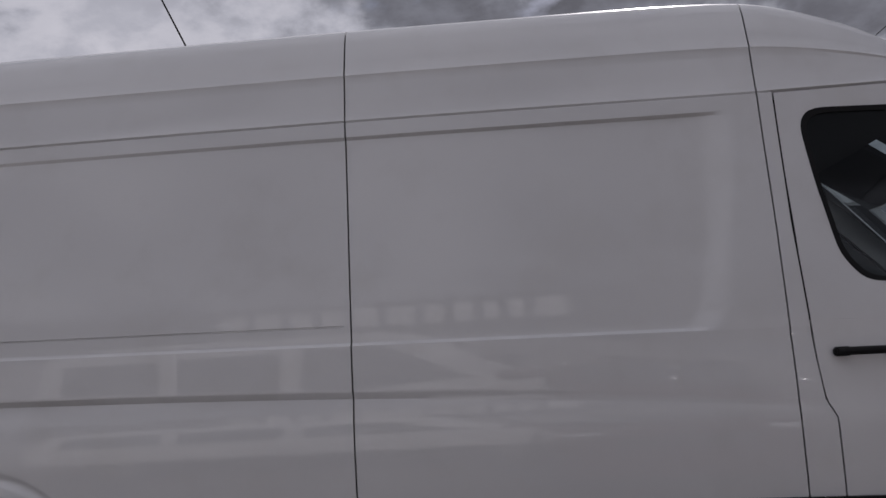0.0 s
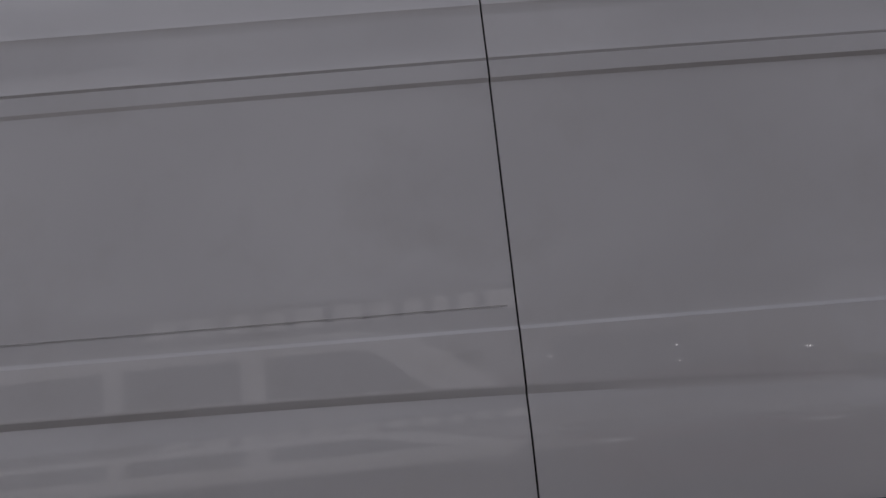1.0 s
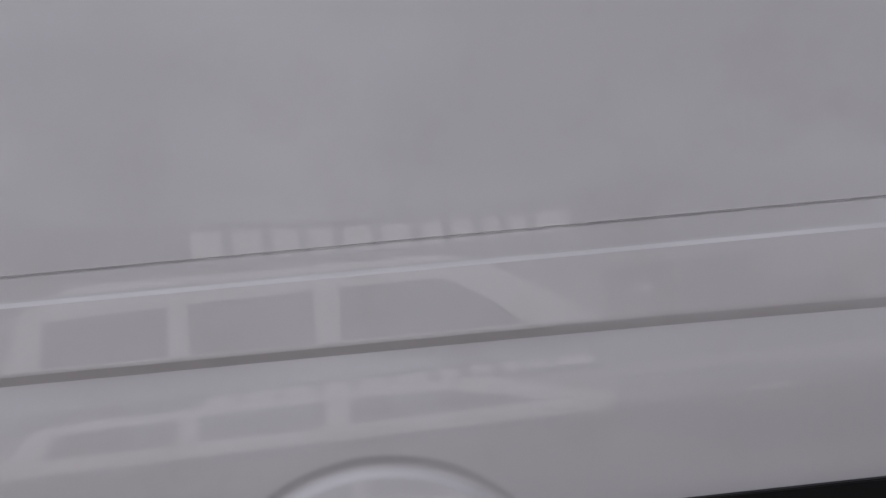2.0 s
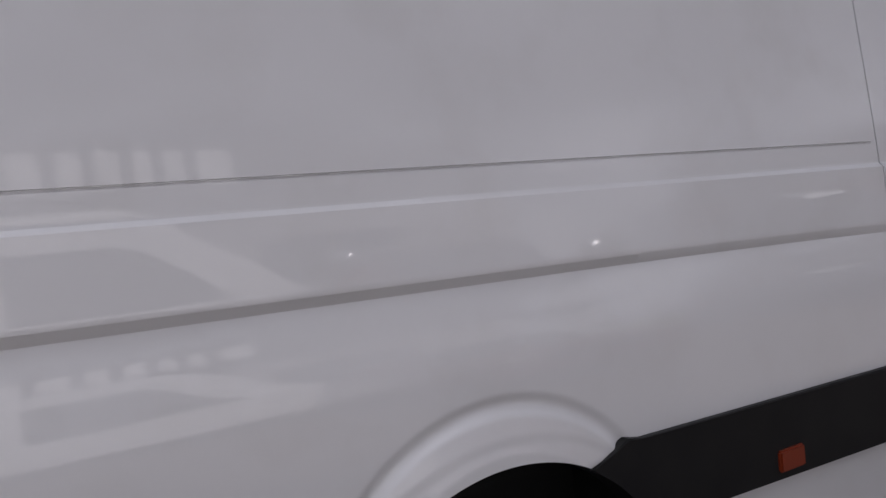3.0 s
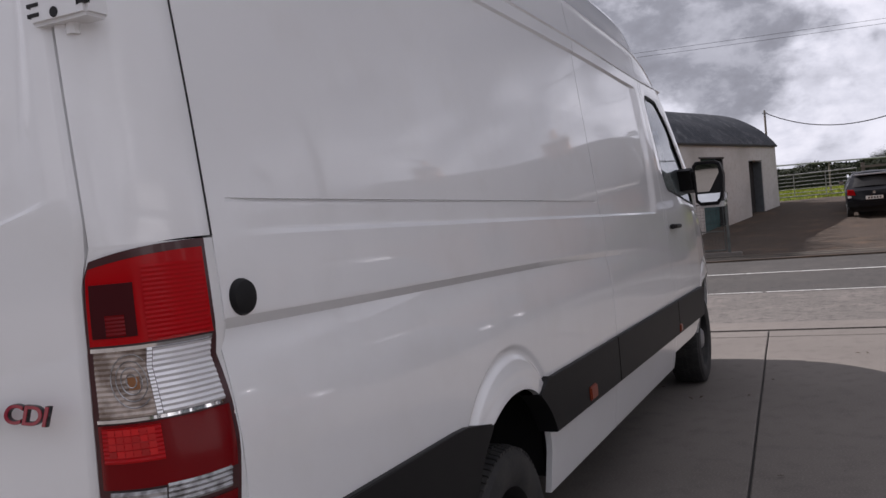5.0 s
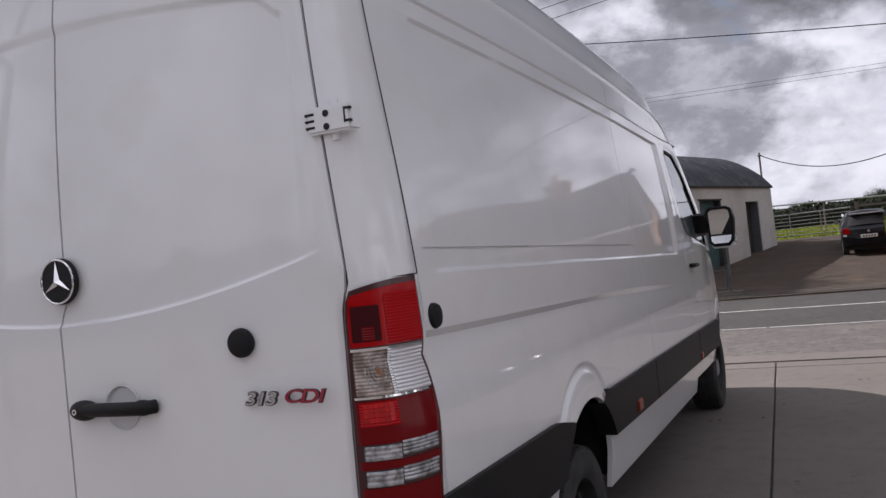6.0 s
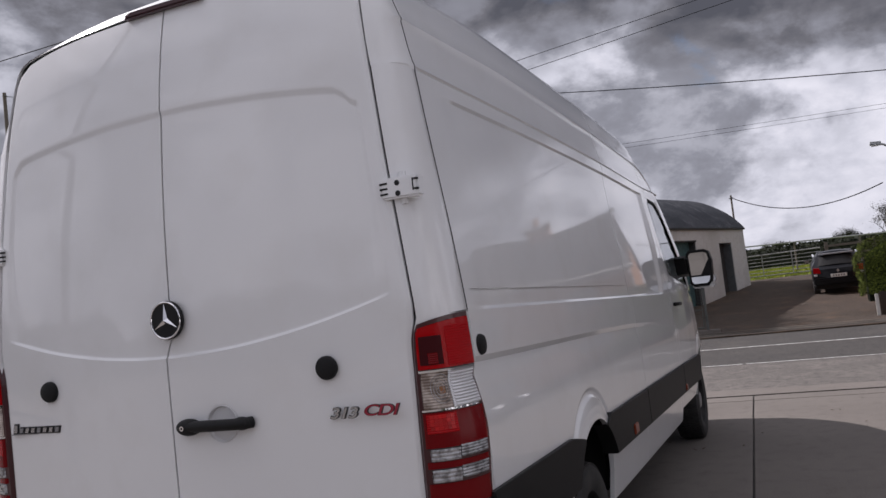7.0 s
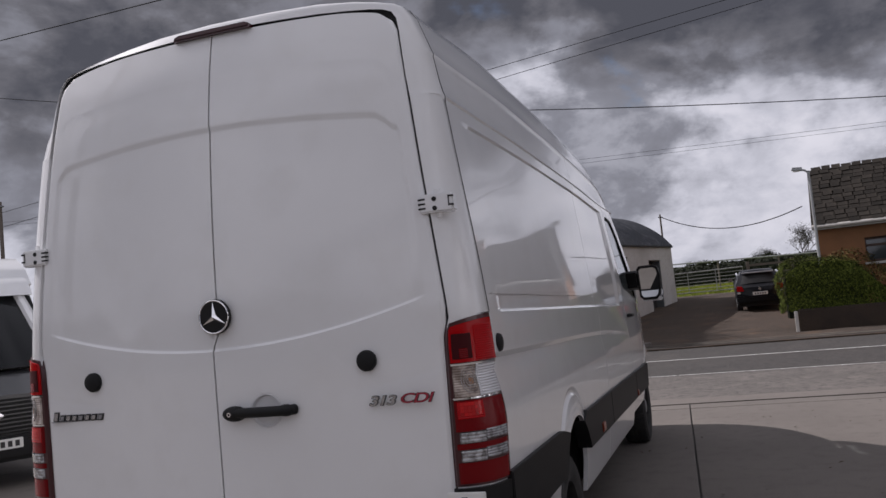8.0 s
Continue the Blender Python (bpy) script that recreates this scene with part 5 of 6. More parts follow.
def farm_shed():
    """Limewashed shed with a barrel roof of corrugated iron; its long side slants towards the road."""
    # own frame: x runs along the front wall to its near-driveway corner, y goes back into the shed
    L, W, ZB, ZE = 12.4, 6.0, -0.1, 3.22
    shed = thing("farm_shed", "old limewashed farm shed with a dark barrel roof", "shed")
    t = 0.42
    doors = [(-2.62, -1.40, 2.67), (-6.48, -4.74, 2.78)]
    for a, b in ((-L, -6.48), (-4.74, -2.62), (-1.40, 0.0)):
        part("front_wall", box_bm(a, b, 0, t, ZB, ZE), LIMEWASH, shed, "stained limewashed wall")
    for a, b, h in doors:
        part("lintel", box_bm(a, b, 0.003, t, h, ZE), LIMEWASH, shed)
        if h > 2.7:
            # dark strip draws the shadow under the teal door's lintel
            part("lintel_shade", box_bm(a - 0.12, b + 0.06, -0.012, 0.06, h - 0.035, h + 0.02, 0.004), DARKWOOD, shed, "dark strip for the lintel's shadow")
    part("wall_foot", prism_bm([(-0.0, 0.7), (0.09, 0.7), (0.075, 1.2), (0.03, 2.1), (0.0, 2.9)], "y", 0.004, t), LIMEWASH, shed, "battered wall corner")
    part("end_wall", box_bm(-t, 0, t, W - t, ZB, ZE), LIMEWASH, shed, "stained limewashed wall")
    part("end_wall", box_bm(-L, -L + t, t, W - t, ZB, ZE), LIMEWASH, shed, "stained limewashed wall")
    part("back_wall", box_bm(-L, 0, W - t, W, ZB, ZE), LIMEWASH, shed, "stained limewashed wall")
    d1 = part("door", box_bm(-2.62, -1.40, 0.34, 0.40, ZB, 2.67), DARKWOOD, shed, "dark timber door")
    for k in range(7):
        part("plank", box_bm(-2.60 + k * 0.172, -2.44 + k * 0.172, 0.322, 0.341, 0.75, 2.63, 0.003), DARKWOOD, d1)
    part("door_leaf", box_bm(-1.452, -1.405, 0.02, 0.33, 0.76, 2.62, 0.004), GREYWOOD, d1, "grey half leaf folded against the jamb")
    d2 = part("door", box_bm(-6.48, -4.74, 0.24, 0.30, ZB, 2.78), TEAL, shed, "faded teal timber door")
    for k in range(9):
        part("plank", box_bm(-6.44 + k * 0.182, -6.27 + k * 0.182, 0.225, 0.241, 0.6, 2.72, 0.003), TEAL, d2)
    for z in (1.05, 2.3):
        part("door_rail", box_bm(-6.42, -4.82, 0.205, 0.226, z, z + 0.12, 0.004), TEAL, d2)
    part("door_post", box_bm(-4.84, -4.745, 0.02, 0.24, 0.5, 2.76, 0.006), DARKWOOD, d2, "dark door post")
    part("wall_plate", box_bm(-9.1, -8.5, -0.03, 0.0, 2.62, 2.93, 0.008), GREYWOOD, shed, "small grey plate fixed to the wall")
    c, rise_ = 0.5 * W + 0.04, 1.52
    rad = (c * c + rise_ * rise_) / (2 * rise_)
    half = math.asin(c / rad)

    def roof_pt(u):
        th = half * (2 * u - 1)
        return 0.5 * W + rad * math.sin(th), ZE + 0.03 + rise_ - rad + rad * math.cos(th), math.sin(th), math.cos(th)

    # corrugation runs over the vault, so it undulates along the ridge
    Q = []
    for i in range(33):
        y, z, ny, nz = roof_pt(i / 32)
        sag = 0.02 * math.sin(i * 0.7)
        Q.append([(x, y + ny * 0.018 * math.sin(x * 2 * math.pi / 0.16), z + nz * (0.018 * math.sin(x * 2 * math.pi / 0.16) + 0.02 * noise.noise((x * 0.5, i * 0.2, 3)) + sag * 0.3)) for x in spread((-L - 0.1, 0.07, 0.04))])
    grid("roof", Q, TIN, shed, "dark weathered corrugated iron barrel roof", inward=(0, 0, -0.02))
    for x in (-0.06, -L + 0.01):
        end = []
        for i in range(61):
            y, z, ny, nz = roof_pt(0.01 + 0.98 * i / 60)
            xx = x + 0.012 * math.sin(y * 2 * math.pi / 0.15)
            end.append([(xx, y, ZE - 0.02), (xx, y, 0.5 * (z + ZE)), (xx, y, z - 0.03)])
        grid("gable_sheet", end, TIN, shed, "dark corrugated iron gable end", inward=(0.004, 0, 0))
    part("eave_board", box_bm(-L - 0.05, 0.05, -0.075, -0.035, ZE - 0.05, ZE + 0.02, 0.008), DARKWOOD, shed, "dark eave board")
    place = Matrix.Translation((32.0, 0.06, 0)) @ Matrix.Rotation(radians(-17), 4, "Z")
    for ob in shed.children_recursive:
        ob.data.transform(place)


def cable(name, a, b, sag, r, label, n=24):
    a, b = Vector(a), Vector(b)
    pts = [a + (b - a) * (k / n) - Vector((0, 0, sag * 4 * (k / n) * (1 - k / n))) for k in range(n + 1)]
    return tagged(part(name, tube_bm(pts, r, 6), WIRE), label, "cable")


def wooden_pole(x, y, z0, z1, r, label="weathered wooden utility pole"):
    p = thing("utility_pole", label, "pole")
    part("post", tube_bm([(x, y, z0), (x, y, z1)], r, 12, taper=r * 0.75), WOODPOST, p)
    part("cable_bracket", box_bm(x - 0.05, x + 0.05, y - 0.09, y + 0.09, z1 - 0.14, z1 - 0.10, 0.01), GALV, p)
    return p


def farm_gate():
    """Galvanised field gate with bars, and post-and-rail fencing beside it."""
    x = 37.0
    gate = thing("farm_gate", "galvanised five-bar field gate, closed", "gate")
    zb = 1.10
    ya, yb = -2.75, 0.95
    part("gate_frame", tube_bm([(x, ya, zb + 0.1), (x, ya, zb + 1.08), (x, yb, zb + 1.02), (x, yb, zb + 0.1), (x, ya, zb + 0.1)], 0.028, 8), GATEGREY, gate)
    for k in range(1, 6):
        part("bar", tube_bm([(x, ya, zb + 0.1 + 0.163 * k), (x, yb, zb + 0.1 + 0.153 * k)], 0.016, 8), GATEGREY, gate)
    for y in (ya + 1.2, ya + 2.45):
        part("brace", tube_bm([(x - 0.03, y, zb + 0.1), (x - 0.03, y, zb + 1.05)], 0.02, 6), GATEGREY, gate)
    fence = thing("rail_fence", "weathered post-and-rail field fence", "fence")
    for k in range(6):
        y = -3.0 - 1.9 * k
        part("post", box_bm(x - 0.07, x + 0.07, y - 0.07, y + 0.07, 0.7, 2.38, 0.015), WOODPOST, fence)
    for z in (1.45, 1.82, 2.2):
        part("rail", box_bm(x - 0.09, x - 0.05, -12.6, -2.95, z - 0.05, z + 0.05, 0.01), WOODPOST, fence)
    top = thing("fence_rail", "pale horizontal rail across the field", "fence")
    part("rail", tube_bm([(41.0, 8, 2.84), (41.0, -14, 2.45)], 0.035, 8), GALV, top)
    for k in range(8):
        part("post", tube_bm([(41.0, 7 - 2.9 * k, 1.0), (41.0, 7 - 2.9 * k, 2.82 - 0.05 * k)], 0.04, 8), WOODPOST, top)


def wire_gate():
    """Small mesh gate between tube posts at the mouth of the driveway."""
    g = thing("wire_gate", "small galvanised mesh gate between tube posts", "gate")
    x = 19.0
    for y, top in ((0.50, 1.46), (2.05, 1.46)):
        part("post", tube_bm([(x, y, -0.05), (x, y, top)], 0.038, 10), GATEDULL, g)
    fr = part("gate_frame", tube_bm([(x, 0.58, 0.16), (x, 0.58, 1.30), (x, 1.97, 1.30), (x, 1.97, 0.16), (x, 0.58, 0.16)], 0.02, 8), GATEDULL, g)
    part("brace", tube_bm([(x, 0.58, 0.62), (x, 1.97, 0.62)], 0.014, 6), GATEDULL, fr)
    bm = bmesh.new()
    for k in range(1, 18):
        y = 0.58 + 1.39 * k / 18
        tube_bm([(x + 0.004, y, 0.16), (x + 0.004, y, 1.30)], 0.0022, 4, bm)
    for k in range(1, 14):
        z = 0.16 + 1.14 * k / 14
        tube_bm([(x + 0.010, 0.58, z), (x + 0.010, 1.97, z)], 0.0022, 4, bm)
    part("wire_mesh", bm, GATEDULL, fr, "welded wire mesh")
    tagged(part("gate_kerb", box_bm(18.85, 19.15, 0.2, 2.3, -0.06, 0.10, 0.02), CONCRETE), "low concrete kerb under the mesh gate", "kerb", kind="structure")


def leaf_cloud(rng, boxes, count, size):
    """Small bent leaves scattered through ellipsoids (centre, radii), denser near the surface."""
    verts, faces = [], []
    for _ in range(count):
        (cx, cy, cz), (rx, ry, rz) = rng.choice(boxes)
        v = Vector((rng.gauss(0, 1), rng.gauss(0, 1), rng.gauss(0, 1))).normalized() * rng.uniform(0.72, 1.04)
        p = Vector((cx + v.x * rx, cy + v.y * ry, cz + v.z * rz))
        leaf(rng, verts, faces, p, size, v)
    return verts, faces


def leaf(rng, verts, faces, p, size, out):
    s = size * rng.uniform(0.6, 1.3)
    n = (Vector(out) + 0.8 * Vector((rng.uniform(-1, 1), rng.uniform(-1, 1), rng.uniform(-0.6, 1)))).normalized()
    a = n.cross(Vector((rng.uniform(-1, 1), rng.uniform(-1, 1), rng.uniform(-1, 1)))).normalized()
    b = n.cross(a)
    k = len(verts)
    verts += [p - a * s, p - b * s * 0.45 + n * s * 0.12, p + a * s, p + b * s * 0.45 + n * s * 0.12]
    faces.append((k, k + 1, k + 2, k + 3))


def hedge():
    rng = random.Random(11)
    h = thing("box_hedge", "clipped green garden hedge with sunlit edges", "hedge")
    x0, x1, y0, y1, z0, z1 = 20.3, 21.9, -6.0, -3.30, 0.55, 1.98
    # solid block whose dark colour gives the shade behind the leaves
    part("inner_shade_block", box_bm(x0 + 0.14, x1 - 0.14, y0 + 0.55, y1 - 0.14, z0 - 0.45, z1 - 0.25, 0.25), HEDGECORE, h, "near-black block for the shade inside the hedge")
    verts, faces = [], []
    for _ in range(24000):
        f = rng.random()
        x, y, z = rng.uniform(x0, x1), rng.uniform(y0, y1), rng.uniform(z0 - 0.05, z1)
        if f < 0.38:
            x, out = x0, (-1, 0, 0.2)
        elif f < 0.62:
            z, out = z1, (0, 0, 1)
        elif f < 0.82:
            y, out = y1, (0, 1, 0.2)
        else:
            y, out = y0, (0, -1, 0.2)
        # rounded shoulders and an uneven surface
        bulge = 0.13 * noise.noise((x * 1.7, y * 1.7, z * 1.7)) + rng.gauss(0, 0.035)
        cxm, cym, czm = 0.5 * (x0 + x1), 0.5 * (y0 + y1), 1.1
        ex, ey, ez = abs(x - cxm) / (x1 - cxm), abs(y - cym) / (y1 - cym), max(0, (z - czm) / (z1 - czm))
        round_off = 0.30 * max(0, ex + ey - 1.55) + 0.32 * max(0, ex + ez - 1.5) + 0.32 * max(0, ey + ez - 1.5)
        slope = 0.50 * max(0.0, -4.7 - y) ** 2 + 0.05 * (y1 - y)
        p = Vector((x, y, z - slope * (z - z0) / (z1 - z0) * 0.9)) + Vector(out) * bulge + (Vector((cxm, cym, czm)) - Vector((x, y, z))) * round_off * 0.7
        leaf(rng, verts, faces, p, 0.030, Vector(out) * 2.6)
    mesh_object("leaves", verts, faces, HEDGE, h, sharp=0)
    v2, f2 = leaf_cloud(rng, [((22.6, -5.3, 1.55), (0.6, 0.8, 0.62)), ((22.8, -6.6, 1.1), (0.6, 0.8, 0.6))], 2200, 0.05)
    sh = thing("garden_shrub", "loose reddish-green shrub beside the house wall", "shrub")
    mesh_object("leaves", v2, f2, leafy("shrub_leaves", (0.03, 0.035, 0.010), (0.12, 0.075, 0.025)), sh, sharp=0)
    part("stem", tube_bm([(22.7, -6.2, 0.0), (22.7, -6.1, 0.7), (22.6, -5.9, 1.4)], 0.05, 8, taper=0.02), TWIGS, sh)
    tagged(part("boundary_wall", box_bm(20.15, 20.45, -60, -3.62, -0.2, 0.60, 0.03), WALLBROWN), "low brown boundary wall below the hedge", "wall", kind="structure")
    g = thing("gate_post", "short pale gate post at the wall's end", "post")
    part("post", box_bm(20.08, 20.17, -3.60, -3.52, -0.1, 0.56, 0.01), FASCIA, g)


def cottage():
    """Single-storey house across the road: orange-brown render, stone-slate roof."""
    X0, X1, Y0, Y1, ZE, ZR = 23.0, 29.5, -4.62, -21.0, 2.90, 4.95
    XR = 26.2
    c = thing("cottage", "single-storey cottage with orange-brown walls and a rough slate roof", "house")
    wins = [(-5.86, -7.1, 1.70, 2.42), (-9.4, -10.5, 1.2, 2.3), (-14.5, -15.7, 1.2, 2.3), (-18.3, -19.4, 1.2, 2.3)]
    t = 0.35
    edges = [Y0]
    for a, b, z0, z1 in wins:
        edges += [a, b]
    edges.append(Y1)
    for k in range(0, len(edges), 2):
        part("wall", box_bm(X0, X0 + t, edges[k + 1], edges[k], -0.2, ZE), RENDER, c)
    for a, b, z0, z1 in wins:
        part("wall", box_bm(X0 + 0.002, X0 + t, b, a, -0.2, z0), RENDER, c)
        part("wall", box_bm(X0 + 0.002, X0 + t, b, a, z1, ZE), RENDER, c)
        w = part("window", box_bm(X0 + 0.16, X0 + 0.17, b, a, z0, z1), PANE, c, "dark window with a brown frame")
        n = 3
        for k in range(n):
            ya, yb = a + (b - a) * k / (n - 1) + 0.035, a + (b - a) * k / (n - 1) - 0.035
            part("frame_bar", box_bm(X0 + 0.10, X0 + 0.18, min(ya, yb), max(ya, yb), z0, z1, 0.006), FRAMEWOOD, w)
        for z in (z0 + 0.035, z1 - 0.035, z0 + 0.68 * (z1 - z0)):
            part("frame_bar", box_bm(X0 + 0.11, X0 + 0.175, b, a, z - 0.035, z + 0.035, 0.006), FRAMEWOOD, w)
        part("sill", box_bm(X0 - 0.08, X0 + 0.16, b - 0.06, a + 0.06, z0 - 0.07, z0, 0.01), FASCIA, w)
    part("gable_wall", prism_bm([(X0 + t, -0.2), (X1, -0.2), (X1, ZE), (XR, ZR - 0.06), (X0 + t, ZE + 0.12)], "y", Y0 - t, Y0), RENDER, c)
    part("gable_wall", prism_bm([(X0 + t, -0.2), (X1, -0.2), (X1, ZE), (XR, ZR - 0.06), (X0 + t, ZE + 0.12)], "y", Y1, Y1 + t), RENDER, c)
    part("back_wall", box_bm(X1 - t, X1, Y1 + t, Y0 - t, -0.2, ZE), RENDER, c)
    part("gutter", tube_bm([(X0 - 0.27, Y0 + 0.12, ZE - 0.02), (X0 - 0.27, Y1 - 0.1, ZE - 0.02)], 0.055, 8), FASCIA, c, "pale gutter")
    part("fascia", box_bm(X0 - 0.21, X0 - 0.17, Y1 - 0.1, Y0 + 0.1, ZE - 0.12, ZE + 0.05, 0.005), FASCIA, c)
    roof = part("roof", prism_bm([(X0 - 0.25, ZE), (XR, ZR), (X1 + 0.25, ZE), (X1 + 0.25, ZE - 0.06), (XR, ZR - 0.10), (X0 - 0.25, ZE - 0.07)], "y", Y1 - 0.12, Y0 + 0.12), SLATE, c, "rough dark slate roof")
    rng = random.Random(5)
    # courses of slates: the stretch that the road sees is made of single slates, the rest is joined
    slope = math.atan2(ZR - ZE, XR - X0 + 0.25)
    length = math.hypot(ZR - ZE, XR - X0 + 0.25)
    data = []
    for v in range(5):
        bm = box_bm(-0.17, 0.17, -0.150 + 0.006 * v, 0.150 - 0.004 * v, 0.0, 0.024 + 0.005 * v)
        me = bpy.data.meshes.new("slate")
        bm.to_mesh(me)
        bm.free()
        me.materials.append(SLATE)
        data.append(me)
    courses = 15
    far_v, far_f = [], []
    for r in range(courses):
        y = Y0 + 0.10 - rng.uniform(0, 0.15)
        d = 0.13 + r * (length - 0.16) / (courses - 1)
        while y > Y1:
            px, pz = X0 - 0.25 + d * math.cos(slope), ZE + d * math.sin(slope) + 0.012
            m = Matrix.Translation((px, y - 0.15, pz)) @ Euler((0, -slope + radians(3) + rng.gauss(0, 0.012), 0)).to_matrix().to_4x4() @ Euler((0, 0, rng.gauss(0, 0.03))).to_matrix().to_4x4()
            me = rng.choice(data)
            if y > -9.4:
                o = new("slate", me)
                o.parent = roof
                o.matrix_local = m
            else:
                k = len(far_v)
                far_v += [m @ q.co for q in me.vertices]
                far_f += [[k + i for i in p.vertices] for p in me.polygons]
            y -= 0.305
    tagged(mesh_object("slates", far_v, far_f, SLATE, roof), kind="stuff")
    for y in (-7.45, -12.6):
        ch = part("chimney", box_bm(XR - 0.3, XR + 0.3, y - 0.45, y + 0.45, ZR - 0.3, ZR + 0.42, 0.02), RENDER, c, "rendered chimney stack")
        part("cap", box_bm(XR - 0.37, XR + 0.37, y - 0.52, y + 0.52, ZR + 0.42, ZR + 0.52, 0.02), FASCIA, ch)
        part("chimney_pot", turned_bm([(0, 0.13), (0.3, 0.10), (0.32, 0.12), (0.34, 0.09)], "z", (XR, y, ZR + 0.52), 14), RENDER, ch)
    pivot = Matrix.Translation((X0, Y0, 0))
    c.matrix_world = pivot @ Matrix.Rotation(radians(-7), 4, "Z") @ pivot.inverted()


def street_lamp(x, y, zb, zt, head, label, stout=1.0, post=None, turn=0.0):
    s = thing("street_lamp", label, "street lamp")
    part("post", tube_bm([(x, y, zb), (x, y, zb + 1.2), (x, y, zt)], 0.055 * stout, 10, taper=0.038 * stout), post or GALV, s)
    part("arm", tube_bm([(x, y, zt - 0.05), (x, y + head * 0.12, zt + 0.03), (x, y + head * 0.25, zt + 0.06)], 0.03, 8), post or GALV, s)
    hd = part("lamp_head", prism_bm([(y + head * 0.18, zt + 0.02), (y + head * 0.52, zt + 0.06), (y + head * 0.50, zt + 0.14), (y + head * 0.20, zt + 0.12)], "x", x - 0.10, x + 0.10, 0.015), post or GALV, s)
    part("lens", box_bm(x - 0.07, x + 0.07, min(y + head * 0.26, y + head * 0.48), max(y + head * 0.26, y + head * 0.48), zt + 0.015, zt + 0.045, 0.008), PLATE, hd)
    if turn:
        spin = Matrix.Translation((x, y, 0)) @ Matrix.Rotation(radians(turn), 4, "Z") @ Matrix.Translation((-x, -y, 0))
        for ob in s.children_recursive:
            ob.data.transform(spin)
    return s


def bare_tree(x, y, z, h, seed, leaves=0):
    rng = random.Random(seed)
    t = thing("tree", "bare spreading tree beyond the fields", "tree")
    bm = bmesh.new()
    tips = []

    def grow(p, d, ln, r, depth):
        q = p + d * ln
        mid = (p + q) / 2 + Vector((rng.gauss(0, 1), rng.gauss(0, 1), 0)) * ln * 0.05
        tube_bm([p, mid, q], r, 5 if depth > 2 else 3, bm, taper=r * 0.65)
        if depth == 0:
            tips.append(q)
            return
        for _ in range(3):
            e = (d + 0.72 * Vector((rng.uniform(-1, 1), rng.uniform(-1, 1), rng.uniform(-0.3, 0.75)))).normalized()
            grow(q, e, ln * rng.uniform(0.62, 0.86), r * 0.66, depth - 1)

    grow(Vector((x, y, z)), Vector((0, 0, 1)), h * 0.23, h * 0.016, 6)
    part("branches", bm, TWIGS, t)
    verts, faces = [], []
    for q in tips:
        for _ in range(leaves):
            leaf(rng, verts, faces, q + Vector((rng.gauss(0, 1), rng.gauss(0, 1), rng.gauss(0, 1))) * h * 0.04, h * 0.011, (0, 0, 1))
    if faces:
        mesh_object("crown", verts, faces, FARGREEN, t, sharp=0)


def far_hedgerows():
    rng = random.Random(21)
    for x, y0, y1, z0, hgt, n in ((56, -45, 30, 1.40, 2.15, 22000), (120, -110, 80, 1.4, 3.9, 12000)):
        verts, faces = [], []
        for _ in range(n):
            y = rng.uniform(y0, y1)
            top = hgt * (0.72 + 0.30 * noise.noise((y * (6.0 / x), x, 0)) + 0.12 * noise.noise((y * (30.0 / x), x, 4)))
            z = z0 + max(0.1, top) * (rng.random() ** 0.6)
            leaf(rng, verts, faces, Vector((x + rng.gauss(0, 0.5), y, z)), 0.0021 * x + 0.02, (-1, 0, 0.4))
        h = mesh_object("hedgerow", verts, faces, FARGREEN, None, sharp=0)
        # dark sheet behind the leaves, inner shade as colour
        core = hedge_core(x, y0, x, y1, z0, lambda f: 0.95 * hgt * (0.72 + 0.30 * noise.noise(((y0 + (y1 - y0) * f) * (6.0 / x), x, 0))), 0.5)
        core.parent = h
        tagged(h, "dark field hedgerow along the horizon", "hedgerow", kind="stuff")


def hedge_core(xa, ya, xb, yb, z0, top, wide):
    """Near-black sheet painting the shade in a hedge's middle; top(f) gives its height along the way."""
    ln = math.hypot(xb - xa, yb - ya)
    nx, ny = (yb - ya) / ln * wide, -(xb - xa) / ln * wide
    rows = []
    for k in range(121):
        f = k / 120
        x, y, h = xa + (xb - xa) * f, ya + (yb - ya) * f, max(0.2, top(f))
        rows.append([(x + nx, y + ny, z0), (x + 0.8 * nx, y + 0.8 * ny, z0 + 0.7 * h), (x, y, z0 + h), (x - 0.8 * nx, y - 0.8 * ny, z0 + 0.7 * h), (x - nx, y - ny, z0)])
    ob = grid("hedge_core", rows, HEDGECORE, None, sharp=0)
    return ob


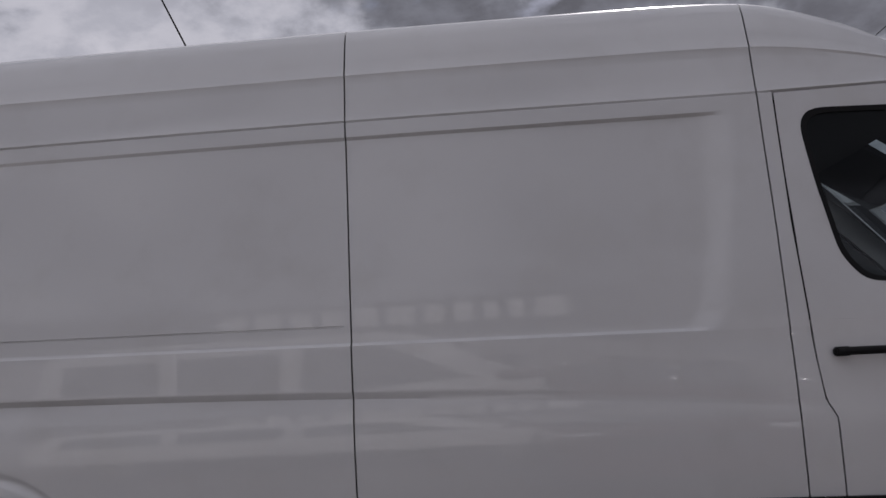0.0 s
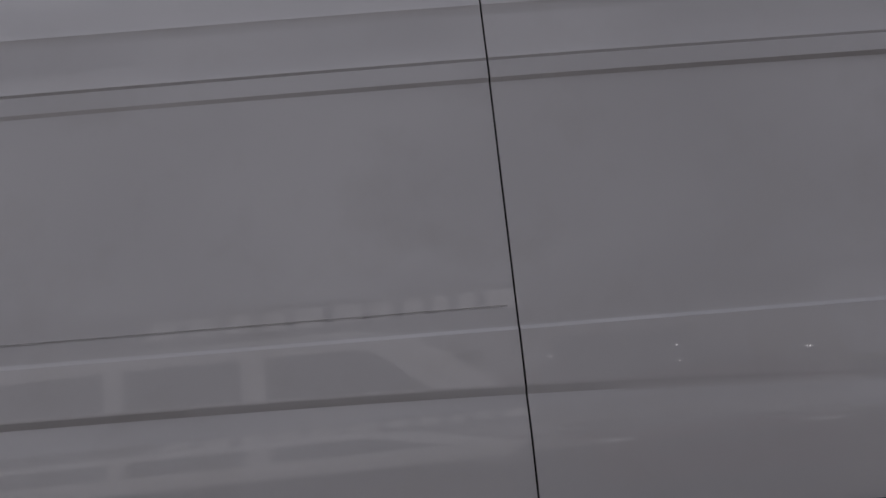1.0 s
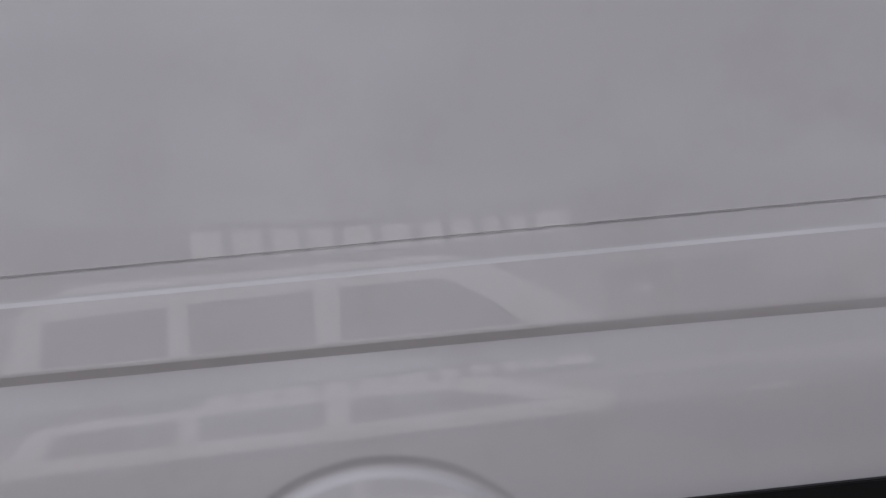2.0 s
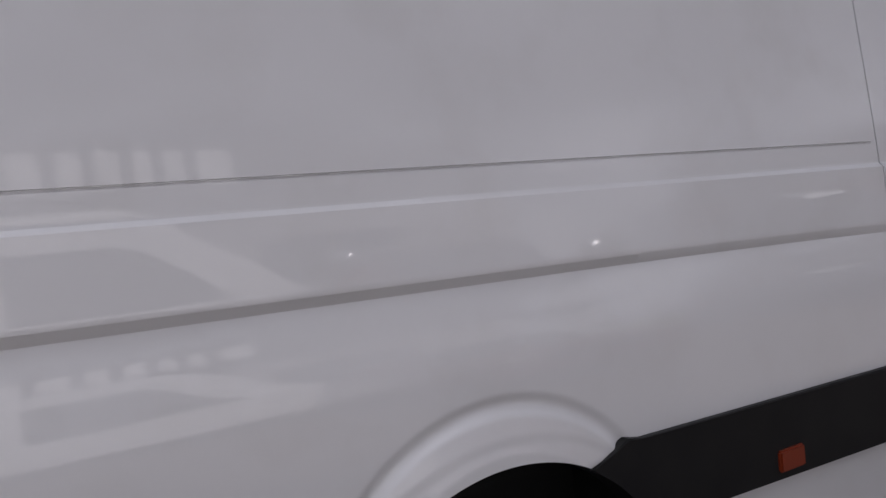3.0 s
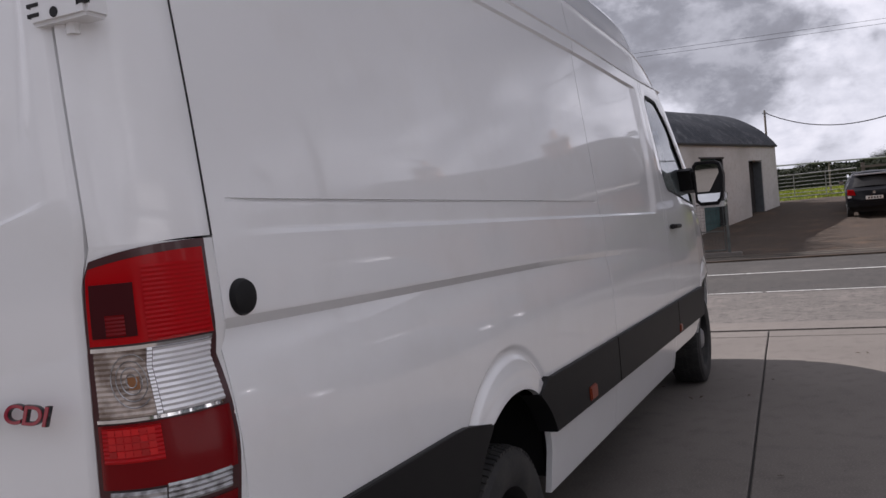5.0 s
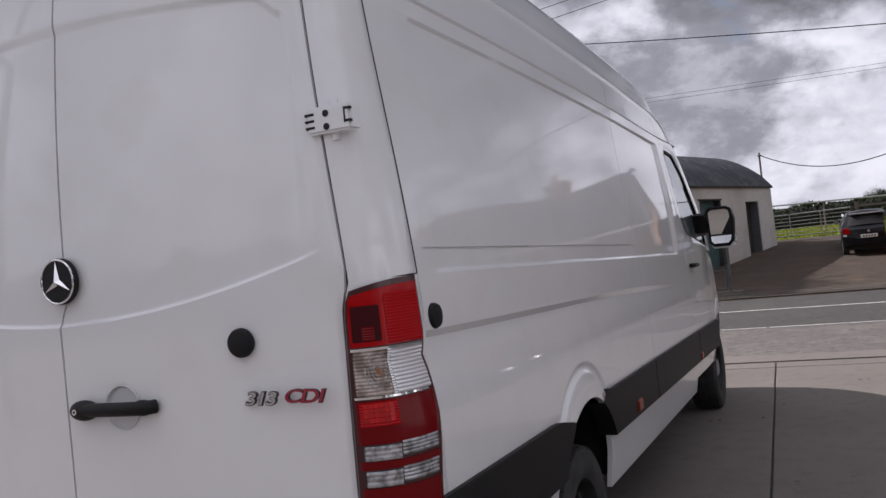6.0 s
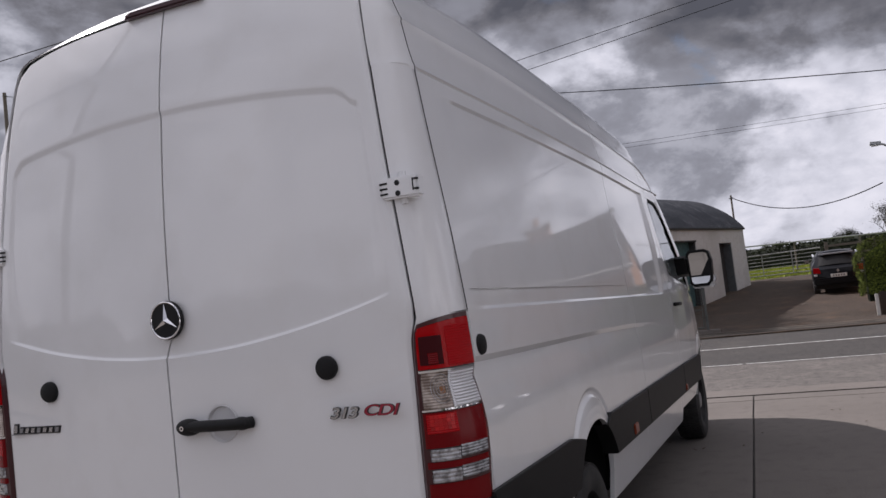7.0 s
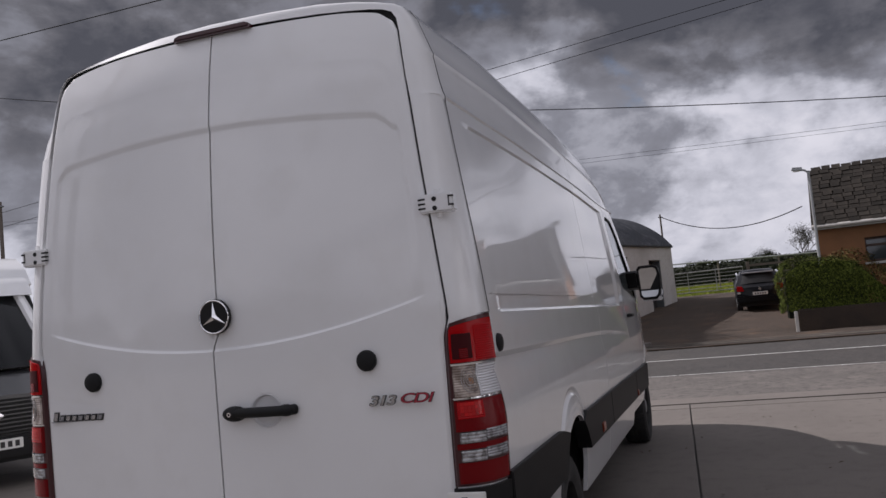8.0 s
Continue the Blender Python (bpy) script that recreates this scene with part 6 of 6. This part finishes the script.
def boundary_hedges():
    """Tall hedges that close the forecourt behind and beside the camera; the first only shades the driveway."""
    rng = random.Random(31)
    # first row: unseen, added to cast shade over the driveway
    for (xa, ya), (xb, yb), hgt in (((20.4, 11.5), (36.5, 11.5), 12.2), ((-26, -24), (-26, 30), 4.6), ((-26, -25), (-11, -25), 5.0), ((-26, 28), (6, 28), 5.0)):
        verts, faces = [], []
        ln = math.hypot(xb - xa, yb - ya)
        for _ in range(int(ln * (1100 if xa > 0 else 260))):
            f = rng.random()
            top = hgt * ((0.97 + 0.07 * f if xa > 0 else 0.75) + (0.04 if xa > 0 else 0.35) * noise.noise((f * ln * 0.25, hgt, xa)) + (0.015 if xa > 0 else 0.06) * noise.noise((f * ln, hgt, 2)))
            wide = 0.5 if xa > 0 else 0.4
            p = Vector((xa + (xb - xa) * f + rng.gauss(0, wide), ya + (yb - ya) * f + rng.gauss(0, wide), (0.93 if xa > 0 else 1) * top * rng.random() ** 0.7))
            leaf(rng, verts, faces, p, 0.13, (0.3, 0.3, 0.5))
        # near-black core: shade between the leaves, put into its colour
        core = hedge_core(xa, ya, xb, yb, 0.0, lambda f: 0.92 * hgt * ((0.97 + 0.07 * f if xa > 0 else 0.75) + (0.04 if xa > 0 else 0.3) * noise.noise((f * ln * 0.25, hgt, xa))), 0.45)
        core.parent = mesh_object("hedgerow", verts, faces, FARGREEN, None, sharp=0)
        tagged(core.parent, "unseen tall hedge added to shade the driveway" if xa > 0 else "tall dark hedge round the forecourt", "hedgerow", kind="stuff")


def field_grass():
    rng = random.Random(8)
    verts, faces = [], []
    for _ in range(22000):
        x, y = rng.uniform(36.4, 54), rng.uniform(-12, 6)
        z = rise(x, y) - 0.03
        h, w, a = rng.uniform(0.06, 0.22), rng.uniform(0.015, 0.03), rng.uniform(0, 6.28)
        k = len(verts)
        verts += [(x - w * math.cos(a), y - w * math.sin(a), z), (x + w * math.cos(a), y + w * math.sin(a), z), (x + rng.gauss(0, 0.05), y + rng.gauss(0, 0.05), z + h)]
        faces.append((k, k + 1, k + 2))
    tagged(mesh_object("grass", verts, faces, BLADES, None, sharp=0), "bright green field grass", "grass", kind="stuff")


def car_wheel(parent, x, y, r=0.31, w=0.2, z0=0.0):
    wh = part("wheel", turned_bm([(-w / 2, r * 0.7), (-w / 2, r * 0.95), (-w / 2 + 0.03, r), (w / 2 - 0.03, r), (w / 2, r * 0.95), (w / 2, r * 0.7)], "y", (x, y, z0 + r), 28), TYRE, parent)
    part("rim", turned_bm([(-w / 2 - 0.004, r * 0.68), (-w / 2 + 0.02, r * 0.5), (w / 2 - 0.02, r * 0.5), (w / 2 + 0.004, r * 0.68)], "y", (x, y, z0 + r), 24), STEEL, wh)


def hatchback(label, paint, m, tall=1.0, wide=1.0):
    """Dark hatchback seen from behind; built around its own centre, tail towards -x."""
    car = thing("parked_car", label, "car")
    prof = [(0.0, 0.42), (0.02, 0.72), (0.06, 0.92), (0.22, 1.02), (0.55, 1.36), (0.80, 1.45), (1.5, 1.48), (2.1, 1.43), (2.85, 1.02), (3.7, 0.90), (3.95, 0.72), (3.98, 0.35)]

    def width(z):
        return lerp_table([(0.3, 0.80), (0.55, 0.86), (0.9, 0.87), (1.02, 0.83), (1.45, 0.60), (1.5, 0.55)], z)

    rows = []
    for x, z in prof:
        w = width(z) * (1 - 0.10 * smooth(3.2, 3.98, x) - 0.05 * smooth(0.25, 0, x))
        rows.append([(x + 0.10 * (abs(u) ** 3) * (1 if x < 1 else -1), w * u, z - 0.05 * u * u * (1 if z > 1.1 else 0.3)) for u in [k / 8 - 1 for k in range(17)]])
    grid("body", rows, paint, car, flip=True)
    for s in (-1, 1):
        P = []
        for x, z in prof:
            w = width(z) * (1 - 0.10 * smooth(3.2, 3.98, x) - 0.05 * smooth(0.25, 0, x))
            xx = x + 0.10 * (1 if x < 1 else -1)
            zz = z - 0.05 * (1 if z > 1.1 else 0.3)
            P.append([(xx, s * width(min(zz, zz * (1 - f) + 0.30 * f)) * (1 - 0.10 * smooth(3.2, 3.98, x) - 0.05 * smooth(0.25, 0, x)) if f else s * w, zz * (1 - f) + 0.30 * f) for f in spread((0, 1, 0.125))])
        grid("side_panel", P, paint, car, flip=s > 0)
        part("side_window", prism_bm([(0.75, 1.05), (0.95, 1.34), (2.0, 1.36), (2.65, 1.04)], "y", s * 0.70, s * 0.765), PANE, car, "dark side window")
    win = []
    for f in spread((0, 1, 0.2)):
        x, z = 0.225 + (0.52 - 0.225) * f, 1.045 + (1.34 - 1.045) * f
        w = (width(z) - 0.10)
        win.append([(x + 0.10 * abs(u) ** 3 - 0.018, w * u, z - 0.04 * u * u + 0.012) for u in [k / 6 - 1 for k in range(13)]])
    grid("rear_window", win, BLACK, car, "dark rear window", flip=True)
    # the black car's spoiler is pale grey to paint in sun on the roof edge
    part("rear_spoiler", box_bm(0.44, 0.72, -0.56, 0.56, 1.40, 1.435, 0.012), GREYM if paint is CARBLACK else paint, car, "roof spoiler, pale for its sunlit edge" if paint is CARBLACK else "")
    for s in (-1, 1):
        part("tail_light", prism_bm([(s * 0.56, 0.78), (s * 0.80, 0.80), (s * 0.80, 0.98), (s * 0.60, 0.96)], "x", 0.17, 0.015), RED, car, "red tail light")
        part("reversing_light", box_bm(0.0, 0.12, s * 0.74 - 0.06, s * 0.74 + 0.06, 0.695, 0.765, 0.012), CLEAR, car, "clear reversing light")
    pl = part("number_plate", box_bm(-0.012, 0.02, -0.26, 0.26, 0.62, 0.73, 0.004), PLATE, car, "white number plate with dark bars")
    for k in range(5):
        part("bar", box_bm(-0.0145, -0.011, -0.20 + 0.085 * k, -0.15 + 0.085 * k, 0.645, 0.705), INK, pl)
    part("badge", turned_bm([(0, 0.05), (-0.012, 0.045)], "x", (0.03, 0, 0.84), 16), CHROME, car)
    part("rear_bumper", box_bm(-0.06, 0.25, -0.82, 0.82, 0.36, 0.60, 0.05), paint, car)
    part("underside", box_bm(0.2, 3.8, -0.7, 0.7, 0.20, 0.45), GAP, car)
    for x in (0.72, 3.15):
        for y in (-0.74, 0.74):
            car_wheel(car, x, y)
    for s in (-1, 1):
        part("headlight", dome_bm((3.80, s * 0.62, 0.74), (0.13, 0.16, 0.085)), CLEAR, car, "clear headlight")
        big = paint is CARRED
        mx, my, mz, k = (2.68, 1.034, 1.226, 1.6) if big else (2.52, 0.95, 1.06, 1.0)
        # on the maroon car one mirror is enlarged and bright, for a glint
        mr = part("door_mirror", dome_bm((mx, s * my, mz), (0.07 * k, 0.11 * k, 0.075 * k)), GLINT_TRIM if big and s < 0 else paint, car)
        part("mirror_face", box_bm(mx - 0.075 * k, mx - 0.058 * k, s * my - 0.08, s * my + 0.08, mz - 0.05, mz + 0.05, 0.006), MIRROR, mr, "mirror glass")
    part("front_grille", box_bm(3.93, 4.0, -0.42, 0.42, 0.56, 0.70, 0.02), BLACK, car, "black grille")
    part("front_badge", dome_bm((3.985, 0, 0.76), (0.03, 0.06, 0.06)), GLINT_TRIM, car, "chrome badge")
    for y in (-0.3, 0.25):
        part("wiper", tube_bm([(2.86, y, 1.045), (2.62, y + 0.42, 1.185)], 0.012, 6), GLINT_TRIM if paint is CARRED else BLACK, car, "windscreen wiper")
    part("windscreen", prism_bm([(2.80, 1.06), (2.16, 1.40), (2.18, 1.425), (2.83, 1.085)], "y", -0.60, 0.60), PANE, car, "dark windscreen")
    if paint is CARRED:
        # added domes and rails: they only place sun glints in the van's paint
        part("glint_knob", dome_bm((2.18, -0.21, 1.40), (0.09, 0.08, 0.075)), GLINT_TRIM, car, "small bright knob added for a glint")
        part("cowl_glint", dome_bm((2.82, -0.06, 1.12), (0.08, 0.08, 0.10)), GLINT_TRIM, car, "bright dome added for a glint below the windscreen")
        for y in (-0.52, 0.52):
            rail_ = part("roof_rail", tube_bm([(0.85, y, 1.45), (0.95, y, 1.50), (1.95, y, 1.49), (2.1, y, 1.43)], 0.018, 8), GLINT_TRIM, car, "bright roof rail added for glints")
            part("glint_dome", dome_bm((1.46, y * 1.246, 1.455), (0.16, 0.14, 0.13)), GLINT_TRIM, rail_)
    if paint is CARGREY:
        # white slab added in place of sunlight on the roof
        part("roof_streak", prism_bm([(0.85, 1.462), (1.5, 1.486), (2.05, 1.436), (2.02, 1.48), (1.75, 1.55), (1.2, 1.57), (0.88, 1.53)], "y", -0.40, 0.40, 0.02), PAINT, car, "white slab standing for the sunlit roof")
    if tall > 1:
        for ob in car.children_recursive:
            if ob.name.split(".")[0] in ("wheel", "rim"):
                continue
            for v in ob.data.vertices:
                v.co.z = 0.5 + (v.co.z - 0.5) * tall if v.co.z > 0.5 else v.co.z
                v.co.y *= wide
    car.matrix_world = m


def neighbour_van(label, long, m):
    """White van parked nose towards -x beyond the first one; only its front corner shows."""
    v = thing("parked_van", label, "van")
    X, Y0, Y1 = 0.0, -0.97, 0.97
    part("body", prism_bm([(X + 1.9, 0.5), (X + long, 0.5), (X + long, 2.78), (X + 2.6, 2.80), (X + 2.1, 2.74), (X + 1.75, 2.56), (X + 1.55, 2.35), (X + 1.9, 2.2)], "y", Y0, Y1, 0.16), PAINT, v, "white van body")
    part("roof_front", prism_bm([(X + 1.35, 2.20), (X + 1.95, 2.2), (X + 1.95, 2.60), (X + 1.72, 2.50), (X + 1.48, 2.36)], "y", Y0 + 0.06, Y1 - 0.06, 0.03), PAINT, v)
    ws = [[(X + 0.55 + 0.85 * f + 0.12 * u * u, (Y0 + Y1) / 2 + (0.92 - 0.14 * f) * u, 1.30 + 0.92 * f) for u in [k / 6 - 1 for k in range(13)]] for f in spread((0, 1, 0.2))]
    grid("windscreen", ws, SCREEN, v, "dark windscreen", flip=True)
    for y, d in ((Y0 + 0.05, 1), (Y1 - 0.05, -1)):
        part("windscreen_pillar", tube_bm([(X + 0.66, y, 1.27), (X + 1.50, y + d * 0.15, 2.23)], 0.065, 8), PAINT, v)
        part("side_door", prism_bm([(X + 0.6, 0.5), (X + 1.95, 0.5), (X + 1.95, 1.30), (X + 0.6, 1.28)], "y", y - 0.03, y + 0.03), PAINT, v)
        part("side_window", prism_bm([(X + 0.75, 1.30), (X + 1.93, 1.30), (X + 1.93, 2.22), (X + 1.55, 2.20)], "y", y - 0.02, y + 0.02), SCREEN, v)
    bn = [[(X + 0.02 + 0.62 * f + 0.10 * u * u * (1 - f), (Y0 + Y1) / 2 + 0.93 * u, 1.02 + 0.27 * f - 0.05 * u * u) for u in [k / 6 - 1 for k in range(13)]] for f in spread((0, 1, 0.2))]
    grid("bonnet", bn, CARGREY, v, "dark grey bonnet", flip=True, inward=(0, 0, -0.04))
    part("nose", box_bm(X + 0.08, X + 1.0, Y0 + 0.06, Y1 - 0.06, 0.35, 1.00, 0.06), CARGREY, v)
    gr = part("grille", box_bm(X + 0.02, X + 0.10, Y0 + 0.25, Y1 - 0.25, 0.60, 0.98, 0.02), BLACK, v, "black slatted grille")
    for k in range(8):
        part("slat", box_bm(X - 0.015, X + 0.03, Y0 + 0.20, Y1 - 0.20, 0.615 + 0.046 * k, 0.630 + 0.046 * k, 0.005), CARGREY, gr)
    part("grille_badge", dome_bm((X - 0.01, 0, 0.80), (0.02, 0.10, 0.045)), CHROME, gr, "chrome oval badge")
    for y in (Y0 + 0.19, Y1 - 0.19):
        part("headlight", box_bm(X + 0.01, X + 0.12, y - 0.13, y + 0.13, 0.72, 0.98, 0.03), CLEAR, v, "clear headlight")
    part("bumper", box_bm(X - 0.06, X + 0.3, Y0 + 0.02, Y1 - 0.02, 0.30, 0.58, 0.05), BLACK, v, "black bumper")
    pl = part("number_plate", box_bm(X - 0.075, X - 0.055, -0.26, 0.26, 0.44, 0.55, 0.004), PLATE, v, "white number plate with dark bars")
    for k in range(6):
        part("bar", box_bm(X - 0.078, X - 0.074, -0.22 + 0.075 * k, -0.175 + 0.075 * k, 0.463, 0.527), INK, pl)
    part("warning_lamp", box_bm(X + 0.75, X + 0.85, -0.28, -0.18, 1.33, 1.45, 0.01), AMBER, v, "orange box on the dashboard")
    for x in (X + 0.75, X + long - 0.9):
        for y in (Y0 + 0.12, Y1 - 0.12):
            car_wheel(v, x, y, 0.34, 0.22)
    v.matrix_world = m


def shop():
    """Low rendered shop behind the camera, mirrored faintly in the van's side."""
    Y, X0, X1, H = -11.2, -9.5, 7.2, 4.15
    s = thing("roadside_shop", "grey rendered shop with a dark fascia and shop windows", "shop")
    bays = [(-8.6, -7.2, 0.8, 2.4), (-5.8, -3.4, 0.5, 2.6), (-2.6, -0.2, 0.5, 2.6), (0.8, 1.9, 0.0, 2.5), (2.8, 5.2, 0.6, 2.6)]
    edges = [X0] + [v for b in bays for v in b[:2]] + [X1]
    for k in range(0, len(edges), 2):
        part("wall", box_bm(edges[k], edges[k + 1], Y - 0.3, Y, 0, 3.1), SHOPWALL, s)
    for a, b, z0, z1 in bays:
        if z0 > 0:
            part("wall", box_bm(a, b, Y - 0.3, Y - 0.002, 0, z0), SHOPWALL, s)
        part("wall", box_bm(a, b, Y - 0.3, Y - 0.002, z1, 3.1), SHOPWALL, s)
        w = part("window" if z0 > 0 else "door", box_bm(a, b, Y - 0.2, Y - 0.17, z0, z1), PANE, s, "dark shop window" if z0 > 0 else "dark glazed shop door")
        for x in (a + 0.04, (a + b) / 2, b - 0.04):
            part("window_bar", box_bm(x - 0.04, x + 0.04, Y - 0.17, Y - 0.10, z0, z1), FASCIA, w)
    part("fascia_board", box_bm(X0, X1, Y - 0.3, Y + 0.06, 3.1, H, 0.02), SHOPFASCIA, s, "dark grey fascia board")
    part("shop_body", box_bm(X0, X1, Y - 9, Y - 0.32, 0, H - 0.05), SHOPWALL, s)
    sign = thing("shop_sign", "row of white block letters fixed on the shop's fascia", "sign")
    x = 2.75
    for w in (0.50, 0.25, 0.23, 0.30, 0.30, 0.42, 0.40, 0.34, 0.36, 0.40, 0.44):
        x -= w + 0.165
        part("letter_block", box_bm(x, x + w, Y + 0.055, Y + 0.12, 3.46, 3.98, 0.03), SIGNWHITE, sign)


def people_carrier():
    """White minibus beside the shop, seen only as a reflection."""
    v = thing("minibus", "white minibus with dark side windows, parked by the shop", "minibus")
    Y = -7.3
    side = [(-3.9, 0.45), (-3.95, 1.2), (-3.7, 2.5), (-3.2, 2.62), (0.3, 2.62), (0.8, 2.48), (1.75, 1.5), (2.5, 1.28), (2.7, 0.9), (2.7, 0.4)]
    part("body", prism_bm(side, "y", Y - 1.8, Y, 0.06), PAINT, v, "white minibus body")
    for poly in ([(-3.5, 1.42), (-3.45, 2.30), (-2.3, 2.32), (-2.3, 1.42)], [(-2.1, 1.42), (-2.1, 2.33), (-0.9, 2.33), (-0.9, 1.42)], [(-0.65, 1.42), (-0.65, 2.33), (0.35, 2.30), (1.2, 1.48)]):
        part("side_window", prism_bm(poly, "y", Y - 0.05, Y + 0.012), PANE, v, "dark side window")
    for x in (-2.8, 1.7):
        for y in (Y - 0.12, Y - 1.68):
            car_wheel(v, x, y, 0.33, 0.22)


ground_sheet()
driveway()
road()
verge_strips()
leaf_litter()
farm_shed()
farm_gate()
wire_gate()
street_lamp(22.0, -4.50, 0.1, 4.48, 0.85, "grey street lamp on a slim post beside the cottage")
street_lamp(7.72, -6.45, -0.02, 4.95, 1.9, "dark lamp post at the forecourt's edge", 1.45, BLACK, 90)
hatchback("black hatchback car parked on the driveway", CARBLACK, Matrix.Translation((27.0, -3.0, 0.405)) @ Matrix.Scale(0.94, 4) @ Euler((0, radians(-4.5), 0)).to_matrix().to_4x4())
hatchback("tall dark maroon car with added glint trim parked nose to the van", CARRED, Matrix.Translation((2.95, -8.30, 0)) @ Matrix.Rotation(radians(90), 4, "Z"), 1.24, 1.18)
hatchback("dark grey car with its sunlit roof as a white slab, on the shoulder", CARGREY, Matrix.Translation((8.95, -8.6, -0.02)) @ Matrix.Rotation(radians(90), 4, "Z"), 1.27, 1.05)
neighbour_van("white van with a dark bonnet and slatted grille", 5.2, Matrix.Translation((2.9, 5.87, 0)) @ Matrix.Rotation(radians(62), 4, "Z"))
neighbour_van("short white van parked close alongside the long one", 3.3, Matrix.Translation((5.85, 3.2, 0)) @ Matrix.Rotation(radians(180), 4, "Z"))
people_carrier()
shop()
hedge()
bare_tree(88, -9.8, 1.2, 6.2, 3, 2)
bare_tree(95, -7.0, 1.2, 4.2, 5, 6)
bare_tree(92, 0.5, 1.2, 3.6, 9, 7)
bare_tree(90, 5.0, 1.2, 3.8, 12, 8)
far_hedgerows()
boundary_hedges()
field_grass()
wooden_pole(33.3, 0.42, 1.0, 4.72, 0.05)
wooden_pole(12.0, 14.85, -0.05, 5.2, 0.06)
wooden_pole(12.0, 26.0, -0.05, 9.3, 0.13)
cable("overhead_cable", (33.3, 0.42, 4.62), (26.2, -4.61, 3.80), 0.62, 0.018, "sagging black cable from pole to cottage gable")
cable("overhead_cable", (20, 26, 11.65), (20, -14, 5.22), 0.85, 0.013, "single black overhead cable above the road")
cable("overhead_cable", (24, 40, 7.6), (24, -11, 5.69), 0.3, 0.005, "thin overhead wire in the distance")
cable("overhead_cable", (24, 40, 7.75), (24, -11, 5.82), 0.3, 0.005, "thin overhead wire in the distance")
cable("overhead_cable", (18.0, 34, 4.85), (18.5, -14.6, 10.04), 0.03, 0.008, "thin overhead service wire")
cable("overhead_cable", (18.0, 34, 4.24), (18.5, -14.6, 9.86), 0.03, 0.008, "thin overhead service wire")
cable("overhead_cable", (12.0, 26, 9.2), (12.0, -30, 10.6), 0.4, 0.012, "black overhead cable along the road")
for x, y, top in ((20, 26, 11.8), (20, -14, 5.6), (24, 40, 7.9), (18, 34, 5.0), (18.5, -14.6, 10.2), (12, -30, 10.75)):
    wooden_pole(x, y, -0.05, top, 0.045 if top < 6 else 0.09)
mast = thing("cable_mast", "thin grey mast on the cottage roof carrying wires", "mast")
part("tube", tube_bm([(24, -11, 3.6), (24, -11, 5.95)], 0.025, 8), GALV, mast)
wooden_pole(-6.72, 8, -0.05, 14.6, 0.13)
cable("stay_wire", (-6.72, 8, 14.2), (-0.07, 8, -0.03), 0.02, 0.014, "slanting black stay wire anchored in the ground")
forecourt()
cottage()
